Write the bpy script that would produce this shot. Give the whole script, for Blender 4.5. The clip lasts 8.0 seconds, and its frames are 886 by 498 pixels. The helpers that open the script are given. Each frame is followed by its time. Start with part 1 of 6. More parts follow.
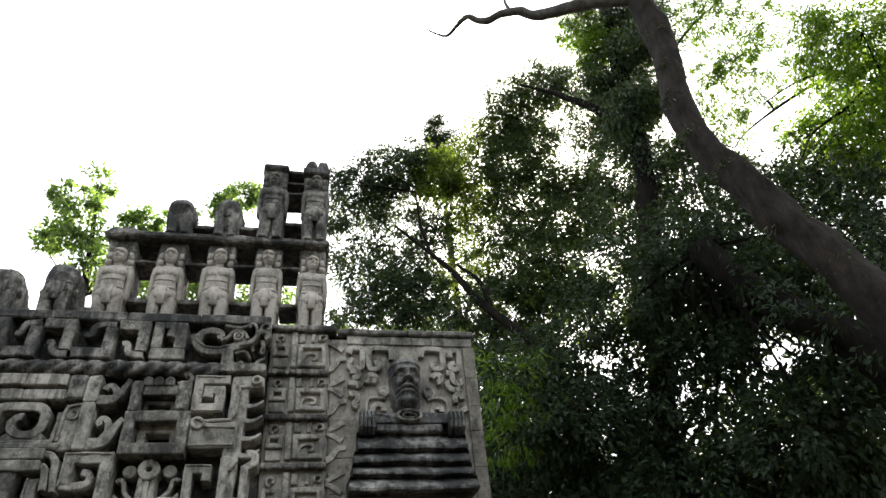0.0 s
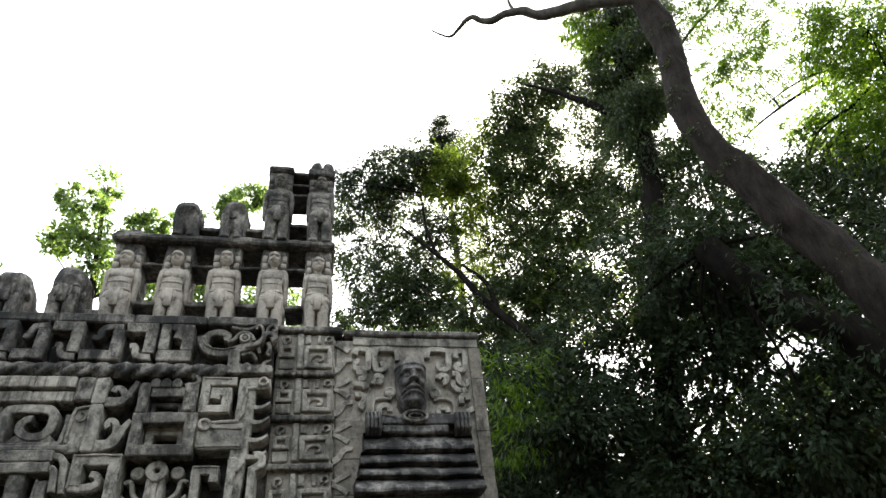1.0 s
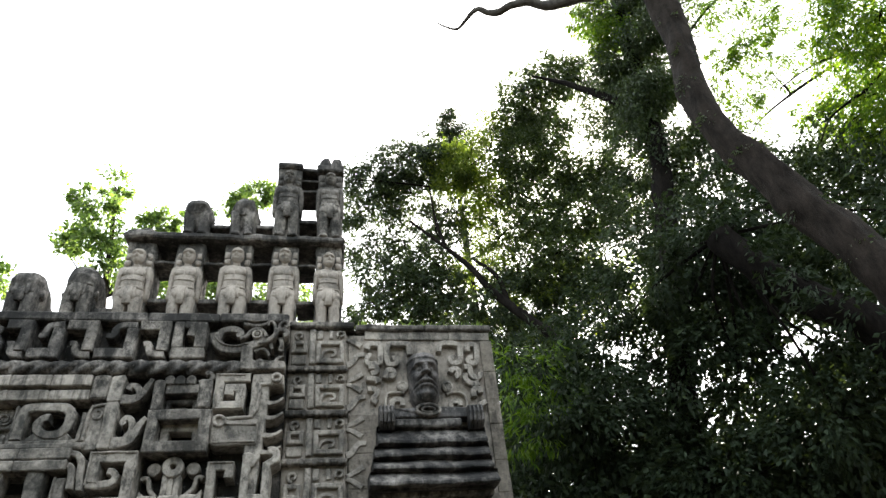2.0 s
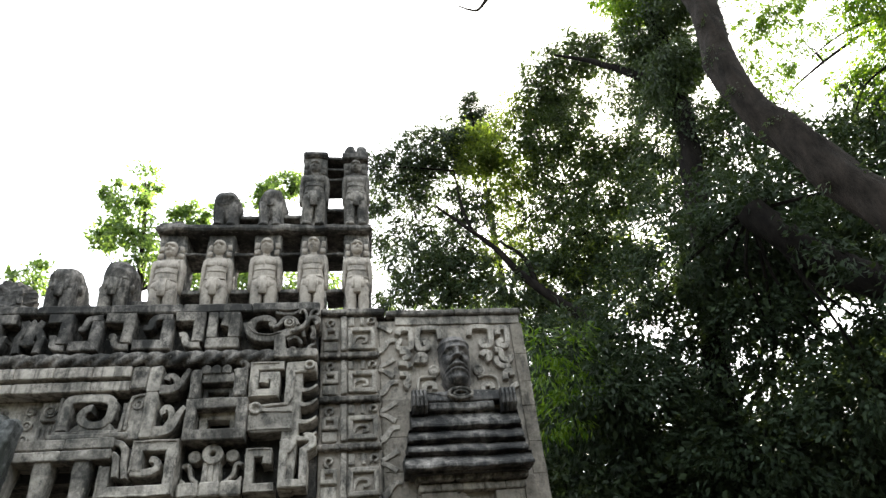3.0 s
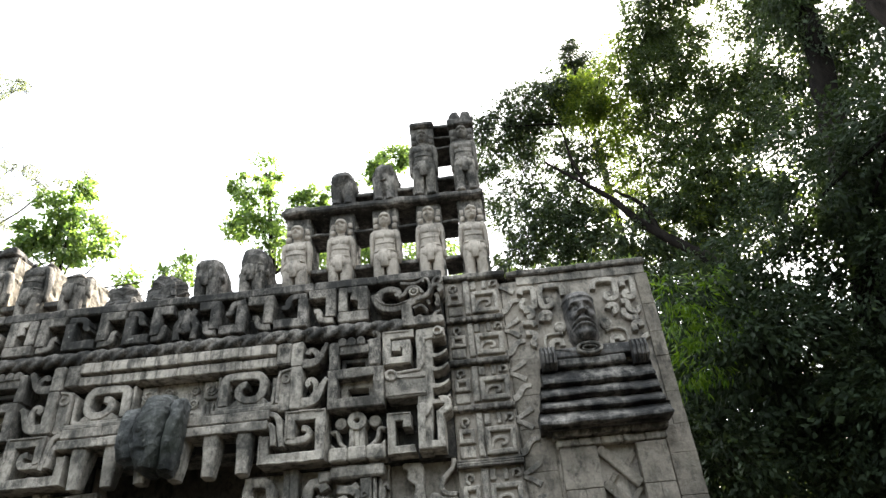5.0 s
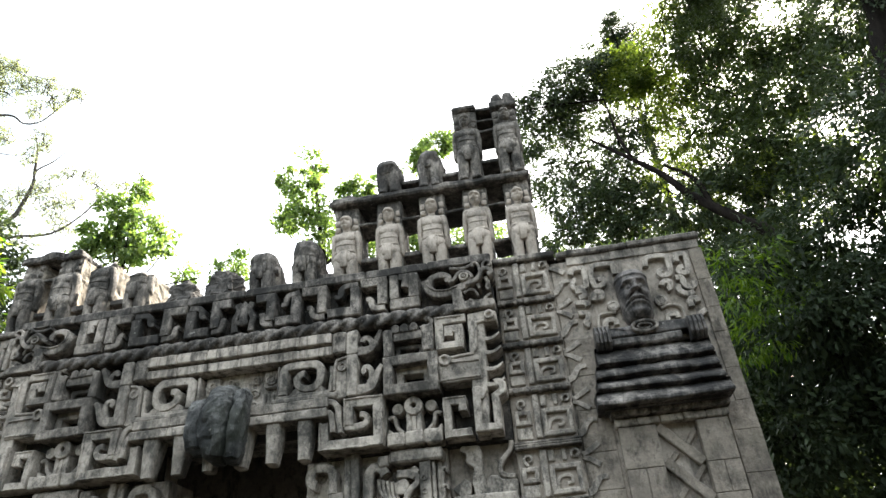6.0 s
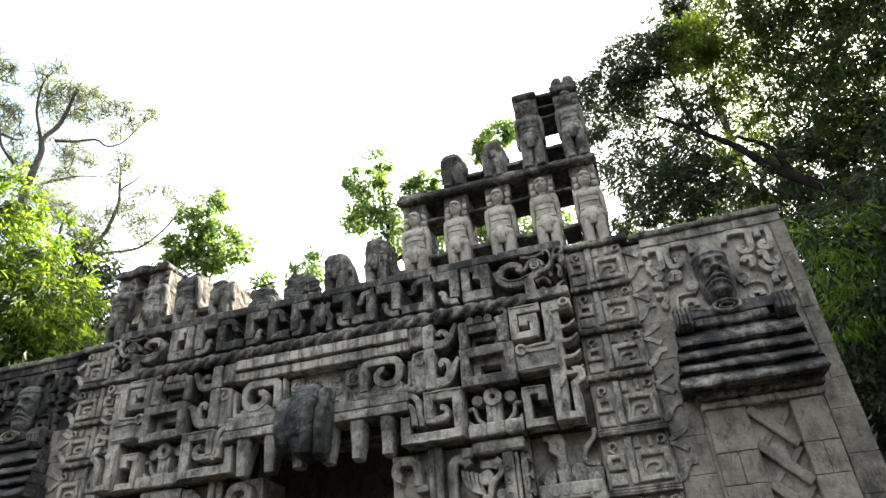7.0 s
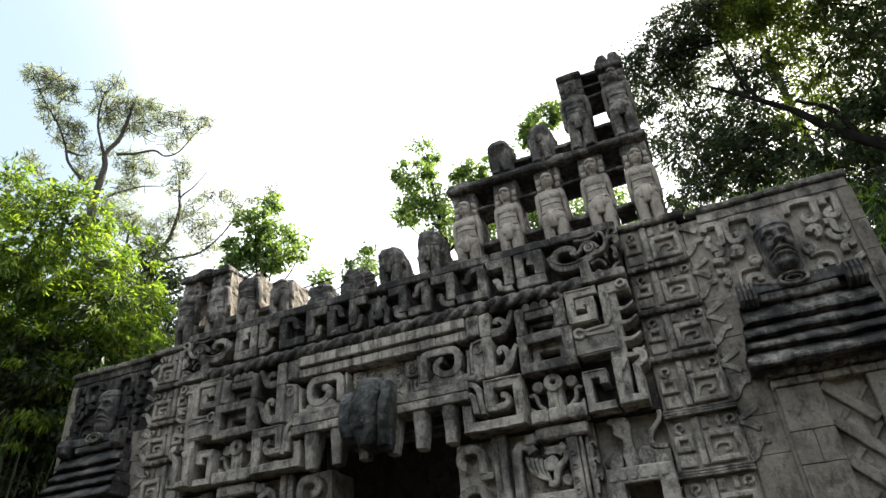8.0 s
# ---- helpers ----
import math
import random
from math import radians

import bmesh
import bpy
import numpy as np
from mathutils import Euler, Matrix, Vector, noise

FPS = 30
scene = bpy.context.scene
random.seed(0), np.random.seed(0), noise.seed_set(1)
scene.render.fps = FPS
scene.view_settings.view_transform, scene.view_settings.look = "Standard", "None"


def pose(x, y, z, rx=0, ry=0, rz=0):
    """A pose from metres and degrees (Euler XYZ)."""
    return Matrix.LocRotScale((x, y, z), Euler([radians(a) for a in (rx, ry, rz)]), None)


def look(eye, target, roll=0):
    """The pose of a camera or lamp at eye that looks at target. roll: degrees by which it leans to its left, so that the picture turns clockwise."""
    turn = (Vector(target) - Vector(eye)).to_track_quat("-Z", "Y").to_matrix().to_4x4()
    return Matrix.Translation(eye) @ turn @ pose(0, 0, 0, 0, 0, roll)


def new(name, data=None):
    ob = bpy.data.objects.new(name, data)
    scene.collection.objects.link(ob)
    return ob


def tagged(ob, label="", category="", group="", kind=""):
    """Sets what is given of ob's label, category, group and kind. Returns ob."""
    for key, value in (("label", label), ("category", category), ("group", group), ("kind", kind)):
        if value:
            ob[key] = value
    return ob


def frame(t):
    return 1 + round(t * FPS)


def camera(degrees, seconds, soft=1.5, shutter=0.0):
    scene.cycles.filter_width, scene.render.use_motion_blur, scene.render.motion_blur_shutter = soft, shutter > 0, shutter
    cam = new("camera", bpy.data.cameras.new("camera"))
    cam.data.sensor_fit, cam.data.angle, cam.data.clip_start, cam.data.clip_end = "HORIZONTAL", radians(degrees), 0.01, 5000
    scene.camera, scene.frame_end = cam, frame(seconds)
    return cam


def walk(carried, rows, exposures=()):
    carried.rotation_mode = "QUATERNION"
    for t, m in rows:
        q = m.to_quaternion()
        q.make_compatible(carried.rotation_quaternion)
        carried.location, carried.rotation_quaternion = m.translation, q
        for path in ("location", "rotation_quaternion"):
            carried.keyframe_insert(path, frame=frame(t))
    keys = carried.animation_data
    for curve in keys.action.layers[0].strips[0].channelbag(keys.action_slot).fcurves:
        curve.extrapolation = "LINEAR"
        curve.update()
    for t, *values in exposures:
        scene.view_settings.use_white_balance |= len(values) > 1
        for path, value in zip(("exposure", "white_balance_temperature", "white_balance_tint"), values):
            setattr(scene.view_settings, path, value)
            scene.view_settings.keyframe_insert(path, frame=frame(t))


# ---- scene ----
cam = camera(68.7, 8.0)

# seconds, place, yaw, pitch, roll
PATH = [
    (0.0, 0.000, 0.000, 1.600, -11.09, 37.07, 4.56),
    (0.5, 0.006, -0.025, 1.588, -10.77, 37.13, 4.52),
    (1.0, 0.004, -0.009, 1.600, -10.47, 37.14, 4.55),
    (1.5, 0.002, -0.006, 1.602, -9.97, 36.94, 4.61),
    (3.0, -0.008, 0.014, 1.602, -6.25, 35.60, 4.87),
    (3.5, -0.024, 0.008, 1.600, -3.59, 34.59, 4.53),
    (4.0, -0.023, 0.008, 1.589, -0.13, 34.25, 4.33),
    (4.5, -0.026, 0.018, 1.598, 2.90, 33.84, 4.15),
    (6.0, -0.044, 0.021, 1.593, 10.22, 32.18, 3.91),
    (6.5, -0.061, 0.015, 1.592, 13.49, 32.11, 3.90),
    (7.0, -0.060, 0.008, 1.593, 17.24, 31.93, 3.84),
    (7.5, -0.052, 0.016, 1.595, 20.45, 31.68, 4.03),
    (8.0, -0.049, 0.007, 1.600, 22.96, 31.31, 4.21),
]
walk(cam, [(t, pose(x, y, z, 90 + pitch, roll, yaw)) for t, x, y, z, yaw, pitch, roll in PATH],
     [(0.0, 2.4), (1.5, 2.6), (3.0, 2.82), (4.5, 2.92), (6.5, 2.87), (7.0, 2.62), (8.0, 2.0)])

# ---- light ----
SUN_EL, SUN_AZ = 43.2, 30.2
world = bpy.data.worlds.new("sky")
scene.world = world
world.use_nodes = True
wn, wl = world.node_tree.nodes, world.node_tree.links
sky = wn.new("ShaderNodeTexSky")
sky.sky_type = "NISHITA"
sky.sun_disc = False
sky.sun_elevation, sky.sun_rotation = radians(SUN_EL), radians(SUN_AZ)
sky.air_density, sky.dust_density, sky.ozone_density = 1.0, 3.0, 1.0
haze = wn.new("ShaderNodeVectorMath")  # thin haze, brightest round the sun and thinner away from it
haze.operation = "DOT_PRODUCT"
way = wn.new("ShaderNodeTexCoord")
haze.inputs[1].default_value = (math.sin(radians(SUN_AZ)) * math.cos(radians(SUN_EL)), math.cos(radians(SUN_AZ)) * math.cos(radians(SUN_EL)), math.sin(radians(SUN_EL)))
fall = wn.new("ShaderNodeMapRange")
fall.interpolation_type = "SMOOTHSTEP"
fall.inputs["From Min"].default_value, fall.inputs["From Max"].default_value = 0.28, 0.62
fall.inputs["To Min"].default_value, fall.inputs["To Max"].default_value = 0.0, 1.0
thick = wn.new("ShaderNodeMix")
thick.data_type = "RGBA"
thick.inputs["A"].default_value, thick.inputs["B"].default_value = (2.75, 3.0, 3.12, 1), (5.2, 5.3, 5.3, 1)
clear = wn.new("ShaderNodeVectorMath")  # a soft blue clearing in the haze, in the north-west
clear.operation = "DOT_PRODUCT"
clear.inputs[1].default_value = (-0.745, 0.281, 0.604)
soft = wn.new("ShaderNodeMapRange")
soft.interpolation_type = "SMOOTHSTEP"
soft.inputs["From Min"].default_value, soft.inputs["From Max"].default_value = 0.905, 0.995
blue = wn.new("ShaderNodeMix")
blue.data_type = "RGBA"
blue.inputs["B"].default_value = (1.6, 1.98, 2.2, 1)
veil = wn.new("ShaderNodeMix")
veil.data_type, veil.blend_type = "RGBA", "ADD"
veil.inputs["Factor"].default_value = 1.0
thin = wn.new("ShaderNodeMix")
thin.data_type, thin.blend_type = "RGBA", "MULTIPLY"
thin.inputs["Factor"].default_value = 1.0
thin.inputs["B"].default_value = (0.2, 0.2, 0.2, 1)
wl.new(way.outputs["Generated"], haze.inputs[0])
wl.new(haze.outputs["Value"], fall.inputs["Value"])
wl.new(fall.outputs["Result"], thick.inputs["Factor"])
wl.new(way.outputs["Generated"], clear.inputs[0])
wl.new(clear.outputs["Value"], soft.inputs["Value"])
wl.new(soft.outputs["Result"], blue.inputs["Factor"])
wl.new(thick.outputs["Result"], blue.inputs["A"])
wl.new(blue.outputs["Result"], veil.inputs["B"])
wl.new(sky.outputs["Color"], thin.inputs["A"])
wl.new(thin.outputs["Result"], veil.inputs["A"])
wl.new(veil.outputs["Result"], wn["Background"].inputs["Color"])
wn["Background"].inputs["Strength"].default_value = 0.1
sun = new("sun", bpy.data.lights.new("sun", "SUN"))
sun.data.energy, sun.data.angle, sun.data.color = 4.0, radians(0.5), (1.0, 0.93, 0.82)
toward = Vector((math.sin(radians(SUN_AZ)) * math.cos(radians(SUN_EL)), math.cos(radians(SUN_AZ)) * math.cos(radians(SUN_EL)), math.sin(radians(SUN_EL))))
sun.matrix_world = look(toward * 60, (0, 0, 0))

# ---- materials ----


def nodes_of(name):
    m = bpy.data.materials.new(name)
    m.use_nodes = True
    return m, m.node_tree.nodes, m.node_tree.links


def stone(name, light, dark, black, stain, rough=0.9, green=0.0, bump=0.5, runs=0.0):
    """Weathered carved limestone: light and dark tones, black lichen over a share of it, streaks, pits."""
    light, dark = (light[0] * 1.06, light[1], light[2] * 0.965), (dark[0] * 1.06, dark[1], dark[2] * 0.965)
    m, n, l = nodes_of(name)
    bs = n["Principled BSDF"]
    geo = n.new("ShaderNodeNewGeometry")

    def tex(scale, detail=6, squash=(1, 1, 1), rough_=0.6):
        mp = n.new("ShaderNodeMapping")
        mp.inputs["Scale"].default_value = squash
        l.new(geo.outputs["Position"], mp.inputs["Vector"])
        t = n.new("ShaderNodeTexNoise")
        t.inputs["Scale"].default_value, t.inputs["Detail"].default_value, t.inputs["Roughness"].default_value = scale, detail, rough_
        l.new(mp.outputs["Vector"], t.inputs["Vector"])
        return t.outputs["Fac"]

    def ramp(src, a, b):
        r = n.new("ShaderNodeMapRange")
        r.inputs["From Min"].default_value, r.inputs["From Max"].default_value = a, b
        l.new(src, r.inputs["Value"])
        return r.outputs["Result"]

    def mix(fac, a, b):
        x = n.new("ShaderNodeMix")
        x.data_type = "RGBA"
        for sock, v in ((x.inputs["Factor"], fac), (x.inputs["A"], a), (x.inputs["B"], b)):
            if isinstance(v, (tuple, float)):
                sock.default_value = (*v, 1) if isinstance(v, tuple) else v
            else:
                l.new(v, sock)
        return x.outputs["Result"]

    def times(a, b):
        x = n.new("ShaderNodeMath")
        x.operation = "MULTIPLY"
        for i, v in enumerate((a, b)):
            if isinstance(v, float):
                x.inputs[i].default_value = v
            else:
                l.new(v, x.inputs[i])
        return x.outputs[0]

    col = mix(ramp(tex(2.3), 0.3, 0.72), dark, light)
    col = mix(times(ramp(tex(26, 6), 0.4, 0.66), 0.4), col, tuple(c * 0.55 for c in dark))
    edge = 0.66 - 0.34 * stain
    streak = ramp(tex(4.2, 9, (1, 1, 0.4), 0.68), edge, edge + 0.15)
    patch = ramp(tex(1.3, 9, (1, 1, 1), 0.72), edge - 0.04, edge + 0.16)
    col = mix(times(streak, 0.9), col, black)
    col = mix(times(patch, 0.92), col, black)
    blot = ramp(tex(8.0, 9, (1, 1, 0.7), 0.8), edge - 0.01, edge + 0.13)
    col = mix(times(blot, 0.85), col, black)
    broad = ramp(tex(0.55, 4, (1, 1, 1.3), 0.6), 0.5, 0.72)
    col = mix(times(broad, 0.15 + 0.5 * stain), col, tuple(0.5 * (c + d) for c, d in zip(dark, black)))
    if runs:
        run = ramp(tex(11, 6, (1, 1, 0.09), 0.62), 0.5, 0.6)
        col = mix(times(run, runs), col, black)
    specks = ramp(tex(19, 3), 0.66, 0.74)
    col = mix(times(specks, 0.35), col, (0.5, 0.49, 0.45))
    if green:
        col = mix(times(ramp(tex(2.9, 7), 0.5, 0.68), green), col, (0.09, 0.11, 0.045))
    l.new(col, bs.inputs["Base Color"])
    bs.inputs["Roughness"].default_value = rough
    bs.inputs["Specular IOR Level"].default_value = 0.25
    height = n.new("ShaderNodeMath")
    height.operation = "ADD"
    l.new(times(tex(24, 8, (1, 1, 1), 0.68), 1.0), height.inputs[0])
    l.new(times(ramp(tex(70, 2), 0.62, 0.7), -0.35), height.inputs[1])
    bp = n.new("ShaderNodeBump")
    bp.inputs["Strength"].default_value, bp.inputs["Distance"].default_value = bump, 0.02
    l.new(height.outputs[0], bp.inputs["Height"])
    l.new(bp.outputs["Normal"], bs.inputs["Normal"])
    return m


def foliage(name, a, b, through_share, rough=0.45, gloss=0.3):
    """Leaves: two greens, leaf by leaf, letting some light through."""
    m, n, l = nodes_of(name)
    bs, out = n["Principled BSDF"], n["Material Output"]
    geo = n.new("ShaderNodeNewGeometry")
    r = n.new("ShaderNodeValToRGB")
    r.color_ramp.elements[0].color, r.color_ramp.elements[1].color = (*a, 1), (*b, 1)
    l.new(geo.outputs["Random Per Island"], r.inputs["Fac"])
    l.new(r.outputs["Color"], bs.inputs["Base Color"])
    bs.inputs["Roughness"].default_value = rough
    bs.inputs["Specular IOR Level"].default_value = gloss
    tr = n.new("ShaderNodeBsdfTranslucent")
    bright = n.new("ShaderNodeMix")
    bright.data_type, bright.blend_type = "RGBA", "MULTIPLY"
    bright.inputs["Factor"].default_value = 1.0
    bright.inputs["B"].default_value = (1.6, 1.65, 0.65, 1)
    l.new(r.outputs["Color"], bright.inputs["A"])
    l.new(bright.outputs["Result"], tr.inputs["Color"])
    mx = n.new("ShaderNodeMixShader")
    mx.inputs[0].default_value = through_share
    l.new(bs.outputs[0], mx.inputs[1])
    l.new(tr.outputs[0], mx.inputs[2])
    l.new(mx.outputs[0], out.inputs["Surface"])
    return m


def rough_surface(name, a, b, scale, squash=(1, 1, 1), bump=0.6, rough=0.9):
    m, n, l = nodes_of(name)
    bs = n["Principled BSDF"]
    geo = n.new("ShaderNodeNewGeometry")
    mp = n.new("ShaderNodeMapping")
    mp.inputs["Scale"].default_value = squash
    l.new(geo.outputs["Position"], mp.inputs["Vector"])
    t = n.new("ShaderNodeTexNoise")
    t.inputs["Scale"].default_value, t.inputs["Detail"].default_value, t.inputs["Roughness"].default_value = scale, 8, 0.7
    l.new(mp.outputs["Vector"], t.inputs["Vector"])
    r = n.new("ShaderNodeValToRGB")
    r.color_ramp.elements[0].color, r.color_ramp.elements[1].color = (*a, 1), (*b, 1)
    r.color_ramp.elements[0].position, r.color_ramp.elements[1].position = 0.32, 0.7
    l.new(t.outputs["Fac"], r.inputs["Fac"])
    l.new(r.outputs["Color"], bs.inputs["Base Color"])
    bs.inputs["Roughness"].default_value = rough
    bs.inputs["Specular IOR Level"].default_value = 0.1
    bp = n.new("ShaderNodeBump")
    bp.inputs["Strength"].default_value, bp.inputs["Distance"].default_value = bump, 0.04
    l.new(t.outputs["Fac"], bp.inputs["Height"])
    l.new(bp.outputs["Normal"], bs.inputs["Normal"])
    return m


PALE = stone("pale_limestone", (0.62, 0.595, 0.535), (0.40, 0.38, 0.34), (0.045, 0.045, 0.041), 0.485, bump=0.8)
FIGURE_STONE = stone("figure_limestone", (0.56, 0.52, 0.46), (0.38, 0.355, 0.315), (0.06, 0.058, 0.052), 0.34, bump=0.7)
STREAKED = stone("rain_streaked_limestone", (0.56, 0.535, 0.48), (0.36, 0.34, 0.305), (0.035, 0.035, 0.032), 0.42, runs=0.65)
# dark stone for recess backs: the shade of deep hollows put into colour
SHADED_BACKING = stone("shade_dark_backing", (0.30, 0.28, 0.25), (0.12, 0.115, 0.105), (0.018, 0.018, 0.017), 0.72)
GREY = stone("weathered_limestone", (0.56, 0.535, 0.485), (0.32, 0.305, 0.275), (0.026, 0.026, 0.024), 0.585, bump=0.8)
BLACKENED = stone("blackened_limestone", (0.50, 0.48, 0.44), (0.26, 0.25, 0.235), (0.022, 0.022, 0.021), 0.64, runs=0.4)
# darker copy of the wing stone, with the western wing's shade in its colour
SHADED_WEST = stone("shaded_west_limestone", (0.36, 0.345, 0.315), (0.15, 0.145, 0.135), (0.016, 0.016, 0.015), 0.66, runs=0.3)
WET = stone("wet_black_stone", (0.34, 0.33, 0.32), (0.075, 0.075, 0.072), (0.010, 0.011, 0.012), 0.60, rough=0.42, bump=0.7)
CRUST = stone("lime_crusted_slab", (0.66, 0.64, 0.60), (0.13, 0.13, 0.125), (0.012, 0.0125, 0.013), 0.63, rough=0.6, bump=0.9)
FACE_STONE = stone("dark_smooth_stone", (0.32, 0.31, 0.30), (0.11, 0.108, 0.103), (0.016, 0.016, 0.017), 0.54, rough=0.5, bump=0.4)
SNOUT = stone("green_black_stone", (0.30, 0.32, 0.32), (0.075, 0.085, 0.086), (0.010, 0.012, 0.013), 0.60, rough=0.45, green=0.1, bump=0.9)
WALL = stone("plastered_wall", (0.46, 0.43, 0.38), (0.32, 0.30, 0.265), (0.06, 0.058, 0.052), 0.38)
ASHLAR = stone("ashlar_block", (0.40, 0.37, 0.32), (0.22, 0.205, 0.178), (0.055, 0.05, 0.043), 0.38, green=0.1, bump=0.8, runs=0.1)
RUBBLE = rough_surface("rubble_core", (0.07, 0.063, 0.052), (0.40, 0.355, 0.29), 7.0, bump=1.0)
# BARK and DARK_BARK are darkened to hold the canopy's shade in their colour
BARK = rough_surface("grey_brown_bark", (0.008, 0.0065, 0.005), (0.040, 0.031, 0.025), 7.0, (1, 1, 0.4), 1.0)
PALE_BARK = rough_surface("pale_grey_bark", (0.05, 0.045, 0.042), (0.16, 0.145, 0.13), 7.0, (1, 1, 0.35), 0.8)
DARK_BARK = rough_surface("shade_dark_bark", (0.005, 0.004, 0.0035), (0.02, 0.0165, 0.0135), 9.0, (1, 1, 0.35), 1.0)
EARTH = rough_surface("earth", (0.02, 0.017, 0.012), (0.07, 0.06, 0.045), 1.5)
DARK_LEAF = foliage("dark_evergreen_leaf", (0.026, 0.038, 0.023), (0.056, 0.080, 0.040), 0.24, 0.5, 0.2)
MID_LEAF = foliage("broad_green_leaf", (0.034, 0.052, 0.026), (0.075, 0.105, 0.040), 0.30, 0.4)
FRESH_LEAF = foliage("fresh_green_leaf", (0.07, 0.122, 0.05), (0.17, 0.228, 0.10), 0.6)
# olive copy of the broadleaf green, with sunlight put into its colour
SUNLIT_OLIVE_LEAF = foliage("sunlit_olive_leaf", (0.05, 0.08, 0.020), (0.15, 0.19, 0.042), 0.5)
# darkest leaf copy, the deep shade of the near evergreens in its colour
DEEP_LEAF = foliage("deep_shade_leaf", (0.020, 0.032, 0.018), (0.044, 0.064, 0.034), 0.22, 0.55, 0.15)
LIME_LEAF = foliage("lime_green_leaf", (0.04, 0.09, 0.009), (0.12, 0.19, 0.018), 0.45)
# yellow-green leaf with the sun's backlight put into its colour
SUNNY_LEAF = foliage("sunlit_yellow_leaf", (0.045, 0.11, 0.010), (0.17, 0.245, 0.026), 0.55)
BAMBOO_LEAF = foliage("bamboo_leaf", (0.038, 0.095, 0.014), (0.25, 0.315, 0.06), 0.62)
GREY_LEAF = foliage("grey_green_leaf", (0.16, 0.185, 0.19), (0.32, 0.335, 0.32), 0.5)
MOSS = rough_surface("moss", (0.03, 0.04, 0.012), (0.12, 0.13, 0.04), 14.0, bump=1.0)

# ---- builders ----
C = -3.52  # the middle of the front
PLACE = {}


def root(name, at, label, category, group="", kind=""):
    ob = new(name)
    ob.location = at
    PLACE[ob] = Vector(at)
    return tagged(ob, label, category, group, kind)


def part(name, bm, material, parent, label="", smooth=False):
    """Links bm, in world coordinates, as one mesh under a thing or a part."""
    base = PLACE[parent]
    me = bpy.data.meshes.new(name)
    bmesh.ops.recalc_face_normals(bm, faces=bm.faces)
    for v in bm.verts:
        v.co -= base
    bm.to_mesh(me)
    bm.free()
    me.materials.append(material)
    if smooth:
        me.polygons.foreach_set("use_smooth", [True] * len(me.polygons))
    ob = new(name, me)
    ob.parent = parent
    PLACE[ob] = base
    return tagged(ob, label) if label else ob


def single(name, bm, material, label, category, group="", kind="", smooth=False):
    """One mesh that is a thing by itself, its origin at its base."""
    xs, ys, zs = zip(*[v.co for v in bm.verts])
    base = Vector(((min(xs) + max(xs)) / 2, (min(ys) + max(ys)) / 2, min(zs)))
    me = bpy.data.meshes.new(name)
    bmesh.ops.recalc_face_normals(bm, faces=bm.faces)
    for v in bm.verts:
        v.co -= base
    bm.to_mesh(me)
    bm.free()
    me.materials.append(material)
    if smooth:
        me.polygons.foreach_set("use_smooth", [True] * len(me.polygons))
    ob = new(name, me)
    ob.location = base
    PLACE[ob] = base
    return tagged(ob, label, category, group, kind)


def wear(bm, amount=0.008, scale=9.0):
    """Uneven, worn surfaces."""
    for v in bm.verts:
        v.co += noise.noise_vector(v.co * scale) * amount
    return bm


def dense(pts, closed=False, step=0.07, soft=1):
    """A path with rounded corners and points at short steps."""
    p = [Vector((*q, 0)) for q in pts]
    for _ in range(soft):
        q = [] if closed else [p[0]]
        count = len(p) if closed else len(p) - 1
        for i in range(count):
            a, b = p[i], p[(i + 1) % len(p)]
            cut = 0.25 if soft > 1 else min(0.25, 0.016 / max((b - a).length, 1e-6))
            q += [a.lerp(b, cut), a.lerp(b, 1 - cut)]
        p = q if closed else q + [p[-1]]
    out = []
    count = len(p) if closed else len(p) - 1
    for i in range(count):
        a, b = p[i], p[(i + 1) % len(p)]
        k = max(1, int((b - a).length / step))
        out += [a.lerp(b, j / k) for j in range(k)]
    return out if closed else out + [p[-1]]


def ribbon(bm, pts, w, y0, y1, s=1, closed=False, c=0.012, soft=0, taper=1.0):
    """A raised carved band along a path in (u, z), w wide, from depth y0 out to y1; s mirrors it."""
    p = dense(pts, closed, 0.07, soft if soft > 1 else 0)
    c = min(c, 0.011)
    count = len(p)
    rows = []
    for i in range(count):
        a = p[(i - 1) % count] if closed or i else p[i]
        b = p[(i + 1) % count] if closed or i < count - 1 else p[i]
        d = (b - a).normalized()
        nrm = Vector((-d.y, d.x, 0))
        if (p[i] - a).length > 1e-6 and (b - p[i]).length > 1e-6:
            d0, d1 = (p[i] - a).normalized(), (b - p[i]).normalized()
            if (d0 + d1).length > 1e-3:
                d = (d0 + d1).normalized()
                nrm = Vector((-d.y, d.x, 0))
                nrm = nrm * min(1.36, 1 / max(0.3, d.dot(d1)))
        f = 1 + (taper - 1) * i / max(1, count - 1)
        end = 0 if closed else (c if i == 0 else (-c if i == count - 1 else 0))
        ring = []
        for off, y, e in ((w / 2, y0, 0), (w / 2, y1 + c, 0), (w / 2 - c, y1, end), (-w / 2 + c, y1, end), (-w / 2, y1 + c, 0), (-w / 2, y0, 0)):
            q = p[i] + nrm * off * f + d * e
            ring.append(bm.verts.new((C + s * q.x, y, q.y)))
        rows.append(ring)
    for i in range(count if closed else count - 1):
        a, b = rows[i], rows[(i + 1) % count]
        for k in range(5):
            bm.faces.new((a[k], a[k + 1], b[k + 1], b[k]))
    if not closed:
        bm.faces.new(rows[0])
        bm.faces.new(rows[-1])
    return bm


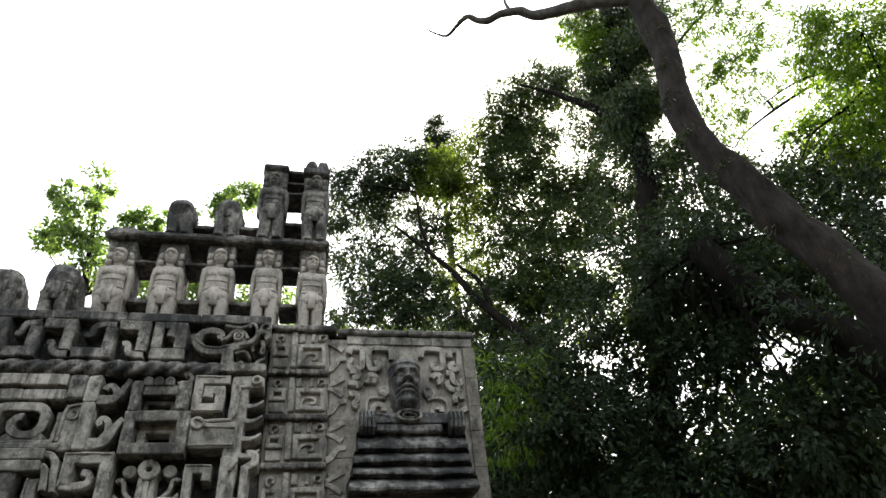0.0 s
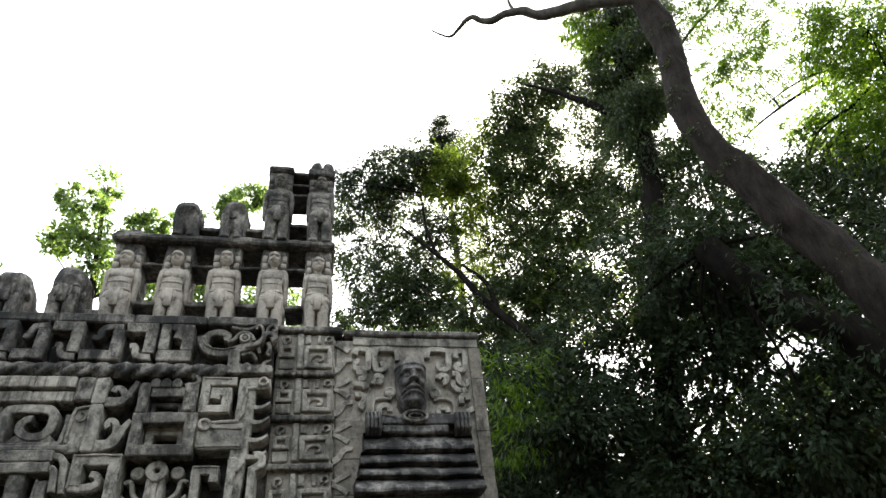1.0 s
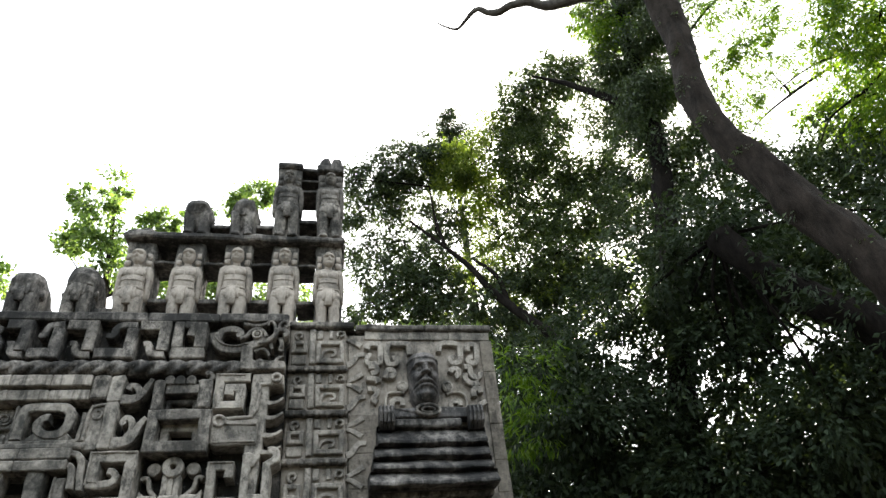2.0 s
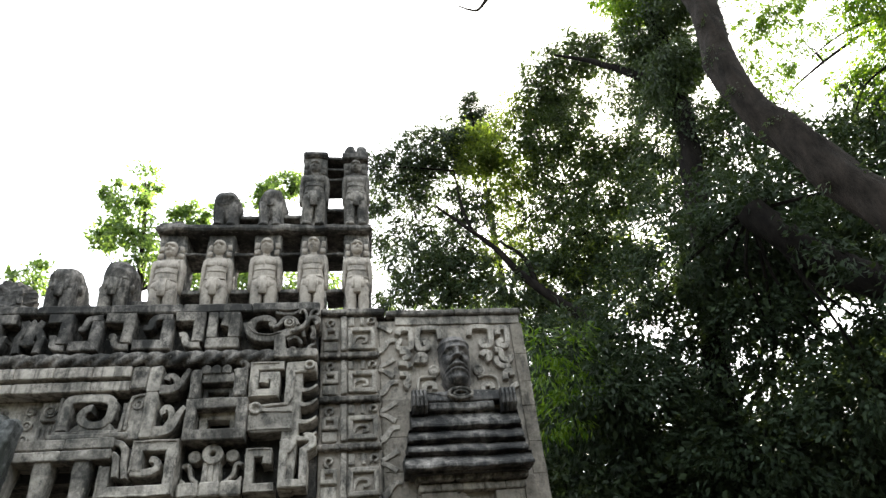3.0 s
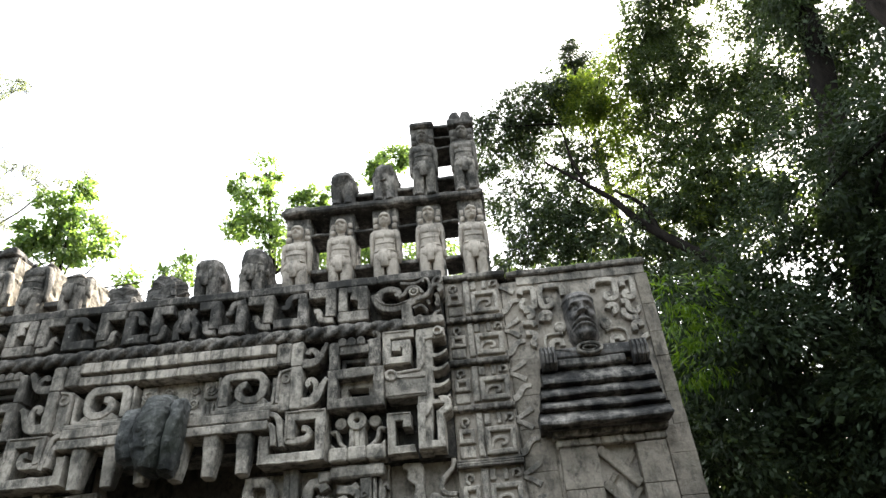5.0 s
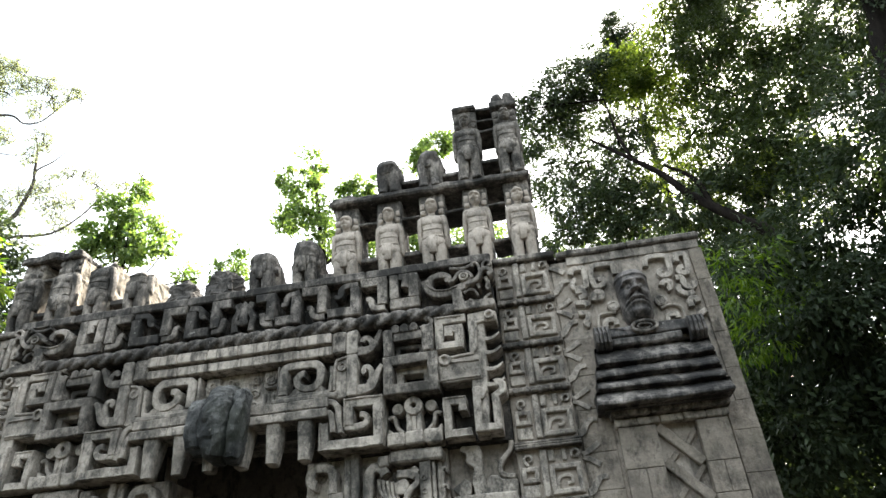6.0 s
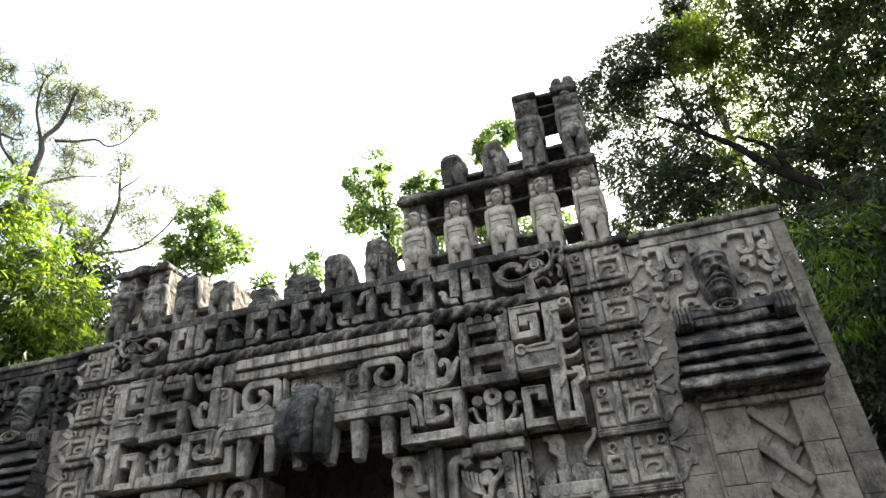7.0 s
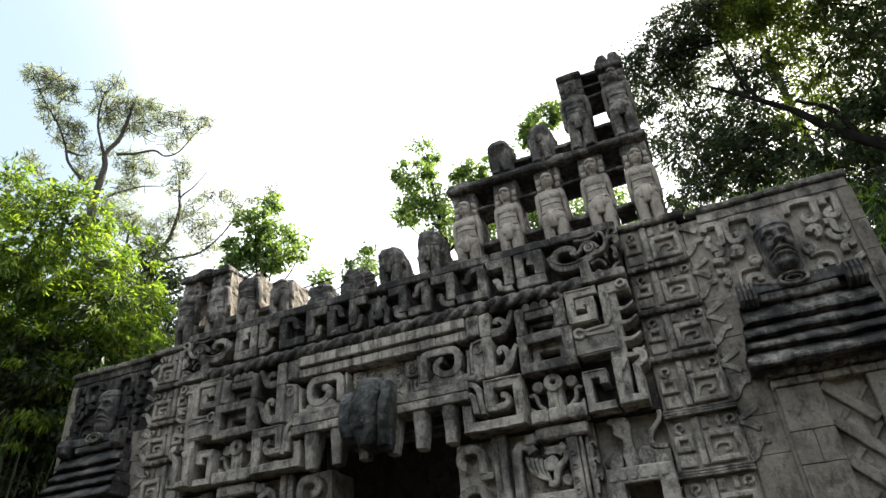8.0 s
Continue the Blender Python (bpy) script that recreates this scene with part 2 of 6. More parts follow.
def plate(bm, poly, y0, y1, s=1, c=0.012, soft=1):
    """A raised carved patch with the outline poly in (u, z)."""
    p = dense(poly, True, 0.09, soft)
    c = min(c, 0.010)
    count = len(p)
    area = sum(p[i].x * p[(i + 1) % count].y - p[(i + 1) % count].x * p[i].y for i in range(count))
    sign = 1 if area > 0 else -1
    rows = []
    for i in range(count):
        d = (p[(i + 1) % count] - p[i - 1]).normalized()
        nrm = Vector((-d.y, d.x, 0)) * sign
        q = p[i] + nrm * c
        rows.append([bm.verts.new((C + s * p[i].x, y0, p[i].y)), bm.verts.new((C + s * p[i].x, y1 + c, p[i].y)), bm.verts.new((C + s * q.x, y1, q.y))])
    for i in range(count):
        a, b = rows[i], rows[(i + 1) % count]
        bm.faces.new((a[0], a[1], b[1], b[0]))
        bm.faces.new((a[1], a[2], b[2], b[1]))
    bm.faces.new([r[2] for r in rows])
    return bm


def rect(u0, z0, u1, z1):
    return [(u0, z0), (u1, z0), (u1, z1), (u0, z1)]


def arc(cu, cz, r, a0, a1, n=12, r1=None):
    """Points on an arc or, with r1, on a spiral; degrees."""
    r1 = r if r1 is None else r1
    return [(cu + (r + (r1 - r) * i / n) * math.cos(radians(a0 + (a1 - a0) * i / n)), cz + (r + (r1 - r) * i / n) * math.sin(radians(a0 + (a1 - a0) * i / n))) for i in range(n + 1)]


def disc(bm, cu, cz, r, y0, y1, s=1):
    return plate(bm, arc(cu, cz, r, 0, 330, 11), y0, y1, s, min(0.014, r * 0.4), 0)


def hoop(bm, cu, cz, r, w, y0, y1, s=1):
    return ribbon(bm, arc(cu, cz, r, 0, 337.5, 15), w, y0, y1, s, True, min(0.012, w * 0.3), 0)


def block(bm, lo, hi, c=0.012, step=0.12):
    """A stone block with chamfered, divided faces, so that it can wear unevenly."""
    b2 = bmesh.new()
    bmesh.ops.create_cube(b2, size=1)
    for v in b2.verts:
        v.co = Vector([(lo[i] + hi[i]) / 2 + v.co[i] * (hi[i] - lo[i]) for i in range(3)])
    if c:
        bmesh.ops.bevel(b2, geom=list(b2.edges), offset=c, segments=1, affect="EDGES")
    for axis in range(3):
        k = int((hi[axis] - lo[axis]) / step)
        for j in range(1, min(k, 40) + 1):
            co, no = Vector((0, 0, 0)), Vector((0, 0, 0))
            co[axis], no[axis] = lo[axis] + (hi[axis] - lo[axis]) * j / (k + 1), 1
            bmesh.ops.bisect_plane(b2, geom=list(b2.verts) + list(b2.edges) + list(b2.faces), plane_co=co, plane_no=no)
    tmp = bpy.data.meshes.new("tmp")
    b2.to_mesh(tmp)
    b2.free()
    bm.from_mesh(tmp)
    bpy.data.meshes.remove(tmp)
    return bm


def ublock(bm, u0, z0, u1, z1, y0, y1, s=1, c=0.012, step=0.12):
    a, b = sorted((C + s * u0, C + s * u1))
    return block(bm, (a, min(y0, y1), z0), (b, max(y0, y1), z1), c, step)


def loft(bm, sections, n=14, power=2.0, fine=1):
    """A closed rounded body through level sections (z, cx, cy, rx, ry)."""
    rings = []
    if fine > 1:
        sections = [tuple(a + (b - a) * j / fine for a, b in zip(p, q)) for p, q in zip(sections, sections[1:]) for j in range(fine)] + [sections[-1]]
    for z, cx, cy, rx, ry in sections:
        ring = []
        for k in range(n):
            a = 2 * math.pi * k / n
            ca, sa = math.cos(a), math.sin(a)
            e = 2 / power
            ring.append(bm.verts.new((cx + rx * math.copysign(abs(ca) ** e, ca), cy + ry * math.copysign(abs(sa) ** e, sa), z)))
        rings.append(ring)
    for a, b in zip(rings, rings[1:]):
        for k in range(n):
            bm.faces.new((a[k], a[(k + 1) % n], b[(k + 1) % n], b[k]))
    bm.faces.new(rings[0])
    bm.faces.new(rings[-1])
    return bm


def tube(bm, pts, radii, n=8, rough=0.0):
    """A tapered limb through points in space."""
    p = [Vector(q) for q in pts]
    fine, rr = [], []
    for i in range(len(p) - 1):
        a, b, c_, d = p[max(i - 1, 0)], p[i], p[i + 1], p[min(i + 2, len(p) - 1)]
        k = 12 if n > 12 else 5
        for j in range(k):
            t = j / k
            fine.append(0.5 * ((2 * b) + (c_ - a) * t + (2 * a - 5 * b + 4 * c_ - d) * t * t + (3 * b - a - 3 * c_ + d) * t ** 3))
            rr.append(radii[0] + (radii[1] - radii[0]) * (i + t) / (len(p) - 1))
    fine.append(p[-1])
    rr.append(radii[1])
    rings = []
    for i, q in enumerate(fine):
        d = (fine[min(i + 1, len(fine) - 1)] - fine[max(i - 1, 0)]).normalized()
        side = d.cross(Vector((0.3, 0.9, 0.2))).normalized()
        up = d.cross(side)
        ring = []
        for k in range(n):
            a = 2 * math.pi * k / n
            w = side * math.cos(a) + up * math.sin(a)
            ring.append(bm.verts.new(q + w * rr[i] * (1 + rough * (noise.noise(q * 1.7 + w * 1.3) + 0.35 * noise.noise(q * 6 + w * 4)))))
        rings.append(ring)
    for a, b in zip(rings, rings[1:]):
        for k in range(n):
            bm.faces.new((a[k], a[(k + 1) % n], b[(k + 1) % n], b[k]))
    bm.faces.new(rings[0])
    bm.faces.new(rings[-1])
    return bm

# ---- the building ----
BACK, FRONT, DEEP = 7.02, 6.72, 6.98   # the wall face and the face of the carved masks

bm = bmesh.new()
bmesh.ops.create_grid(bm, x_segments=40, y_segments=40, size=400)
for v in bm.verts:
    v.co.z = -0.02
ground = single("ground", bm, EARTH, "bare brown earth of the garden round the temple", "ground", kind="structure")

# plinth, walls round a door opening, back and sides, flat roof
bm = bmesh.new()
ublock(bm, -5.75, -0.02, 5.75, 0.9, 6.82, 11.2, step=1.2)
single("plinth", bm, BLACKENED, "low dark stone plinth under the temple", "plinth", kind="structure")
for name, u0, u1, z0, z1, y0, y1 in (
        ("wall_front_east", 0.84, 2.395, 0.9, 3.5, BACK, 7.6), ("wall_front_west", -2.395, -0.84, 0.9, 3.5, BACK, 7.6),
        ("wall_niche_east", 2.40, 3.12, 0.9, 3.5, 7.4, 7.6), ("wall_niche_west", -3.12, -2.40, 0.9, 3.5, 7.4, 7.6),
        ("wall_front_upper", -3.12, 3.12, 3.87, 5.58, 7.3, 7.8), ("wall_mid_east", 1.06, 3.12, 3.505, 3.865, 7.3, 7.6), ("wall_mid_west", -3.12, -1.06, 3.505, 3.865, 7.3, 7.6), ("wall_pilaster_east", 3.125, 3.815, 0.9, 5.58, BACK, 7.6), ("wall_pilaster_west", -3.815, -3.125, 0.9, 5.58, BACK, 7.6), ("wall_wing_east", 3.82, 5.58, 0.9, 5.57, BACK, 7.6),
        ("wall_wing_west", -5.58, -3.82, 0.9, 5.57, BACK, 7.6), ("wall_back", -5.58, 5.58, 0.9, 5.57, 10.6, 11.0),
        ("wall_side_east", 5.2, 5.58, 0.9, 5.57, 7.6, 10.6), ("wall_side_west", -5.58, -5.2, 0.9, 5.57, 7.6, 10.6)):
    bm = bmesh.new()
    ublock(bm, u0, z0, u1, z1, y0, y1, c=0.01, step=0.4)
    # the west wing wall takes the stone darkened for shade
    single(name, bm, GREY if "upper" in name else SHADED_WEST if name == "wall_wing_west" else WALL, "plastered limestone wall of the temple, stained grey", "wall", kind="structure")
bm = bmesh.new()
ublock(bm, -5.58, 5.57, 5.58, 5.66, 7.2, 11.0, c=0.02, step=1.0)
single("roof_slab", bm, BLACKENED, "flat blackened roof slab of the temple", "roof", kind="structure")


def cornice(name, u0, u1, z0, z1, y1, mat, label, y0=7.3, s=1):
    bm = bmesh.new()
    k = max(1, round(abs(u1 - u0) / 0.75))
    for i in range(k):
        a, b = u0 + (u1 - u0) * i / k, u0 + (u1 - u0) * (i + 1) / k
        ublock(bm, min(a, b) + 0.003, z0, max(a, b) - 0.003, z1, y0, y1 + random.uniform(-0.008, 0.008), s, 0.016, 0.1)
    return single(name, wear(bm, 0.012, 6), mat, label, "cornice", kind="structure")


cornice("cornice_centre", -3.12, 3.12, 5.585, 5.70, 6.74, BLACKENED, "blackened stone ledge along the top of the front")
for s in (1, -1):
    cornice("cornice_wing", 3.9, 5.60, 5.615, 5.69, 6.945, GREY, "weathered stone ledge on top of the side wing", s=s)
    cornice("cornice_pilaster", 3.12, 3.9, 5.625, 5.70, 6.90, GREY, "narrow worn ledge above the stacked masks", s=s)

# frieze of hooked frets
frieze = root("fret_frieze", (C, 6.9, 5.1), "frieze of hooked stone frets under the ledge, stained black", "frieze")
bm = bmesh.new()
ublock(bm, -3.1, 5.08, 3.1, 5.585, 6.90, 7.3, 1, 0.01, 0.2)
# back darkened so the shallow frieze hollows carry deep shade
part("frieze_back", wear(bm), SHADED_BACKING, frieze)


def fret(u0, u1, s, up, z0=5.11, z1=5.575):
    bm = bmesh.new()
    y0, y1 = 7.07, FRONT
    w = u1 - u0
    lo, hi = (z0 + 0.065, z1 - 0.05) if up else (z1 - 0.055, z0 + 0.05)
    sg = 1 if up else -1
    ribbon(bm, [(u0, lo), (u1 - 0.06, lo), (u1 - 0.06, hi - sg * 0.04)], 0.118, y0, y1, s, False, 0.011, 0)
    ribbon(bm, [(u1 - 0.02, hi), (u0 + 0.52 * w, hi), (u0 + 0.40 * w, hi - sg * 0.05), (u0 + 0.40 * w, hi - sg * 0.14), (u0 + 0.22 * w, hi - sg * 0.13)], 0.082, y0, y1 + 0.012, s, False, 0.011, 2, 0.75)
    return part("fret", wear(bm), BLACKENED if u1 < 0.8 or up else GREY, frieze)


for s in (1, -1):
    for u0, u1, up in ((0.16, 0.42, False), (0.43, 0.75, True), (0.76, 1.08, False), (1.09, 1.50, True), (1.51, 1.84, False)):
        fret(u0, u1, s, up)
    bm = bmesh.new()
    for a, b, c_, d in ((1.87, 5.11, 2.23, 5.24), (2.11, 5.24, 2.23, 5.57), (1.87, 5.24, 1.98, 5.57)):
        plate(bm, rect(a, b, c_, d), 7.07, FRONT, s)
    ribbon(bm, [(1.98, 5.53), (2.08, 5.53), (2.06, 5.38)], 0.09, 7.07, FRONT, s)
    part("fret", wear(bm), GREY, frieze, "U-shaped stone fret with a hanging hook")
bm = bmesh.new()
for sgn in (1, -1):
    ribbon(bm, [(0.1 * sgn, 5.12), (0.12 * sgn, 5.3), (0.06 * sgn, 5.42), (0.1 * sgn, 5.52)], 0.08, 7.07, 6.76)
    disc(bm, 0.035 * sgn, 5.24, 0.04, 7.07, 6.74)
plate(bm, [(-0.05, 5.2), (0.05, 5.2), (0.06, 5.46), (0, 5.55), (-0.06, 5.46)], 7.07, 6.75)
part("middle_glyph", wear(bm), BLACKENED, frieze, "worn stone glyph in the middle of the frieze")

# serpent heads at the ends of the frieze
for s in (1, -1):
    sh = root("serpent_head", (C + s * 2.7, 6.9, 5.06), "carved stone serpent head with open jaws ending the frieze", "carving", "serpent heads of the frieze")
    bm = bmesh.new()
    plate(bm, [(2.63, 5.25), (2.75, 5.24), (2.76, 5.065), (3.10, 5.05), (3.125, 5.0), (3.10, 4.955), (2.63, 4.955)], 7.07, 6.68, s)
    part("lower_jaw", wear(bm), GREY, sh)
    bm = bmesh.new()
    ribbon(bm, [(2.31, 5.41), (2.34, 5.31), (2.42, 5.22), (2.55, 5.20), (2.67, 5.23), (2.79, 5.28), (2.89, 5.35)], 0.10, 7.07, 6.69, s, False, 0.011, 2)
    ribbon(bm, [(2.33, 5.36), (2.40, 5.26), (2.55, 5.23), (2.70, 5.27)], 0.018, 6.75, 6.672, s, False, 0.006, 2)
    part("neck_scroll", wear(bm), GREY, sh)
    bm = bmesh.new()
    ribbon(bm, [(2.35, 5.33), (2.38, 5.45), (2.48, 5.475), (2.58, 5.46), (2.615, 5.41), (2.55, 5.385)], 0.085, 7.07, 6.71, s, False, 0.011, 2, 0.7)
    part("neck_curl", wear(bm), GREY, sh)
    bm = bmesh.new()
    ribbon(bm, [(2.60, 5.325), (2.67, 5.35), (2.71, 5.43), (2.79, 5.465), (2.86, 5.42), (2.89, 5.35)], 0.04, 7.07, 6.66, s, False, 0.010, 2)
    part("brow", wear(bm, 0.005), GREY, sh)
    bm = bmesh.new()
    hoop(bm, 2.785, 5.38, 0.046, 0.022, 7.07, 6.655, s)
    disc(bm, 2.785, 5.38, 0.024, 7.07, 6.65, s)
    part("eye", wear(bm, 0.003), PALE, sh)
    bm = bmesh.new()
    ribbon(bm, [(2.79, 5.28), (2.91, 5.31), (2.98, 5.37), (3.0, 5.45), (3.08, 5.45), (3.12, 5.39), (3.07, 5.365)], 0.055, 7.07, 6.67, s, False, 0.011, 2)
    part("upper_jaw", wear(bm), GREY, sh)
    for pts, w in (([(2.62, 5.53), (2.74, 5.505), (2.85, 5.52), (2.91, 5.565)], 0.038), ([(2.98, 5.44), (2.975, 5.53), (2.93, 5.575), (2.895, 5.55), (2.905, 5.51)], 0.034),
                   ([(3.02, 5.47), (3.03, 5.55), (3.09, 5.578), (3.125, 5.53), (3.105, 5.49), (3.075, 5.51)], 0.034), ([(2.66, 5.575), (2.80, 5.57), (2.90, 5.578)], 0.022)):
        bm = bmesh.new()
        ribbon(bm, pts, w, 7.07, 6.69, s, False, 0.008, 2, 0.8)
        part("crest_curl", wear(bm, 0.005), GREY, sh)
    for pts, w in (([(3.04, 5.37), (3.07, 5.29), (3.03, 5.22), (3.08, 5.19)], 0.05), ([(3.0, 5.05), (3.02, 5.11), (3.09, 5.135)], 0.05), ([(2.76, 5.19), (2.85, 5.235), (2.91, 5.19), (2.93, 5.13)], 0.045), ([(2.79, 5.06), (2.83, 5.10), (2.88, 5.06)], 0.035), ([(2.93, 5.29), (2.96, 5.22)], 0.05)):
        bm = bmesh.new()
        ribbon(bm, pts, w, 7.07, 6.72, s, False, 0.010, 2, 0.55)
        part("tooth", wear(bm, 0.004), GREY, sh)

# rope moulding
bm = bmesh.new()
N, M = 16, 560
rings = []
for i in range(M + 1):
    u = -2.68 + 5.36 * i / M
    ring = []
    for k in range(N):
        a = 2 * math.pi * k / N
        r = 0.050 + 0.050 * abs(math.cos(1.5 * a + 16.0 * u)) ** 0.85
        q = Vector((C + u, 6.775 + r * math.cos(a), 5.005 + 0.92 * r * math.sin(a)))
        ring.append(bm.verts.new(q + noise.noise_vector(q * 8) * 0.012))
    rings.append(ring)
for a, b in zip(rings, rings[1:]):
    for k in range(N):
        bm.faces.new((a[k], a[(k + 1) % N], b[(k + 1) % N], b[k]))
bm.faces.new(rings[0])
bm.faces.new(rings[-1])
ublock(bm, -2.68, 4.95, 2.68, 5.06, 6.80, DEEP, 1, 0.01, 0.3)
single("rope_moulding", bm, BLACKENED, "twisted stone rope moulding, blackened, along the front", "moulding", smooth=True)

# brow bands over the eyes
brow = root("brow_band", (C, 6.9, 4.62), "two stepped pale stone bands with black streaks, over the eyes", "moulding")
for u0, u1, z0, z1, y1 in ((-1.16, 1.16, 4.785, 4.91, 6.70), (-1.16, 1.16, 4.645, 4.755, 6.74)):
    k = 6
    for i in range(k):
        a, b = u0 + (u1 - u0) * i / k, u0 + (u1 - u0) * (i + 1) / k
        bm = bmesh.new()
        ublock(bm, a + 0.0012, z0, b - 0.0012, z1, DEEP, y1 + random.uniform(-0.003, 0.003), 1, 0.010, 0.1)
        part("band_stone", wear(bm, 0.009), STREAKED, brow)
for s in (1, -1):
    bm = bmesh.new()
    ublock(bm, 1.163, 4.645, 1.34, 4.915, DEEP, 6.73, s, 0.02)
    part("end_stone", wear(bm, 0.01), GREY, brow)

# the backing of the mask, hollow shade put into its colour, open at the sunken eyes and over the door
for name, u0, u1, z0, z1 in (("backing_top", -3.12, 3.12, 4.325, 5.08), ("backing_low", -3.12, 3.12, 3.87, 4.195), ("backing_middle", -1.965, 1.965, 4.2, 4.32),
                             ("backing_east", 2.225, 3.12, 4.2, 4.32), ("backing_west", -3.12, -2.225, 4.2, 4.32),
                             ("backing_corner_east", 1.06, 3.12, 3.5, 3.865), ("backing_corner_west", -3.12, -1.06, 3.5, 3.865),
                             ("niche_side_east", 2.97, 3.12, 0.9, 2.86), ("niche_side_west", -3.12, -2.97, 0.9, 2.86), ("niche_edge_east", 2.40, 2.62, 0.9, 2.86), ("niche_edge_west", -2.62, -2.40, 0.9, 2.86),
                             ("niche_top_east", 2.40, 3.12, 2.865, 3.5), ("niche_top_west", -3.12, -2.40, 2.865, 3.5)):
    bm = bmesh.new()
    low = name.startswith("niche")
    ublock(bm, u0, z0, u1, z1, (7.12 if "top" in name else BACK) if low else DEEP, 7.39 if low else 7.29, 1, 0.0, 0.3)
    single("wall_" + name, bm, WALL if low else SHADED_BACKING, "stained stone backing of the carved front, shade painted in behind the mask", "wall", kind="structure")

# the great mouth mask, one half at a time
bm = bmesh.new()
ublock(bm, -0.49, 4.11, 0.49, 4.64, DEEP + 0.01, 6.955, 1, 0.01, 0.2)
single("brow_wall", wear(bm, 0.008), PALE, "flat pale wall patch between the scroll eyes", "wall", kind="structure")
for s in (1, -1):
    eye = root("scroll_eye", (C + s * 0.85, 6.9, 4.15), "framed stone scroll eye of the door mask, pale with dark hollows", "carving", "scroll eyes of the door mask")
    bm = bmesh.new()
    ribbon(bm, [(0.49, 4.205), (1.11, 4.205), (1.15, 4.235), (1.155, 4.52)], 0.045, DEEP, 6.765, s, False, 0.01, 2)
    plate(bm, rect(0.485, 4.22, 0.515, 4.61), DEEP, 6.80, s)
    part("frame", wear(wear(bm), 0.005, 31), PALE, eye)
    bm = bmesh.new()
    ribbon(bm, [(0.57, 4.235), (0.57, 4.50), (0.575, 4.55), (0.62, 4.585), (0.93, 4.585), (1.0, 4.55), (1.025, 4.48), (1.02, 4.37), (0.97, 4.30), (0.90, 4.28), (0.81, 4.29), (0.745, 4.34), (0.73, 4.41), (0.77, 4.465), (0.83, 4.47)], 0.10, DEEP, 6.77, s, False, 0.012, 2, 0.8)
    plate(bm, [(0.63, 4.23), (1.10, 4.23), (1.05, 4.29), (0.98, 4.33), (0.78, 4.33), (0.70, 4.30)], DEEP, 6.785, s)
    part("scroll", wear(wear(bm), 0.005, 31), PALE, eye)
    bm = bmesh.new()
    ublock(bm, 0.46, 4.125, 1.24, 4.185, DEEP, 6.72, s, 0.014)
    part("sill", wear(wear(bm), 0.005, 31), PALE, eye)

    glyph = root("glyph_panel", (C + s * 0.3, 6.95, 4.15), "low relief stone rosettes and rings between the eyes", "carving")
    bm = bmesh.new()
    plate(bm, rect(0.28, 4.40, 0.455, 4.61), BACK, 6.90, s)
    part("tablet", wear(bm, 0.005), PALE, glyph)
    bm = bmesh.new()
    ribbon(bm, arc(0.37, 4.505, 0.07, 0, -520, 22, 0.02), 0.022, 6.93, 6.875, s, False, 0.006, 0)
    part("rosette", bm, PALE, glyph)
    for z in (4.53, 4.37, 4.22):
        bm = bmesh.new()
        hoop(bm, 0.16, z, 0.042, 0.022, BACK, 6.92, s)
        disc(bm, 0.16, z, 0.02, BACK, 6.925, s)
        part("ring", bm, PALE, glyph)
    bm = bmesh.new()
    for k in range(4):
        plate(bm, rect(0.27 + 0.05 * k, 4.2, 0.305 + 0.05 * k, 4.36), BACK, 6.935, s, 0.008)
    part("bars", wear(bm, 0.005), PALE, glyph)

    side = root("side_scroll", (C + s * 1.45, 6.9, 4.13), "pale stone post with curling hooks beside the eye", "carving", "side scrolls of the door mask")
    bm = bmesh.new()
    plate(bm, rect(1.35, 4.11, 1.475, 4.60), DEEP, 6.705, s)
    plate(bm, rect(1.345, 4.606, 1.48, 4.90), DEEP, 6.71, s)
    part("post", wear(wear(bm), 0.005, 31), PALE, side)
    bm = bmesh.new()
    plate(bm, rect(1.195, 4.11, 1.348, 4.585), DEEP, 6.75, s)
    part("cheek_panel", wear(wear(bm), 0.005, 31), PALE, side)
    bm = bmesh.new()
    ribbon(bm, [(1.20, 4.20), (1.20, 4.50), (1.235, 4.57), (1.345, 4.585)], 0.03, 6.78, 6.725, s, False, 0.008, 2)
    ribbon(bm, arc(1.285, 4.48, 0.05, 170, 470, 10, 0.04), 0.026, 6.78, 6.73, s, False, 0.007)
    part("hook_line", bm, PALE, side)
    bm = bmesh.new()
    ribbon(bm, [(1.47, 4.635), (1.60, 4.635), (1.67, 4.68), (1.71, 4.77), (1.75, 4.87)], 0.115, DEEP, FRONT, s, False, 0.012, 2, 0.35)
    ribbon(bm, [(1.645, 4.63), (1.645, 4.73), (1.60, 4.795), (1.545, 4.795), (1.53, 4.745)], 0.068, DEEP, 6.73, s, False, 0.012, 2, 0.9)
    part("upper_curl", wear(bm), GREY, side)
    bm = bmesh.new()
    ribbon(bm, [(1.47, 4.175), (1.60, 4.175), (1.67, 4.24), (1.705, 4.35), (1.765, 4.44)], 0.13, DEEP, FRONT, s, False, 0.012, 2, 0.35)
    ribbon(bm, [(1.60, 4.22), (1.645, 4.33), (1.615, 4.43), (1.555, 4.44), (1.535, 4.39), (1.56, 4.36)], 0.066, DEEP, 6.73, s, False, 0.012, 2, 0.9)
    part("lower_curl", wear(wear(bm), 0.005, 31), PALE, side)

    mask = root("square_mask", (C + s * 2.06, 6.9, 4.04), "square weathered stone mask with a deep rectangular hollow", "carving", "square masks beside the door")
    bm = bmesh.new()
    ublock(bm, 1.785, 4.5, 1.885, 4.85, DEEP, 6.70, s, 0.02)
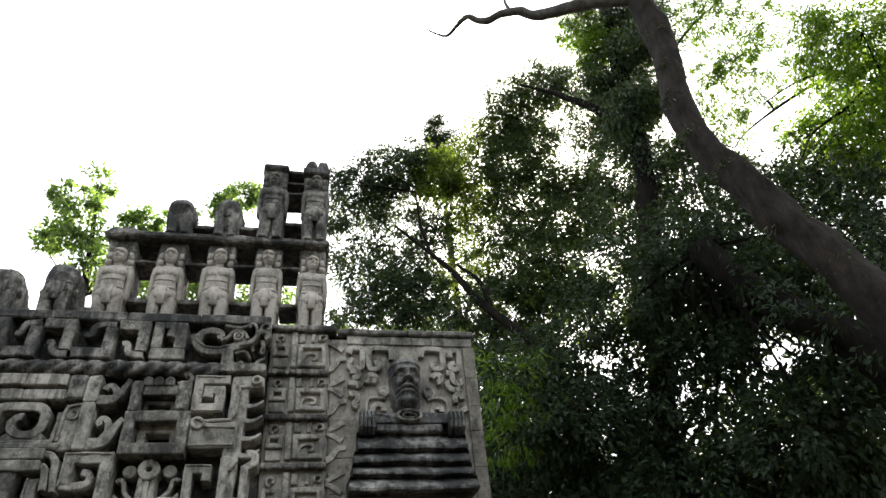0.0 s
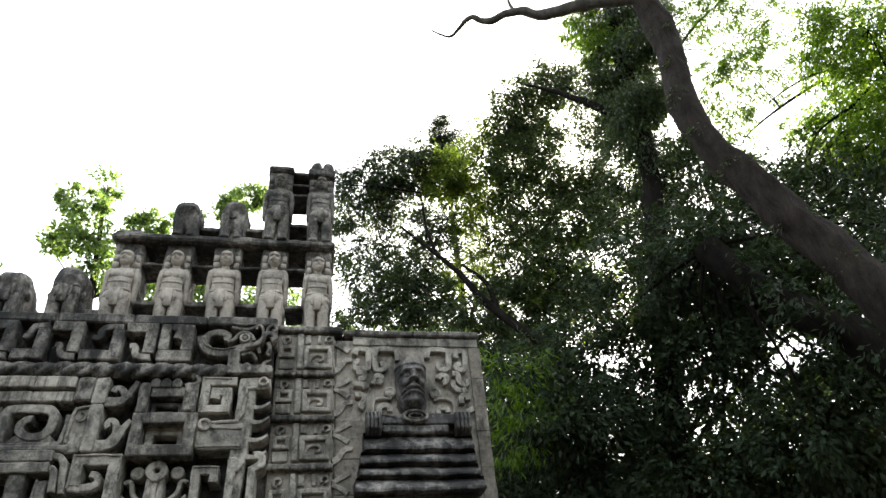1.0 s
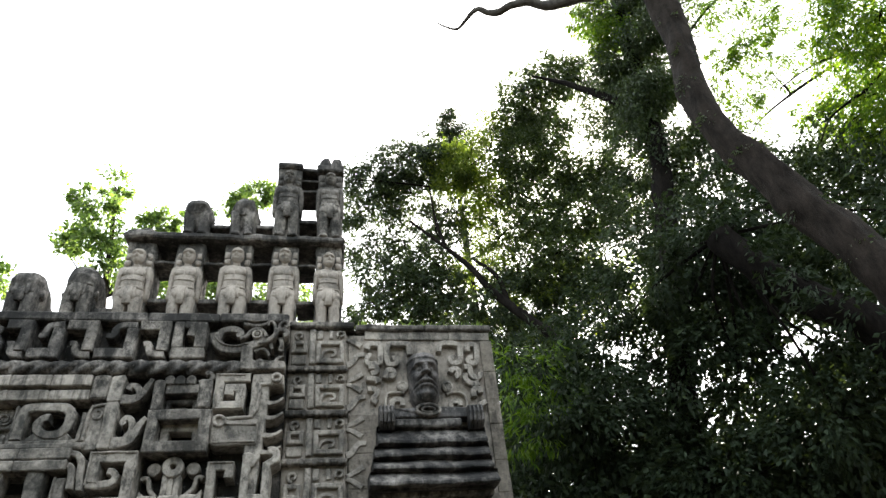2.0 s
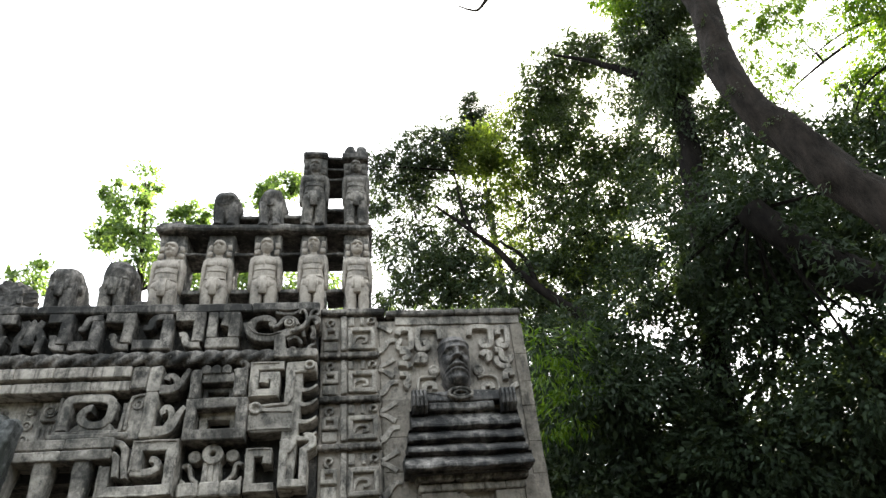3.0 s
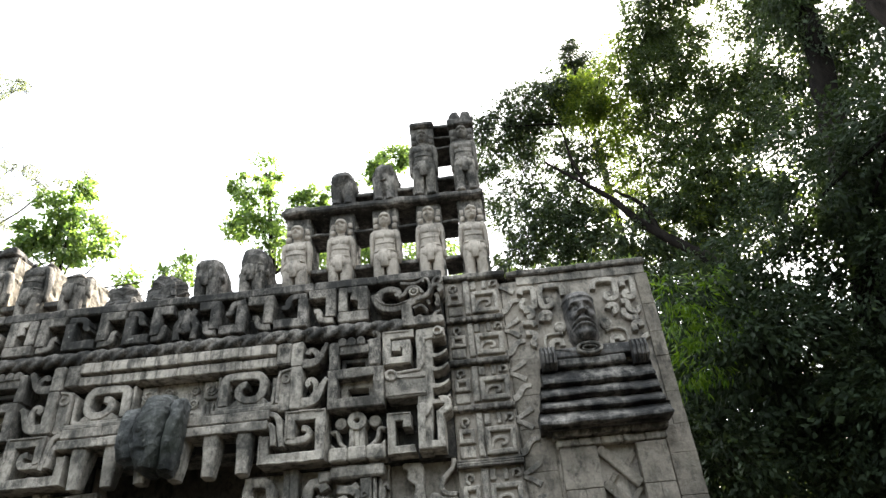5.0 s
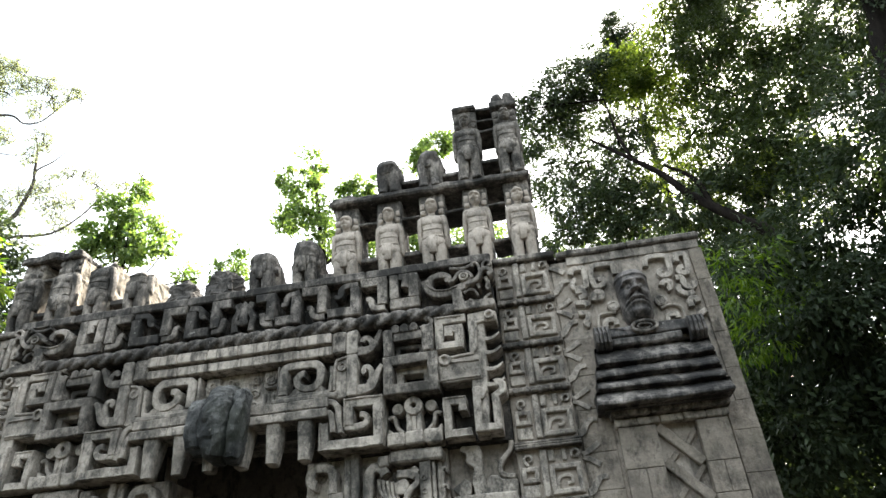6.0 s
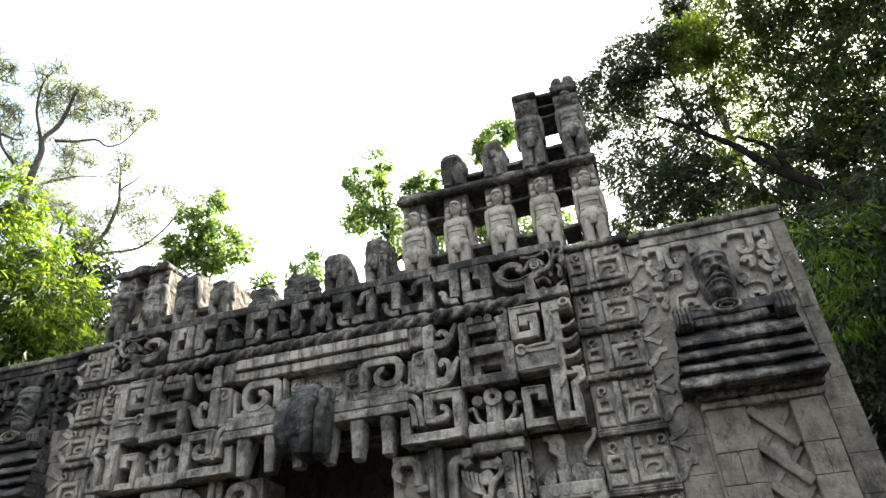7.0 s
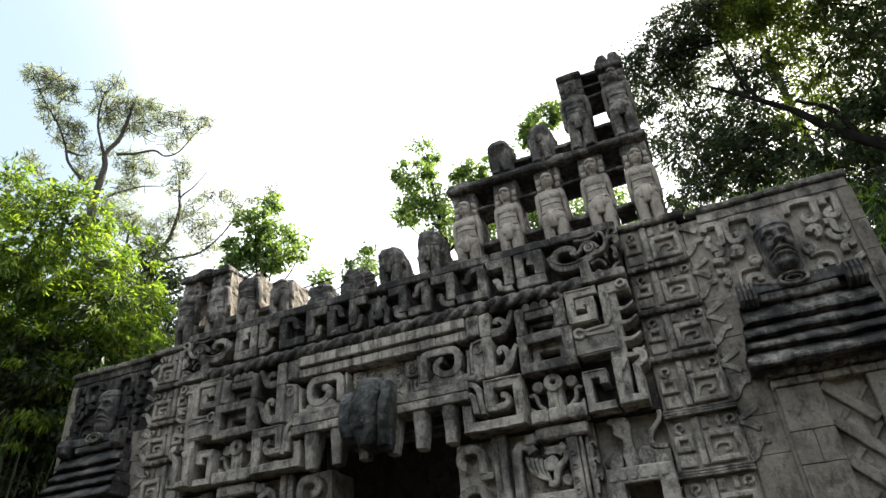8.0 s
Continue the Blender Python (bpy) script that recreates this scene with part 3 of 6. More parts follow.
    ublock(bm, 2.235, 4.52, 2.37, 4.85, DEEP, 6.70, s, 0.02)
    plate(bm, rect(1.885, 4.70, 2.235, 4.81), DEEP, 6.74, s)
    part("crest", wear(wear(bm, 0.01), 0.006, 31), GREY, mask)
    bm = bmesh.new()
    ribbon(bm, [(1.925, 4.50), (1.925, 4.655), (2.195, 4.655), (2.195, 4.50)], 0.05, DEEP, 6.84, s)
    plate(bm, rect(1.99, 4.51, 2.13, 4.60), DEEP, 6.88, s)
    part("inner_frame", wear(bm), GREY, mask)
    for u in (1.925, 2.03, 2.14):
        bm = bmesh.new()
        plate(bm, [(u - 0.052, 4.80)] + arc(u, 4.85, 0.052, 200, -20, 8)[::1] + [(u + 0.052, 4.80)], DEEP, 6.72, s, 0.01, 0)
        part("knob", wear(bm), GREY, mask)
    bm = bmesh.new()
    ribbon(bm, [(2.22, 4.82), (2.32, 4.83)] + arc(2.315, 4.885, 0.05, -80, 150, 7, 0.045), 0.045, DEEP, 6.72, s)
    part("curl", wear(bm), GREY, mask)
    bm = bmesh.new()
    ribbon(bm, [(1.84, 4.10), (1.84, 4.435), (2.35, 4.44), (2.35, 4.10)], 0.112, DEEP, 6.66, s, True, 0.018)
    part("frame", wear(wear(bm, 0.01), 0.006, 31), GREY, mask)
    bm = bmesh.new()
    ribbon(bm, [(1.95, 4.165), (1.95, 4.345), (2.26, 4.345), (2.26, 4.165)], 0.085, DEEP, 6.80, s, True, 0.012)
    part("inner_rim", wear(wear(bm), 0.005, 31), PALE, mask)

    flower = root("ring_cross", (C + s * 2.09, 6.9, 3.5), "stone cross of discs round a drilled ring on a pale base", "carving", "ring crosses beside the door")
    bm = bmesh.new()
    hoop(bm, 2.09, 3.93, 0.068, 0.072, DEEP, 6.76, s)
    part("ring", wear(bm, 0.005), PALE, flower)
    for u in (1.905, 2.275):
        bm = bmesh.new()
        disc(bm, u, 3.925, 0.066, DEEP, 6.82, s)
        part("disc", wear(bm, 0.006), PALE, flower)
    bm = bmesh.new()
    for k in range(3):
        ublock(bm, 2.0 + 0.058 * k, 3.62, 2.055 + 0.058 * k, 3.86, DEEP, 6.79, s, 0.008)
    part("stem", wear(bm, 0.006), PALE, flower)
    for k in range(3):
        bm = bmesh.new()
        ublock(bm, 1.80 + 0.2 * k, 3.5, 1.995 + 0.2 * k, 3.645, DEEP, 6.72, s, 0.016, 0.06)
        part("base_stone", wear(bm, 0.01), PALE, flower)
    for sg in (1, -1):
        bm = bmesh.new()
        o = 2.09
        ribbon(bm, [(o + sg * 0.13, 3.66), (o + sg * 0.2, 3.72), (o + sg * 0.22, 3.80)] + [(o + sg * (q[0]), q[1]) for q in arc(0.26, 3.81, 0.04, 180, 30, 5)], 0.042, DEEP, 6.83, s, False, 0.012, 2)
        plate(bm, [(o + sg * 0.22, 3.645), (o + sg * 0.3, 3.645), (o + sg * 0.3, 3.72), (o + sg * 0.27, 3.70)], DEEP, 6.82, s)
        part("curl", wear(bm, 0.006), PALE, flower)

    lowfret = root("hooked_fret", (C + s * 1.4, 6.9, 3.5), "large square hooked stone fret at the mouth corner, pale", "carving", "hooked frets of the door mask")
    bm = bmesh.new()
    ribbon(bm, [(1.11, 3.83), (1.11, 3.575), (1.715, 3.575), (1.715, 4.015), (1.385, 4.015), (1.385, 3.765)], 0.112, DEEP, 6.68, s, False, 0.011, 1)
    ribbon(bm, [(1.335, 3.757), (1.50, 3.757), (1.57, 3.765), (1.60, 3.82), (1.575, 3.875), (1.51, 3.88)], 0.078, DEEP, 6.69, s, False, 0.011, 2, 0.85)
    ribbon(bm, [(1.067, 3.83), (1.067, 3.532), (1.758, 3.532), (1.758, 4.058), (1.342, 4.058), (1.342, 3.74)], 0.02, 6.71, 6.664, s, False, 0.005, 1)
    part("fret", wear(wear(bm, 0.009), 0.006, 31), PALE, lowfret)
    bm = bmesh.new()
    ribbon(bm, [(1.29, 4.0), (1.285, 3.8), (1.33, 3.68)], 0.05, DEEP, 6.73, s)
    part("tongue", wear(bm), GREY, lowfret)

    arm = root("fanged_column", (C + s * 2.8, 6.9, 3.5), "pale stone column with a square spiral, hooks and curved fangs", "carving", "fanged columns of the front")
    bm = bmesh.new()
    ribbon(bm, [(2.76, 4.875), (2.44, 4.875), (2.44, 4.555), (2.665, 4.555), (2.665, 4.755), (2.55, 4.755), (2.545, 4.67)], 0.098, DEEP, 6.72, s, False, 0.016, 1)
    ribbon(bm, [(2.70, 4.905), (2.41, 4.905), (2.41, 4.525), (2.69, 4.525), (2.69, 4.72)], 0.018, 6.74, 6.705, s, False, 0.005, 1)
    part("square_spiral", wear(wear(bm, 0.007), 0.005, 31), PALE, arm)
    bm = bmesh.new()
    plate(bm, [(2.745, 3.52), (2.90, 3.52), (2.93, 4.1), (2.96, 4.6), (2.96, 4.78), (3.11, 4.80), (3.11, 4.92), (2.98, 4.935), (2.78, 4.92)], DEEP, 6.74, s)
    part("shaft", wear(wear(bm), 0.005, 31), PALE, arm)
    bm = bmesh.new()
    ribbon(bm, [(2.98, 4.80), (2.86, 4.79), (2.85, 4.50), (2.80, 4.42), (2.50, 4.40)], 0.035, 6.76, 6.71, s, False, 0.01)
    hoop(bm, 3.03, 4.865, 0.045, 0.03, 6.76, 6.70, s)
    part("outline", wear(bm, 0.004), PALE, arm)
    bm = bmesh.new()
    plate(bm, [(2.405, 4.15), (2.44, 4.12), (2.88, 4.12), (2.88, 4.40), (2.6, 4.38), (2.405, 4.44)], DEEP, FRONT, s)
    hoop(bm, 2.485, 4.375, 0.055, 0.034, 6.8, 6.69, s)
    ribbon(bm, [(2.55, 4.345), (2.86, 4.335)], 0.022, 6.74, 6.70, s, False, 0.006)
    ribbon(bm, [(2.43, 4.28), (2.43, 4.15), (2.86, 4.15)], 0.022, 6.74, 6.705, s, False, 0.006, 1)
    part("cheek", wear(wear(bm), 0.005, 31), PALE, arm)
    for z, d in ((4.61, 0.0), (4.445, 0.0), (4.25, 0.05), (4.075, 0.04)):
        bm = bmesh.new()
        ribbon(bm, [(2.86 - d, z + 0.015), (2.95 - d / 2, z - 0.03), (3.04, z - 0.03), (3.125, z + 0.035)], 0.078, DEEP, 6.74, s, False, 0.011, 2, 0.25)
        part("fang", wear(bm, 0.005), PALE, arm)
    bm = bmesh.new()
    ribbon(bm, [(2.72, 3.565), (2.465, 3.565), (2.465, 3.915), (2.635, 3.915), (2.635, 3.79)], 0.09, DEEP, 6.74, s, False, 0.015, 1)
    ribbon(bm, [(2.72, 3.532), (2.432, 3.532), (2.432, 3.948), (2.668, 3.948), (2.668, 3.80)], 0.017, 6.77, 6.725, s, False, 0.005, 1)
    part("lower_spiral", wear(wear(bm, 0.007), 0.005, 31), PALE, arm)
    bm = bmesh.new()
    ribbon(bm, [(2.80, 3.95), (2.79, 3.575), (3.0, 3.575), (3.0, 3.90)] + arc(3.03, 3.99, 0.06, -60, 120, 6), 0.08, DEEP, 6.69, s, False, 0.015)
    plate(bm, [(2.77, 3.88), (2.86, 3.88), (2.93, 3.98), (2.82, 4.04), (2.75, 4.02)], DEEP, 6.70, s)
    ribbon(bm, [(2.83, 3.83), (2.87, 3.85), (2.89, 3.80)], 0.035, DEEP, 6.75, s, False, 0.008)
    part("fork", wear(wear(bm, 0.007), 0.005, 31), PALE, arm)

# upper lip, teeth and snout over the door
lip = root("lip_moulding", (C, 6.85, 3.88), "two pale stone lip bands above the doorway", "moulding")
for z0, z1, y1 in ((4.0, 4.105, 6.64), (3.875, 3.975, 6.60)):
    k = 5
    for i in range(k):
        a, b = -1.16 + 2.32 * i / k, -1.16 + 2.32 * (i + 1) / k
        bm = bmesh.new()
        ublock(bm, a + 0.001, z0, b - 0.001, z1, DEEP, y1, 1, 0.010, 0.1)
        part("lip_stone", wear(bm, 0.007), PALE, lip)
for s in (1, -1):
    bm = bmesh.new()
    ribbon(bm, [(1.162, 4.055), (1.23, 4.04), (1.27, 3.97), (1.285, 3.82), (1.31, 3.69)], 0.06, DEEP, 6.65, s, False, 0.011, 2)
    ribbon(bm, [(1.162, 3.93), (1.195, 3.915), (1.215, 3.85), (1.225, 3.70)], 0.06, DEEP, 6.63, s, False, 0.011, 2)
    part("lip_end", wear(bm, 0.006), PALE, lip)
teeth = root("tooth_row", (C, 6.7, 3.44), "row of six tapering pale stone teeth over the doorway", "carving")
for u in (-0.90, -0.54, -0.18, 0.18, 0.54, 0.90):
    bm = bmesh.new()
    x = C + u
    loft(bm, [(3.44, x, 6.74, 0.045, 0.05), (3.455, x, 6.72, 0.062, 0.075), (3.62, x, 6.74, 0.074, 0.10), (3.80, x, 6.76, 0.086, 0.13), (3.88, x, 6.77, 0.088, 0.14)], 16, 5)
    part("tooth", wear(bm, 0.007), PALE, teeth)
snout = root("snout_stone", (C, 6.7, 3.5), "big worn green-black stone snout jutting over the doorway", "carving")
x = C
for name, sec, n in (
        ("middle_lobe", [(3.47, x + 0.03, 6.50, 0.07, 0.08), (3.52, x + 0.02, 6.46, 0.12, 0.14), (3.72, x + 0.0, 6.42, 0.155, 0.19), (3.95, x + 0.0, 6.43, 0.165, 0.20), (4.15, x + 0.02, 6.46, 0.155, 0.19), (4.27, x + 0.05, 6.50, 0.12, 0.15), (4.33, x + 0.08, 6.54, 0.06, 0.08)], 2.6),
        ("side_lobe", [(3.58, x - 0.20, 6.54, 0.07, 0.10), (3.64, x - 0.23, 6.52, 0.10, 0.16), (3.85, x - 0.25, 6.50, 0.105, 0.20), (4.06, x - 0.25, 6.52, 0.095, 0.19), (4.17, x - 0.255, 6.55, 0.09, 0.16), (4.195, x - 0.255, 6.58, 0.07, 0.12)], 3.4),
        ("long_ridge", [(3.46, x + 0.20, 6.52, 0.05, 0.07), (3.50, x + 0.20, 6.48, 0.075, 0.12), (3.75, x + 0.225, 6.46, 0.08, 0.16), (4.05, x + 0.245, 6.47, 0.08, 0.16), (4.22, x + 0.235, 6.50, 0.085, 0.14), (4.29, x + 0.21, 6.54, 0.05, 0.08)], 2.6)):
    bm = bmesh.new()
    loft(bm, sec, 36, n, 5)
    if name == "middle_lobe":  # a scooped hollow low on its front
        for v in bm.verts:
            v.co.y += 0.06 * math.exp(-((v.co.x - x + 0.01) / 0.05) ** 2 - ((v.co.z - 3.68) / 0.09) ** 2)
    part(name, wear(wear(wear(bm, 0.03, 4), 0.016, 12), 0.008, 30), SNOUT, snout)
bm = bmesh.new()
ublock(bm, -0.27, 3.72, 0.25, 4.14, DEEP, 6.5, 1, 0.05)
part("tail_block", wear(bm, 0.02, 5), SNOUT, snout)

# the doorway: deep reveal, dark room, jamb carvings
bm = bmesh.new()
ublock(bm, -5.2, 0.9, 5.2, 0.93, 7.6, 10.6, 1, 0.0, 2)
single("floor", bm, WALL, "bare stone floor of the dark room", "floor", kind="structure")
for s in (1, -1):
    jamb = root("door_jamb", (C + s * 1.05, 6.95, 0.9), "stone door jamb with square hooks in relief", "jamb", "door jambs")
    bm = bmesh.new()
    ublock(bm, 0.82, 0.9, 1.27, 3.5, 7.3, 7.012, s, 0.014, 0.25)
    part("pier", wear(bm), PALE, jamb)
    for z in (3.45, 3.03, 2.6, 2.15, 1.7):
        bm = bmesh.new()
        ribbon(bm, [(0.985, z - 0.235), (0.915, z - 0.215), (0.905, z - 0.12), (0.955, z - 0.055), (1.10, z - 0.055), (1.165, z - 0.11), (1.165, z - 0.335)], 0.095, 7.02, 6.85, s, False, 0.011, 2)
        plate(bm, rect(1.118, z - 0.395, 1.275, z - 0.325), 7.02, 6.86, s)
        part("hook", wear(bm, 0.006), PALE, jamb)
    bm = bmesh.new()
    ublock(bm, 1.28, 0.9, 1.36, 3.5, 7.2, 6.88, s, 0.012, 0.2)
    ublock(bm, 1.365, 0.9, 1.45, 3.5, 7.2, 6.85, s, 0.012, 0.2)
    part("colonnette", wear(bm), PALE, jamb)

    pan = root("beast_panel", (C + s * 1.95, 6.95, 2.2), "framed relief panel with feather fan and scrolls", "carving", "relief panels beside the door")
    bm = bmesh.new()
    ublock(bm, 1.50, 2.0, 2.38, 3.46, 7.2, 7.015, s, 0.012, 0.2)
    part("ground_slab", wear(bm), PALE, pan)
    bm = bmesh.new()
    ublock(bm, 1.80, 3.345, 2.37, 3.475, 7.1, 6.80, s, 0.02)
    ublock(bm, 1.665, 3.325, 1.795, 3.445, 7.1, 6.83, s, 0.02)
    part("lintel", wear(bm), PALE, pan)
    bm = bmesh.new()
    ribbon(bm, [(1.74, 3.25), (1.70, 3.33), (1.60, 3.34), (1.545, 3.26), (1.54, 2.3)], 0.10, 7.02, 6.85, s, False, 0.011, 2)
    part("border", wear(bm), PALE, pan)
    for off, y, w in ((0.0, 6.83, 0.115), (0.085, 6.86, 0.04), (0.14, 6.90, 0.04)):
        bm = bmesh.new()
        ribbon(bm, [(2.17 + off, 3.345), (2.17 + off, 2.77 - off), (1.70, 2.77 - off)], w, 7.02, y, s)
        part("border_line", wear(bm, 0.004), PALE, pan)
    for z in (3.17, 3.04, 2.91, 2.80):
        bm = bmesh.new()
        hoop(bm, 2.16, z, 0.025, 0.014, 6.86, 6.815, s)
        part("stud", bm, PALE, pan)
    for z in (3.22, 3.05, 2.88):
        bm = bmesh.new()
        ribbon(bm, [(2.335, z - 0.12), (2.35, z)] + arc(2.365, z + 0.02, 0.03, 200, -40, 6), 0.03, 7.02, 6.90, s, False, 0.006)
        part("edge_curl", bm, PALE, pan)
    for k in range(5):
        bm = bmesh.new()
        ribbon(bm, [(1.66 + 0.045 * k, 3.22 - 0.012 * k), (1.67 + 0.045 * k, 3.10 - 0.01 * k), (1.74 + 0.03 * k, 3.0), (1.88, 2.95)], 0.038, 7.02, 6.865 + 0.008 * k, s, False, 0.01, 2, 0.6)
        part("feather", wear(bm, 0.004), PALE, pan)
    bm = bmesh.new()
    ribbon(bm, [(1.86, 3.25), (1.93, 3.24), (2.04, 3.245), (2.085, 3.29)], 0.085, 7.02, 6.86, s, False, 0.011, 2)
    part("cloud_bar", wear(bm, 0.005), PALE, pan)
    bm = bmesh.new()
    ribbon(bm, [(1.86, 2.92), (1.94, 2.90), (1.96, 3.02), (2.0, 3.08), (2.07, 3.12)] + arc(2.05, 3.18, 0.04, -30, 170, 6), 0.06, 7.02, 6.84, s, False, 0.011, 2)
    plate(bm, [(1.85, 3.05), (1.95, 3.04), (2.0, 3.14), (1.95, 3.2), (1.86, 3.17)], 7.02, 6.87, s)
    disc(bm, 2.06, 2.93, 0.055, 7.02, 6.87, s)
    part("claw_scroll", wear(bm, 0.005), PALE, pan)
    bm = bmesh.new()
    hoop(bm, 1.87, 2.74, 0.04, 0.03, 6.92, 6.80, s)
    part("ring", bm, PALE, pan)

    niche = root("niche_frame", (C + s * 2.78, 6.95, 2.1), "square stone niche frame with carved leaves above", "niche", "niches beside the door")
    bm = bmesh.new()
    ribbon(bm, [(2.53, 2.1), (2.53, 2.88), (3.03, 2.88), (3.03, 2.1)], 0.16, BACK + 0.03, 6.86, s, True, 0.02)
    part("frame", wear(bm), PALE, niche)
    for k in range(7):
        bm = bmesh.new()
        ribbon(bm, [(3.03, 2.2 + 0.1 * k), (3.09, 2.17 + 0.1 * k), (3.115, 2.22 + 0.1 * k)], 0.05, BACK, 6.88, s, False, 0.012)
        part("leaf_edge", bm, PALE, niche)
    for k in range(6):
        bm = bmesh.new()
        plate(bm, [(2.47 + 0.1 * k, 2.83), (2.555 + 0.1 * k, 2.83), (2.55 + 0.1 * k, 2.95), (2.475 + 0.1 * k, 2.94)], 6.9, 6.845, s, 0.01)
        part("rim_leaf", bm, PALE, niche)
    bm = bmesh.new()
    plate(bm, [(2.53, 3.43), (2.60, 3.40), (2.58, 3.31), (2.67, 3.24), (2.64, 3.10), (2.66, 2.96), (2.80, 2.96), (2.76, 3.20), (2.77, 3.40), (2.74, 3.47), (2.55, 3.48)], 7.13, 6.95, s)
    part("stalk", wear(bm, 0.006), PALE, niche)
    bm = bmesh.new()
    plate(bm, [(2.765, 3.05), (2.80, 2.965), (3.11, 2.965), (3.11, 3.10), (2.95, 3.11), (2.92, 3.15), (2.83, 3.16)], 7.13, 6.97, s)
    ribbon(bm, [(3.09, 3.49), (3.08, 3.40), (3.01, 3.33), (2.95, 3.27), (2.93, 3.18), (3.0, 3.13), (3.10, 3.125)], 0.05, 7.13, 6.955, s, False, 0.011, 2)
    part("leaf_scroll", wear(bm, 0.006), PALE, niche)
    bm = bmesh.new()
    plate(bm, [(2.42, 3.06), (2.50, 3.10), (2.56, 3.16), (2.63, 3.11), (2.62, 2.99), (2.52, 2.96)], 7.13, 6.98, s)
    part("leaf_lobe", wear(bm, 0.006), PALE, niche)

# stacked mask pilasters
CELLS = [(5.125, 5.62), (4.585, 5.04), (4.045, 4.50), (3.445, 3.95), (2.855, 3.36), (2.3, 2.77)]
for s in (1, -1):
    pil = root("mask_pilaster", (C + s * 3.46, 6.98, 2.2), "pilaster of stacked small square stone masks, grey and worn", "pilaster", "pilasters of the front")
    bm = bmesh.new()
    ublock(bm, 3.13, 0.9, 3.795, 5.62, 7.3, 6.985, s, 0.012, 0.2)
    part("pilaster_back", wear(bm), WALL, pil)
    for i, (z0, z1) in enumerate(CELLS):
        h = z1 - z0
        bm = bmesh.new()
        if i < 3:
            ublock(bm, 3.12, z0 - 0.08, 3.81, z0 - 0.02, 7.1, 6.90, s, 0.014, 0.08)
            for k in range(5):
                disc(bm, 3.20 + 0.135 * k, z0 - 0.055, 0.036, 7.0, 6.885, s)
        else:
            for k in range(3):
                ublock(bm, 3.12, z0 - 0.085 + 0.028 * k, 3.82, z0 - 0.062 + 0.028 * k, 7.1, 6.885 + 0.012 * k, s, 0.006, 0.12)
        band = part("mask_cornice", wear(bm, 0.006), GREY, pil)
        bm = bmesh.new()
        ribbon(bm, [(3.185, z0 + 0.38 * h), (3.185, z0 + 0.60 * h), (3.315, z0 + 0.60 * h), (3.315, z0 + 0.38 * h)], 0.05, 7.0, 6.93, s, True, 0.01)
        part("small_square", wear(bm, 0.005), PALE, pil)
        bm = bmesh.new()
        ribbon(bm, arc(3.25, z0 + 0.80 * h, 0.058, -90, -460, 16, 0.018), 0.03, 7.0, 6.94, s, False, 0.008, 0)
        part("curl", wear(bm, 0.004), PALE, pil)
        bm = bmesh.new()
        ublock(bm, 3.16, z0 + 0.02, 3.33, z0 + 0.29 * h, 7.0, 6.95, s, 0.012)
        part("cheek", wear(bm, 0.006), PALE, pil)
        bm = bmesh.new()
        ublock(bm, 3.365, z0 + 0.02, 3.435, z1 - 0.01, 7.0, 6.935, s, 0.012)
        part("divider", wear(bm, 0.006), PALE, pil)
        bm = bmesh.new()
        ribbon(bm, [(3.475, z0 + 0.06), (3.475, z0 + 0.60 * h), (3.745, z0 + 0.60 * h), (3.745, z0 + 0.06)], 0.055, 7.0, 6.93, s, True, 0.011)
        square = part("large_square", wear(bm, 0.006), PALE, pil)
        bm = bmesh.new()
        ribbon(bm, [(3.50, z0 + 0.13 * h), (3.53, z0 + 0.42 * h), (3.66, z0 + 0.43 * h), (3.67, z0 + 0.28 * h), (3.61, z0 + 0.27 * h)], 0.034, 7.0, 6.95, s, False, 0.008, 2)
        part("hook", wear(bm, 0.004), PALE, square)
        for ua, ub in ((3.45, 3.52), (3.59, 3.64)):
            bm = bmesh.new()
            ublock(bm, ua, z0 + 0.72 * h, ub, z1 - 0.02, 7.0, 6.95, s, 0.01)
            part("brow", wear(bm, 0.005), PALE, pil)
        bm = bmesh.new()
        ribbon(bm, arc(3.735, z0 + 0.83 * h, 0.05, 220, -120, 12, 0.022), 0.028, 7.0, 6.935, s, False, 0.008, 0)
        part("ear_curl", bm, PALE, pil)
        if i < 5:
            fan = root("feather_fringe", (C + s * 3.9, BACK, z0), "carved stone feathers and lobes along the pilaster edge", "carving", "feather fringes")
            zc = z1 - 0.115
            for dz, du in ((0.115, 0.19), (-0.105, 0.175)):
                if zc + dz > 5.6:
                    continue
                bm = bmesh.new()
                ribbon(bm, [(3.80, zc + dz * 0.12), (3.87, zc + dz * 0.34), (3.80 + du, zc + dz)], 0.040, BACK + 0.01, 6.982, s, False, 0.006, 2, 1.6)
                part("feather", wear(bm, 0.004), PALE, fan)
            bm = bmesh.new()
            ribbon(bm, [(3.80, z0 + 0.03), (3.85, z0 + 0.04), (3.90, z0 + 0.12), (3.94, z0 + 0.165), (4.02, z0 + 0.165)], 0.085, BACK + 0.01, 6.980, s, False, 0.006, 2, 0.55)
            part("lobe", wear(bm, 0.005), PALE, fan)

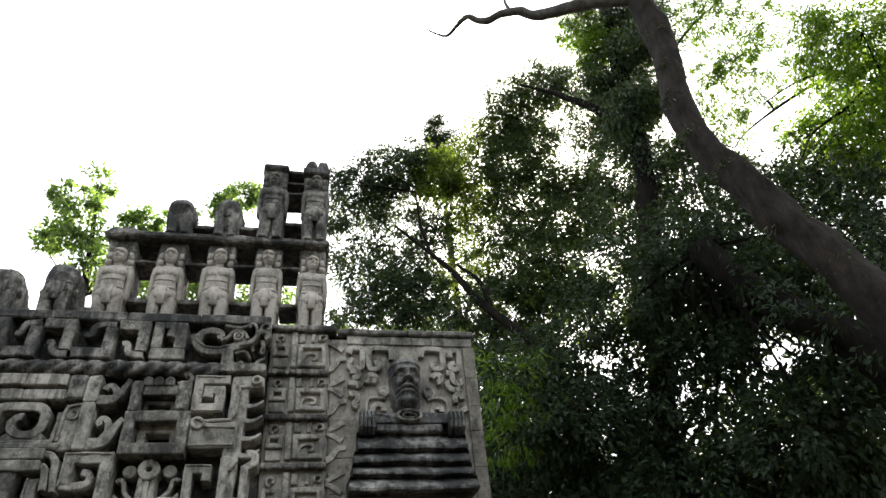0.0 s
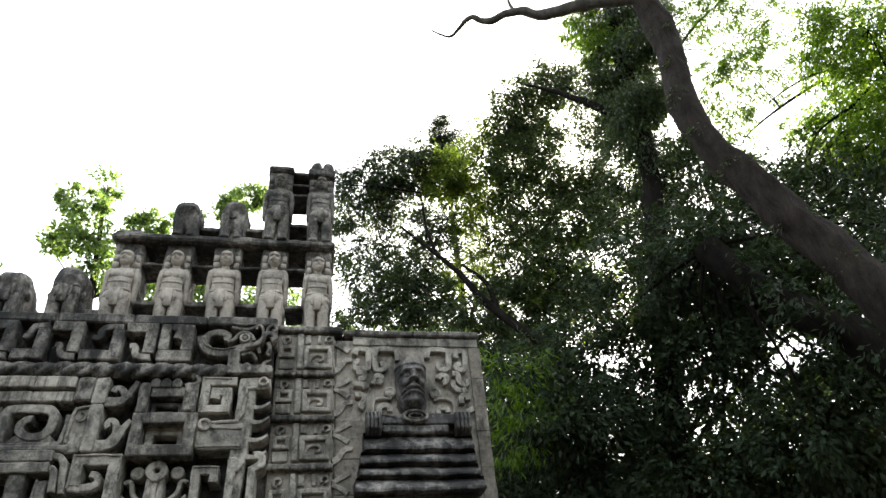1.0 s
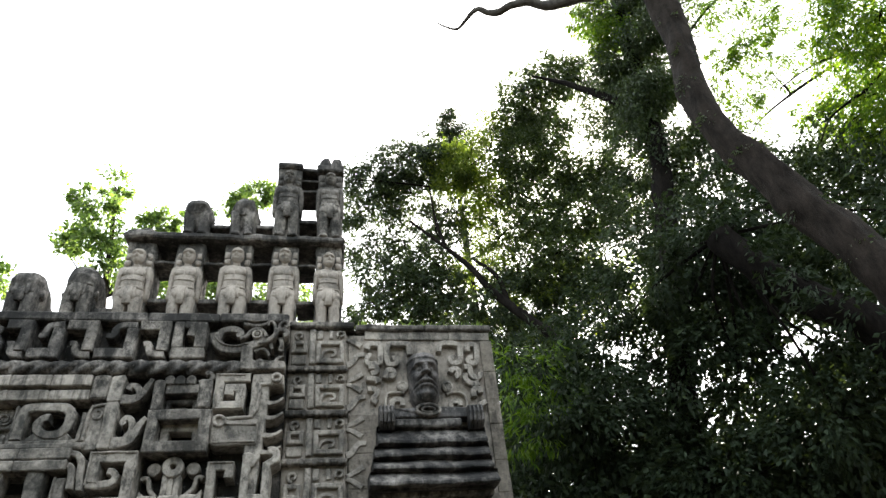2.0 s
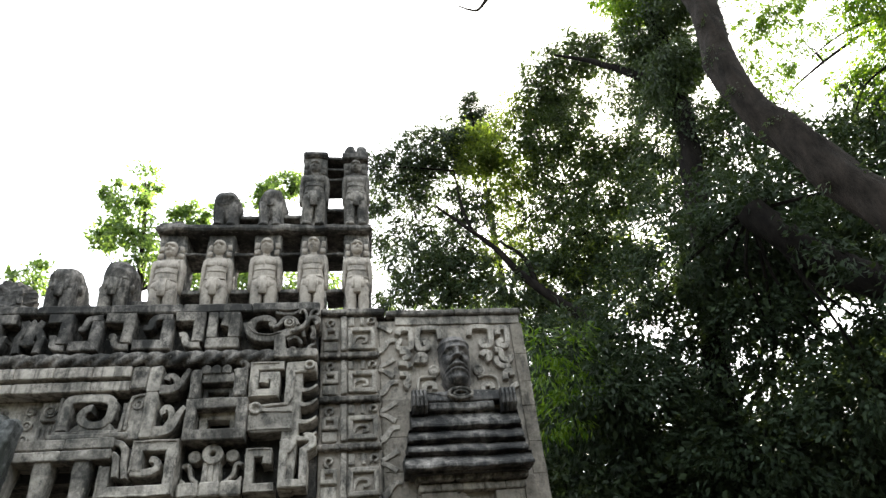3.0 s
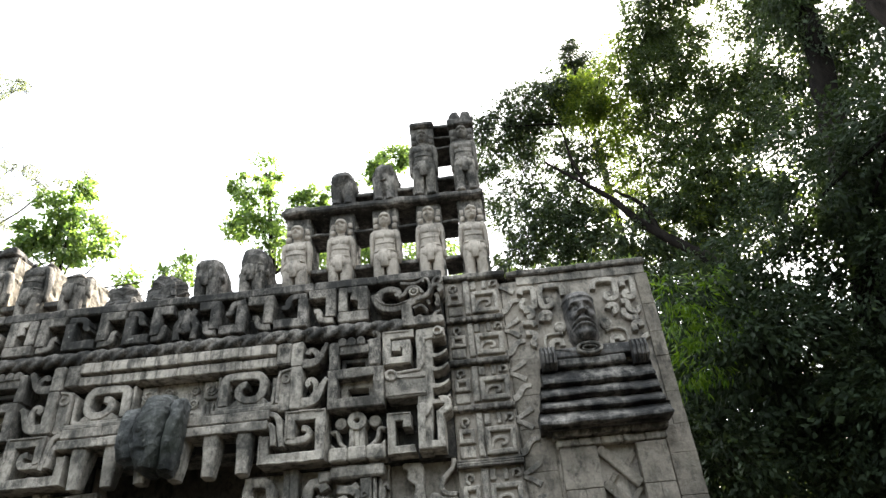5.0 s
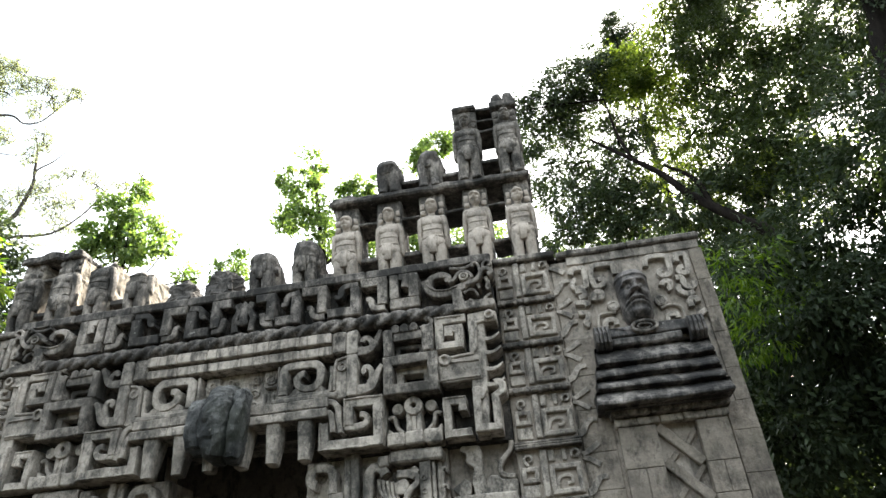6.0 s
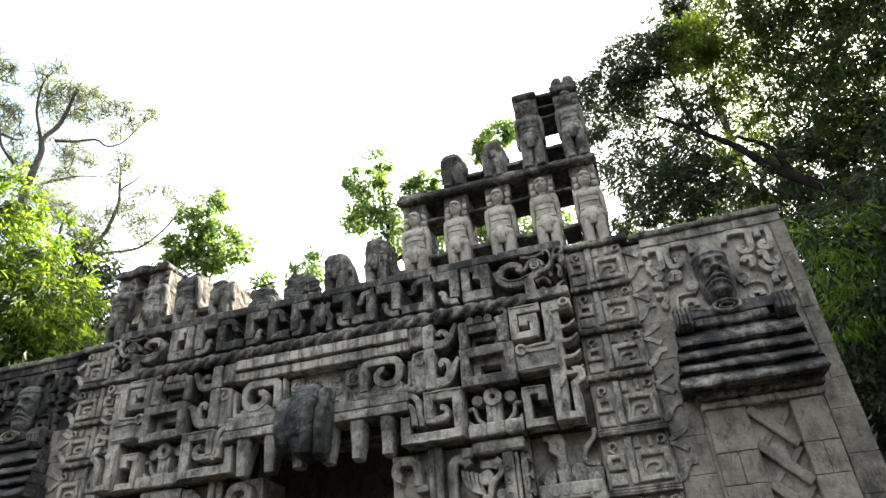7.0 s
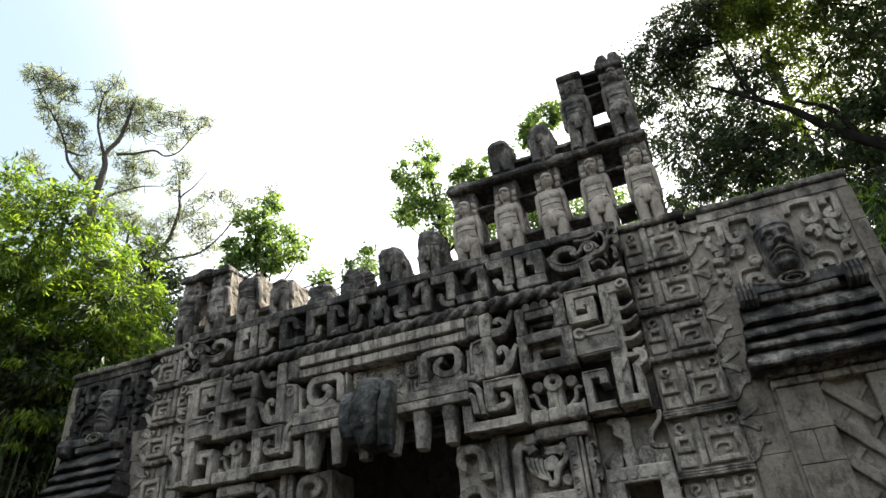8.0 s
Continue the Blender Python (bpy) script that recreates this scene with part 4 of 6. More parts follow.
# side wings: relief face, stepped slabs, blocks, lattice
for s in (1, -1):
    RELIEF = PALE if s > 0 else SHADED_WEST  # the western wing's shade is put into a darker stone colour
    rel = root("wing_relief", (C + s * 4.73, 7.0, 4.6), "stone relief of square hooks and scrolls on the wing", "carving", "wing reliefs")
    Y0, Y1 = BACK + 0.01, 6.945
    hooks = (
        [(4.09, 5.25), (4.05, 5.26), (4.035, 5.18), (4.07, 5.15), (4.17, 5.15), (4.20, 5.19), (4.205, 5.38), (4.18, 5.42), (4.06, 5.42), (4.035, 5.34)],
        [(4.34, 5.22), (4.40, 5.23), (4.40, 5.16), (4.33, 5.135), (4.27, 5.17), (4.275, 5.39), (4.33, 5.43), (4.53, 5.42), (4.55, 5.38), (4.555, 5.27)],
        [(4.29, 5.0), (4.345, 4.98), (4.36, 5.06), (4.27, 5.075), (4.245, 4.96)],
        [(4.05, 5.11), (4.155, 5.11), (4.155, 5.04), (4.08, 5.02)],
        [(4.03, 4.965), (4.15, 4.96), (4.17, 4.91)],
        [(4.04, 4.83), (4.14, 4.83), (4.15, 4.76), (4.09, 4.70), (4.15, 4.66)],
        [(4.915, 5.31), (4.92, 5.40), (4.98, 5.435), (5.16, 5.425), (5.185, 5.37), (5.175, 5.19), (5.12, 5.155), (5.05, 5.165), (5.04, 5.22), (5.09, 5.24)],
        [(5.33, 5.235), (5.27, 5.23), (5.265, 5.17), (5.33, 5.15), (5.38, 5.18), (5.39, 5.40), (5.33, 5.42), (5.27, 5.40), (5.265, 5.31)],
        [(5.08, 4.98), (5.125, 4.99), (5.13, 5.08), (5.06, 5.09), (5.03, 5.03)],
        [(5.20, 5.11), (5.28, 5.11), (5.28, 5.0), (5.33, 4.96), (5.39, 4.97), (5.40, 5.04)],
        [(5.21, 5.02), (5.20, 4.94), (5.28, 4.88), (5.37, 4.90)],
        [(5.29, 4.72), (5.29, 4.82), (5.36, 4.84), (5.375, 4.77)],
        [(5.31, 4.57), (5.36, 4.63), (5.43, 4.66)],
    )
    for i, h in enumerate(hooks):
        bm = bmesh.new()
        ribbon(bm, h, 0.066, Y0, 6.940, s, False, 0.008, 2)
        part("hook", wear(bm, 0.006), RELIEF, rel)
    for u, z, r in ((4.45, 4.875, 0.072), (4.985, 4.865, 0.075)):
        bm = bmesh.new()
        disc(bm, u, z, r, Y0, 6.965, s)
        hoop(bm, u, z, r * 0.62, 0.016, 6.99, 6.957, s)
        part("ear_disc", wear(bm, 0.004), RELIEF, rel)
    for pts, w, y in (([(4.245, 4.58), (4.25, 4.76), (4.30, 4.80), (4.47, 4.79)], 0.026, 6.965), ([(4.31, 4.58), (4.325, 4.71), (4.44, 4.705), (4.44, 4.63)], 0.062, 6.962),
                      ([(4.96, 4.765), (5.06, 4.805), (5.17, 4.775), (5.20, 4.71), (5.19, 4.58)], 0.026, 6.965), ([(5.0, 4.58), (5.01, 4.675), (5.11, 4.68), (5.12, 4.62)], 0.062, 6.962)):
        bm = bmesh.new()
        ribbon(bm, pts, w, Y0, y, s, False, 0.008, 2)
        part("low_scroll", wear(bm, 0.004), RELIEF, rel)
    for k in range(6):
        bm = bmesh.new()
        ublock(bm, 4.02 + 0.26 * k, 5.50, 4.278 + 0.26 * k, 5.61, Y0, 6.99 + 0.006 * (k % 2), s, 0.005)
        part("top_stone", wear(bm, 0.006), RELIEF, rel)

    # the head: one worn form, its brow, nose and lips raised from a rounded block
    bm = bmesh.new()
    hx = C + s * 4.70
    prof = [(4.52, 0.10, 0.10), (4.60, 0.12, 0.12), (4.63, 0.145, 0.19), (4.69, 0.168, 0.235), (4.80, 0.178, 0.25), (4.95, 0.182, 0.245), (5.08, 0.186, 0.235), (5.17, 0.176, 0.20), (5.23, 0.145, 0.15), (5.265, 0.08, 0.08)]

    def bump(p, z, pc, zc, sp, sz):
        return math.exp(-((p - pc) / sp) ** 2 - ((z - zc) / sz) ** 2)

    rows = []
    for i in range(64):
        z = 4.52 + 0.745 * i / 63
        j = max(q for q in range(len(prof) - 1) if prof[q][0] <= z + 1e-6)
        f = min(1.0, (z - prof[j][0]) / (prof[j + 1][0] - prof[j][0]))
        rx, ry = (prof[j][q] + (prof[j + 1][q] - prof[j][q]) * f for q in (1, 2))
        ring = []
        for k in range(45):
            th = radians(-95 + 190 * k / 44)
            p = rx * math.sin(th)
            q, d = abs(p), 0.0
            d -= 0.085 * bump(q, z, 0.082, 4.998, 0.052, 0.036)
            d += 0.080 * bump(q, z, 0.084, 4.998, 0.026, 0.021)
            d += 0.042 * bump(q, z, 0.070, 5.065 - 0.9 * max(0.0, q - 0.1), 0.085, 0.015)
            d += 0.060 * math.exp(-(p / 0.030) ** 2) * (1.0 if 4.93 < z < 5.03 else math.exp(-((z - 4.98) / 0.06) ** 2))
            d += 0.040 * bump(q, z, 0.034, 4.935, 0.030, 0.022)
            fur = 4.905 - 0.9 * max(0.0, q - 0.03)
            d -= 0.050 * math.exp(-((z - fur) / 0.018) ** 2) * (1 if 0.02 < q < 0.11 else 0.3)
            lip = 4.815 - 2.6 * q * q
            d += 0.026 * math.exp(-((z - lip - 0.030) / 0.018) ** 2) * math.exp(-(q / 0.145) ** 4)
            d -= 0.040 * math.exp(-((z - lip) / 0.011) ** 2) * math.exp(-(q / 0.135) ** 4)
            d += 0.034 * math.exp(-((z - lip + 0.034) / 0.020) ** 2) * math.exp(-(q / 0.12) ** 4)
            d += 0.025 * bump(q, z, 0.0, 4.675, 0.075, 0.030)
            d += 0.020 * (1 if z > 5.145 else 0) * (1 - 0.4 * math.exp(-((z - 5.18) / 0.012) ** 2))
            d += 0.022 * bump(q, z, 0.115, 4.90, 0.040, 0.045)
            ring.append(bm.verts.new((hx + (rx + 0.6 * d) * math.sin(th), 6.985 - (ry + d) * math.cos(th), z)))
        rows.append(ring)
    for a, b in zip(rows, rows[1:]):
        for k in range(44):
            bm.faces.new((a[k], a[k + 1], b[k + 1], b[k]))
        bm.faces.new((a[0], b[0], b[44], a[44]))
    bm.faces.new(rows[0])
    bm.faces.new(rows[-1])
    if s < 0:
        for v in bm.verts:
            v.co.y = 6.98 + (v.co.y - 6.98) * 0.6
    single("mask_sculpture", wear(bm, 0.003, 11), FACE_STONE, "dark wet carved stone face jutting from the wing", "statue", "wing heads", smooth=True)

    steps = root("stepped_slabs", (C + s * 4.75, 6.9, 3.7), "tier of dark wet stone slabs stepping outward under the head", "moulding", "stepped slabs of the wings")
    bm = bmesh.new()
    plate(bm, [(4.16, 4.44), (5.30, 4.44), (5.33, 4.56), (4.18, 4.56)], BACK + 0.02, 6.86, s)
    part("collar", wear(bm, 0.014), WET, steps)
    for u0, sg in ((4.14, 1), (5.15, -1)):
        for k in range(4):
            bm = bmesh.new()
            uk = C + s * (u0 + 0.03 + 0.043 * k)
            loft(bm, [(4.30, uk, 6.90, 0.024, 0.06), (4.36, uk, 6.84, 0.03, 0.09), (4.46, uk, 6.82, 0.028, 0.09), (4.55, uk, 6.85, 0.022, 0.07), (4.58, uk, 6.89, 0.012, 0.04)], 10, 2.4)
            part("tassel", wear(bm, 0.008), WET, steps)
    bm = bmesh.new()
    ribbon(bm, [(4.71 + 0.135 * math.cos(a * 0.3927), 4.515 + 0.062 * math.sin(a * 0.3927)) for a in range(16)], 0.032, 6.9, 6.80, s, True, 0.008, 0)
    ribbon(bm, [(4.71 + 0.075 * math.cos(a * 0.3927), 4.515 + 0.032 * math.sin(a * 0.3927)) for a in range(16)], 0.022, 6.9, 6.81, s, True, 0.006, 0)
    part("oval_ring", wear(bm, 0.003), GREY, steps)
    bm = bmesh.new()
    ublock(bm, 4.33, 4.335, 5.09, 4.43, BACK + 0.02, 6.855, s, 0.018, 0.06)
    part("plain_course", wear(bm, 0.010), CRUST, steps)
    for k, (zt, zb, y, a, b) in enumerate(((4.335, 4.13, 6.80, 4.13, 5.345), (4.115, 3.965, 6.74, 4.09, 5.345), (3.95, 3.805, 6.68, 4.067, 5.35), (3.79, 3.625, 6.60, 4.03, 5.375))):
        bm = bmesh.new()
        ublock(bm, a, zb, b, zt, BACK + 0.02, y, s, 0.008, 0.035)
        for v in bm.verts:
            if v.co.y < y + 0.05:  # the face leans back from a thin front lip, scooped by rain
                f = max(0.0, (v.co.z - zb - 0.042) / (zt - zb - 0.042))
                v.co.y += 0.15 * f + 0.012 * noise.noise(v.co * 4)
                v.co.z += 0.010 * noise.noise(v.co * 2.5 + Vector((k, 0, 0)))
        # western slabs get the darker stone to hold that wing's shade
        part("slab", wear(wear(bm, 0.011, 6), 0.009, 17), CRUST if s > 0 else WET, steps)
        bm = bmesh.new()
        ublock(bm, a + 0.07, zb - 0.02, b - 0.07, zb + 0.02, BACK + 0.02, y + 0.13, s, 0.0, 0.3)
        part("joint_course", wear(bm, 0.01), WET, steps)
    bm = bmesh.new()
    for k in range(3):
        ublock(bm, 4.15 + 0.402 * k, 3.555, 4.548 + 0.402 * k, 3.620, BACK + 0.02, 6.80, s, 0.014)
    part("bed_course", wear(bm, 0.008), GREY, steps)

    hut = root("lattice_panel", (C + s * 4.75, 7.0, 0.9), "lattice panel in relief between ashlar piers on the wing", "panel", "lattice panels of the wings")
    bm = bmesh.new()
    for k in range(5):
        ublock(bm, 4.18 + 0.23 * k, 3.47, 4.405 + 0.23 * k, 3.545, BACK + 0.02, 6.885, s, 0.01)
    part("head_course", wear(bm, 0.006), PALE, hut)
    for u0, u1 in ((4.20, 4.585), (4.985, 5.30)):
        z = 3.46
        k = 0
        while z > 0.95:
            hgt = 0.30 if k % 2 else 0.42
            z1 = max(0.92, z - hgt)
            cuts = (u0, u0 + (u1 - u0) * (0.5 if k % 2 else 1.0), u1) if k % 2 else (u0, u1)
            for a, b in zip(cuts, cuts[1:]):
                bm = bmesh.new()
                ublock(bm, a + 0.002, z1 + 0.002, b - 0.002, z - 0.002, BACK + 0.02, 6.905 + random.uniform(-0.006, 0.006), s, 0.006)
                part("ashlar_block", wear(bm, 0.006), ASHLAR, hut)
            z, k = z1, k + 1
    for k in range(7):
        z = 3.45 - 0.353 * k
        for pts, y, w in (([(4.60, z), (4.97, z - 0.40)], 6.945, 0.10), ([(4.965, z - 0.07), (4.85, z - 0.21)], 6.975, 0.055), ([(4.74, z - 0.27), (4.61, z - 0.42)], 6.975, 0.055)):
            bm = bmesh.new()
            ribbon(bm, pts, w, BACK + 0.01, y, s, False, 0.010, 0)
            part("lattice_bar", wear(wear(bm, 0.005), 0.003, 31), ASHLAR, hut)

    edge = root("quoin_stones", (C + s * 5.45, 7.0, 0.9), "pale ashlar quoins along the outer edge of the wing", "quoins", "quoins of the wings")
    z, k = 5.49, 0
    while z > 0.95:
        z1 = max(0.92, z - (0.42, 0.36, 0.30)[k % 3])
        bm = bmesh.new()
        ublock(bm, 5.45 if z > 3.7 else 5.33, z1 + 0.0012, 5.60, z - 0.0012, 7.58, 6.998 + random.uniform(-0.003, 0.003), s, 0.005, 0.15)
        part("quoin", wear(bm, 0.007), ASHLAR, edge)
        z, k = z1, k + 1
    strip = root("wall_blocks", (C + s * 4.0, 7.0, 0.9), "large pale wall blocks with fine joints on the wing", "blocks", "wall blocks of the wings")
    z, k = 4.55, 0
    while z > 0.95:
        z1 = max(0.92, z - (0.45, 0.38)[k % 2])
        bm = bmesh.new()
        ublock(bm, 3.83, z1 + 0.0012, 4.17, z - 0.0012, 7.2, 7.005 + random.uniform(-0.003, 0.003), s, 0.008, 0.15)
        part("wall_block", wear(bm, 0.004), ASHLAR, strip)
        z, k = z1, k + 1

# ---- roof comb ----


def small_head(bm, cx, cy, z0, w, h, d, rng):
    """A small worn stone head with a cap: a rounded block whose brow, nose, cheeks and mouth stand out."""
    rings = []
    turn = rng.uniform(-0.12, 0.12)
    for i in range(25):
        b = i / 24
        prof = max(0.08, 1 - abs(2 * b - 0.98) ** 3.2) ** 0.5
        rx, ry = w * (0.72 + 0.28 * min(1, b / 0.35)) * prof, d * prof
        ring = []
        for k in range(21):
            th = radians(-100 + 200 * k / 20)
            q, e = abs(math.sin(th + turn)), 0.0
            e += 0.30 * math.exp(-((b - 0.66) / 0.045) ** 2) * (1 if q < 0.85 else 0.3)
            e -= 0.34 * math.exp(-((b - 0.56) / 0.055) ** 2 - ((q - 0.42) / 0.22) ** 2)
            e += 0.42 * math.exp(-(q / 0.17) ** 2) * math.exp(-((b - 0.45) / 0.09) ** 2)
            e += 0.14 * math.exp(-((b - 0.40) / 0.07) ** 2 - ((q - 0.62) / 0.2) ** 2)
            e -= 0.20 * math.exp(-((b - 0.27) / 0.025) ** 2) * (1 if q < 0.5 else 0)
            e += 0.12 * math.exp(-((b - 0.21) / 0.035) ** 2) * math.exp(-(q / 0.45) ** 2)
            e += 0.14 * (1 if b > 0.74 else 0)
            ring.append(bm.verts.new((cx + (rx + 0.35 * e * d) * math.sin(th), cy - (ry + e * d) * math.cos(th), z0 + h * b)))
        rings.append(ring)
    for a, b in zip(rings, rings[1:]):
        for k in range(20):
            bm.faces.new((a[k], a[k + 1], b[k + 1], b[k]))
        bm.faces.new((a[0], b[0], b[20], a[20]))
    bm.faces.new(rings[0])
    bm.faces.new(rings[-1])


def carved_figure(cx, z0, top, y, mat, seed, label, height=1.227):
    """A worn standing stone figure as one plain form; top cuts it off where it is broken."""
    rng = random.Random(seed)
    bm = bmesh.new()
    k = height / 0.955
    w = rng.uniform(0.98, 1.07)

    def sec(rows, power=2.6):
        rows = [(z0 + a * k, cx + b * w, y + c_, d * w, e) for a, b, c_, d, e in rows]
        cut = [r for r in rows if r[0] <= top]
        if len(cut) < len(rows) and len(cut) > 1:
            z, b, c_, d, e = cut[-1]
            cut.append((min(top + 0.05, z + 0.07), b, c_ + 0.03, d * 0.55, e * 0.6))
        if len(cut) > 1:
            loft(bm, cut, 16, power)

    for sg in (1, -1):
        sec([(0.0, sg * 0.085, 0.0, 0.07, 0.11), (0.035, sg * 0.083, 0.0, 0.066, 0.10), (0.06, sg * 0.08, 0.02, 0.056, 0.07), (0.15, sg * 0.08, 0.01, 0.068, 0.085), (0.22, sg * 0.078, 0.0, 0.07, 0.09), (0.32, sg * 0.076, 0.0, 0.08, 0.095), (0.42, sg * 0.07, 0.01, 0.08, 0.09)])
        sec([(0.33, sg * 0.160, 0.06, 0.026, 0.04), (0.37, sg * 0.163, 0.04, 0.033, 0.055), (0.50, sg * 0.165, 0.04, 0.032, 0.06), (0.62, sg * 0.160, 0.03, 0.038, 0.07), (0.70, sg * 0.145, 0.02, 0.042, 0.07), (0.74, sg * 0.115, 0.04, 0.045, 0.05)])
        sec([(0.768, sg * 0.118, 0.04, 0.016, 0.02), (0.778, sg * 0.118, 0.022, 0.036, 0.022), (0.83, sg * 0.118, 0.022, 0.036, 0.022), (0.84, sg * 0.118, 0.04, 0.016, 0.02)], 2.4)
        sec([(0.855, sg * 0.128, 0.04, 0.022, 0.02), (0.86, sg * 0.128, 0.03, 0.03, 0.022), (0.925, sg * 0.122, 0.03, 0.03, 0.022), (0.93, sg * 0.122, 0.04, 0.022, 0.02)], 4)
        sec([(0.60, sg * 0.056, -0.04, 0.05, 0.03), (0.608, sg * 0.058, -0.05, 0.066, 0.034), (0.66, sg * 0.06, -0.046, 0.07, 0.034), (0.70, sg * 0.058, -0.025, 0.05, 0.03)], 3)
    sec([(0.36, 0, 0.04, 0.14, 0.07), (0.44, 0, 0.0, 0.142, 0.085), (0.50, 0, -0.012, 0.128, 0.088), (0.55, 0, -0.008, 0.124, 0.084), (0.62, 0, 0.005, 0.142, 0.08), (0.69, 0, 0.012, 0.15, 0.075), (0.735, 0, 0.03, 0.13, 0.06), (0.76, 0, 0.05, 0.06, 0.05)], 2.6)
    sec([(0.43, 0, -0.008, 0.138, 0.088), (0.435, 0, -0.014, 0.144, 0.094), (0.455, 0, -0.014, 0.143, 0.094), (0.46, 0, -0.006, 0.137, 0.086)], 2.8)
    sec([(0.335, 0, 0.0, 0.148, 0.098), (0.34, 0, -0.004, 0.156, 0.106), (0.43, 0, -0.004, 0.145, 0.094)], 2.6)
    sec([(0.25, 0, -0.085, 0.044, 0.02), (0.254, 0, -0.09, 0.047, 0.022), (0.34, 0, -0.10, 0.044, 0.022), (0.44, 0, -0.104, 0.046, 0.02), (0.445, 0, -0.095, 0.042, 0.016)], 12)
    for du in (-0.062, 0.062):
        sec([(0.315, du, -0.08, 0.014, 0.02), (0.32, du, -0.085, 0.017, 0.022), (0.43, du, -0.092, 0.016, 0.02)], 8)
    sec([(0.525, 0, -0.012, 0.122, 0.084), (0.53, 0, -0.018, 0.128, 0.088), (0.545, 0, -0.018, 0.128, 0.088), (0.55, 0, -0.01, 0.122, 0.082)], 2.8)
    sec([(0.72, 0, 0.03, 0.05, 0.05), (0.80, 0, 0.02, 0.044, 0.06)])
    if z0 + 0.96 * k <= top:
        small_head(bm, cx, y - 0.01, z0 + 0.765 * k, 0.078, 0.19 * k, 0.088, rng)
    return single("stone_figure", wear(wear(bm, 0.010, 7), 0.006, 19), mat, label, "statue", "figures of the roof comb", smooth=True)


def comb_pillar(u, z0, z1, mat, label, lean=0.0, half=0.172, depth=0.5, rubble=False):
    bm = bmesh.new()
    ublock(bm, u - half, z0, u + half, z1, 7.16, 7.16 + depth, 1, 0.025, 0.05 if rubble else 0.1)
    if rubble:  # broken courses of small stones show on the sides
        for v in bm.verts:
            v.co += Vector((0.030 * noise.noise(v.co * 11), 0, 0.02 * noise.noise(v.co * 7)))
    ob = single("comb_pillar", wear(bm, 0.018, 6), mat, label, "pillar", "pillars of the roof comb")
    if rubble:
        ob.data.materials.append(RUBBLE)
        for p in ob.data.polygons:
            if abs(p.normal.x) > 0.6:
                p.material_index = 1
    return ob


def comb_slab(u0, u1, z, thick, mat=BLACKENED, y0=7.18, y1=7.60):
    bm = bmesh.new()
    ublock(bm, u0, z - thick, u1, z, y0, y1, 1, 0.01, 0.08)
    return single("comb_slab", wear(bm, 0.012, 8), mat, "thin blackened stone slab between two comb pillars", "slab", "slabs of the roof comb")


PILLAR = "upright stone pillar of the roof comb, grey and pitted"
FIGURE = "worn standing stone figure against a roof comb pillar"
BROKEN = "broken stone figure, only legs and hips remaining, on the roof comb"
LOW = [1.19, 1.79, 2.39, 2.995, 3.565]
for i, u in enumerate(LOW):
    comb_pillar(u, 5.66, 7.03, GREY, PILLAR)
    carved_figure(C + u, 5.70, 9, 7.14, FIGURE_STONE, i, FIGURE, (1.15, 1.18, 1.215, 1.235, 1.18)[i])
bm = bmesh.new()
ublock(bm, 0.96, 7.02, 3.78, 7.115, 7.04, 7.72, 1, 0.025, 0.09)
single("comb_beam", wear(bm, 0.022, 5), BLACKENED, "long blackened stone beam across the comb pillars", "beam")
for a, b in zip(LOW, LOW[1:]):
    comb_slab(a + 0.172, b - 0.172, 6.735, 0.04)
    comb_slab(a + 0.172, b - 0.172, 6.165, 0.06)
for u, top in ((1.81, 7.70), (2.40, 7.74)):
    comb_pillar(u, 7.11, top - 0.2, BLACKENED, "broken pillar stump on the comb beam, blackened")
    carved_figure(C + u, 7.11, top - 0.17, 7.14, BLACKENED, int(u * 10), BROKEN)
    bm = bmesh.new()
    loft(bm, [(top - 0.50, C + u, 7.40, 0.176, 0.24), (top - 0.24, C + u, 7.30, 0.19, 0.285), (top - 0.14, C + u, 7.27, 0.182, 0.29), (top - 0.06, C + u, 7.26, 0.15, 0.25), (top + 0.0, C + u - 0.01, 7.26, 0.10, 0.17), (top + 0.03, C + u - 0.01, 7.26, 0.04, 0.07)], 26, 2.5, 5)
    single("rubble_lump", wear(wear(wear(bm, 0.03, 5), 0.02, 12), 0.01, 28), BLACKENED, "rounded broken lump of blackened masonry on the comb", "rubble", smooth=True)
for i, u in enumerate((2.975, 3.56)):
    comb_pillar(u, 7.11, 8.38 if i else 8.46, GREY, PILLAR)
    carved_figure(C + u, 7.12, 9, 7.14, GREY, 20 + i, FIGURE)
comb_slab(3.147, 3.388, 8.50, 0.06)
comb_slab(3.147, 3.388, 8.26, 0.035)
comb_slab(3.147, 3.388, 8.06, 0.04)
comb_slab(3.147, 3.388, 7.50, 0.06)
comb_slab(2.572, 2.803, 7.38, 0.06)
comb_slab(1.982, 2.228, 7.36, 0.06)
bm = bmesh.new()
ublock(bm, 2.79, 8.43, 3.16, 8.53, 7.1, 7.7, 1, 0.03, 0.08)
single("cap_stone", wear(bm, 0.025, 7), BLACKENED, "blackened cap stone on a comb pillar", "stone")
bm = bmesh.new()
ublock(bm, 3.37, 8.38, 3.75, 8.50, 7.08, 7.66, 1, 0.02, 0.08)
for du in (-0.08, 0.09):
    loft(bm, [(8.48, C + 3.56 + du, 7.25, 0.088, 0.13), (8.62, C + 3.56 + du, 7.25, 0.088, 0.12), (8.70, C + 3.56 + du, 7.25, 0.068, 0.09), (8.74, C + 3.56 + du, 7.25, 0.03, 0.04)], 12, 2.4)
single("cap_stone", wear(bm, 0.02, 8), BLACKENED, "cap stone with two broken rounded stubs", "stone")
bm = bmesh.new()
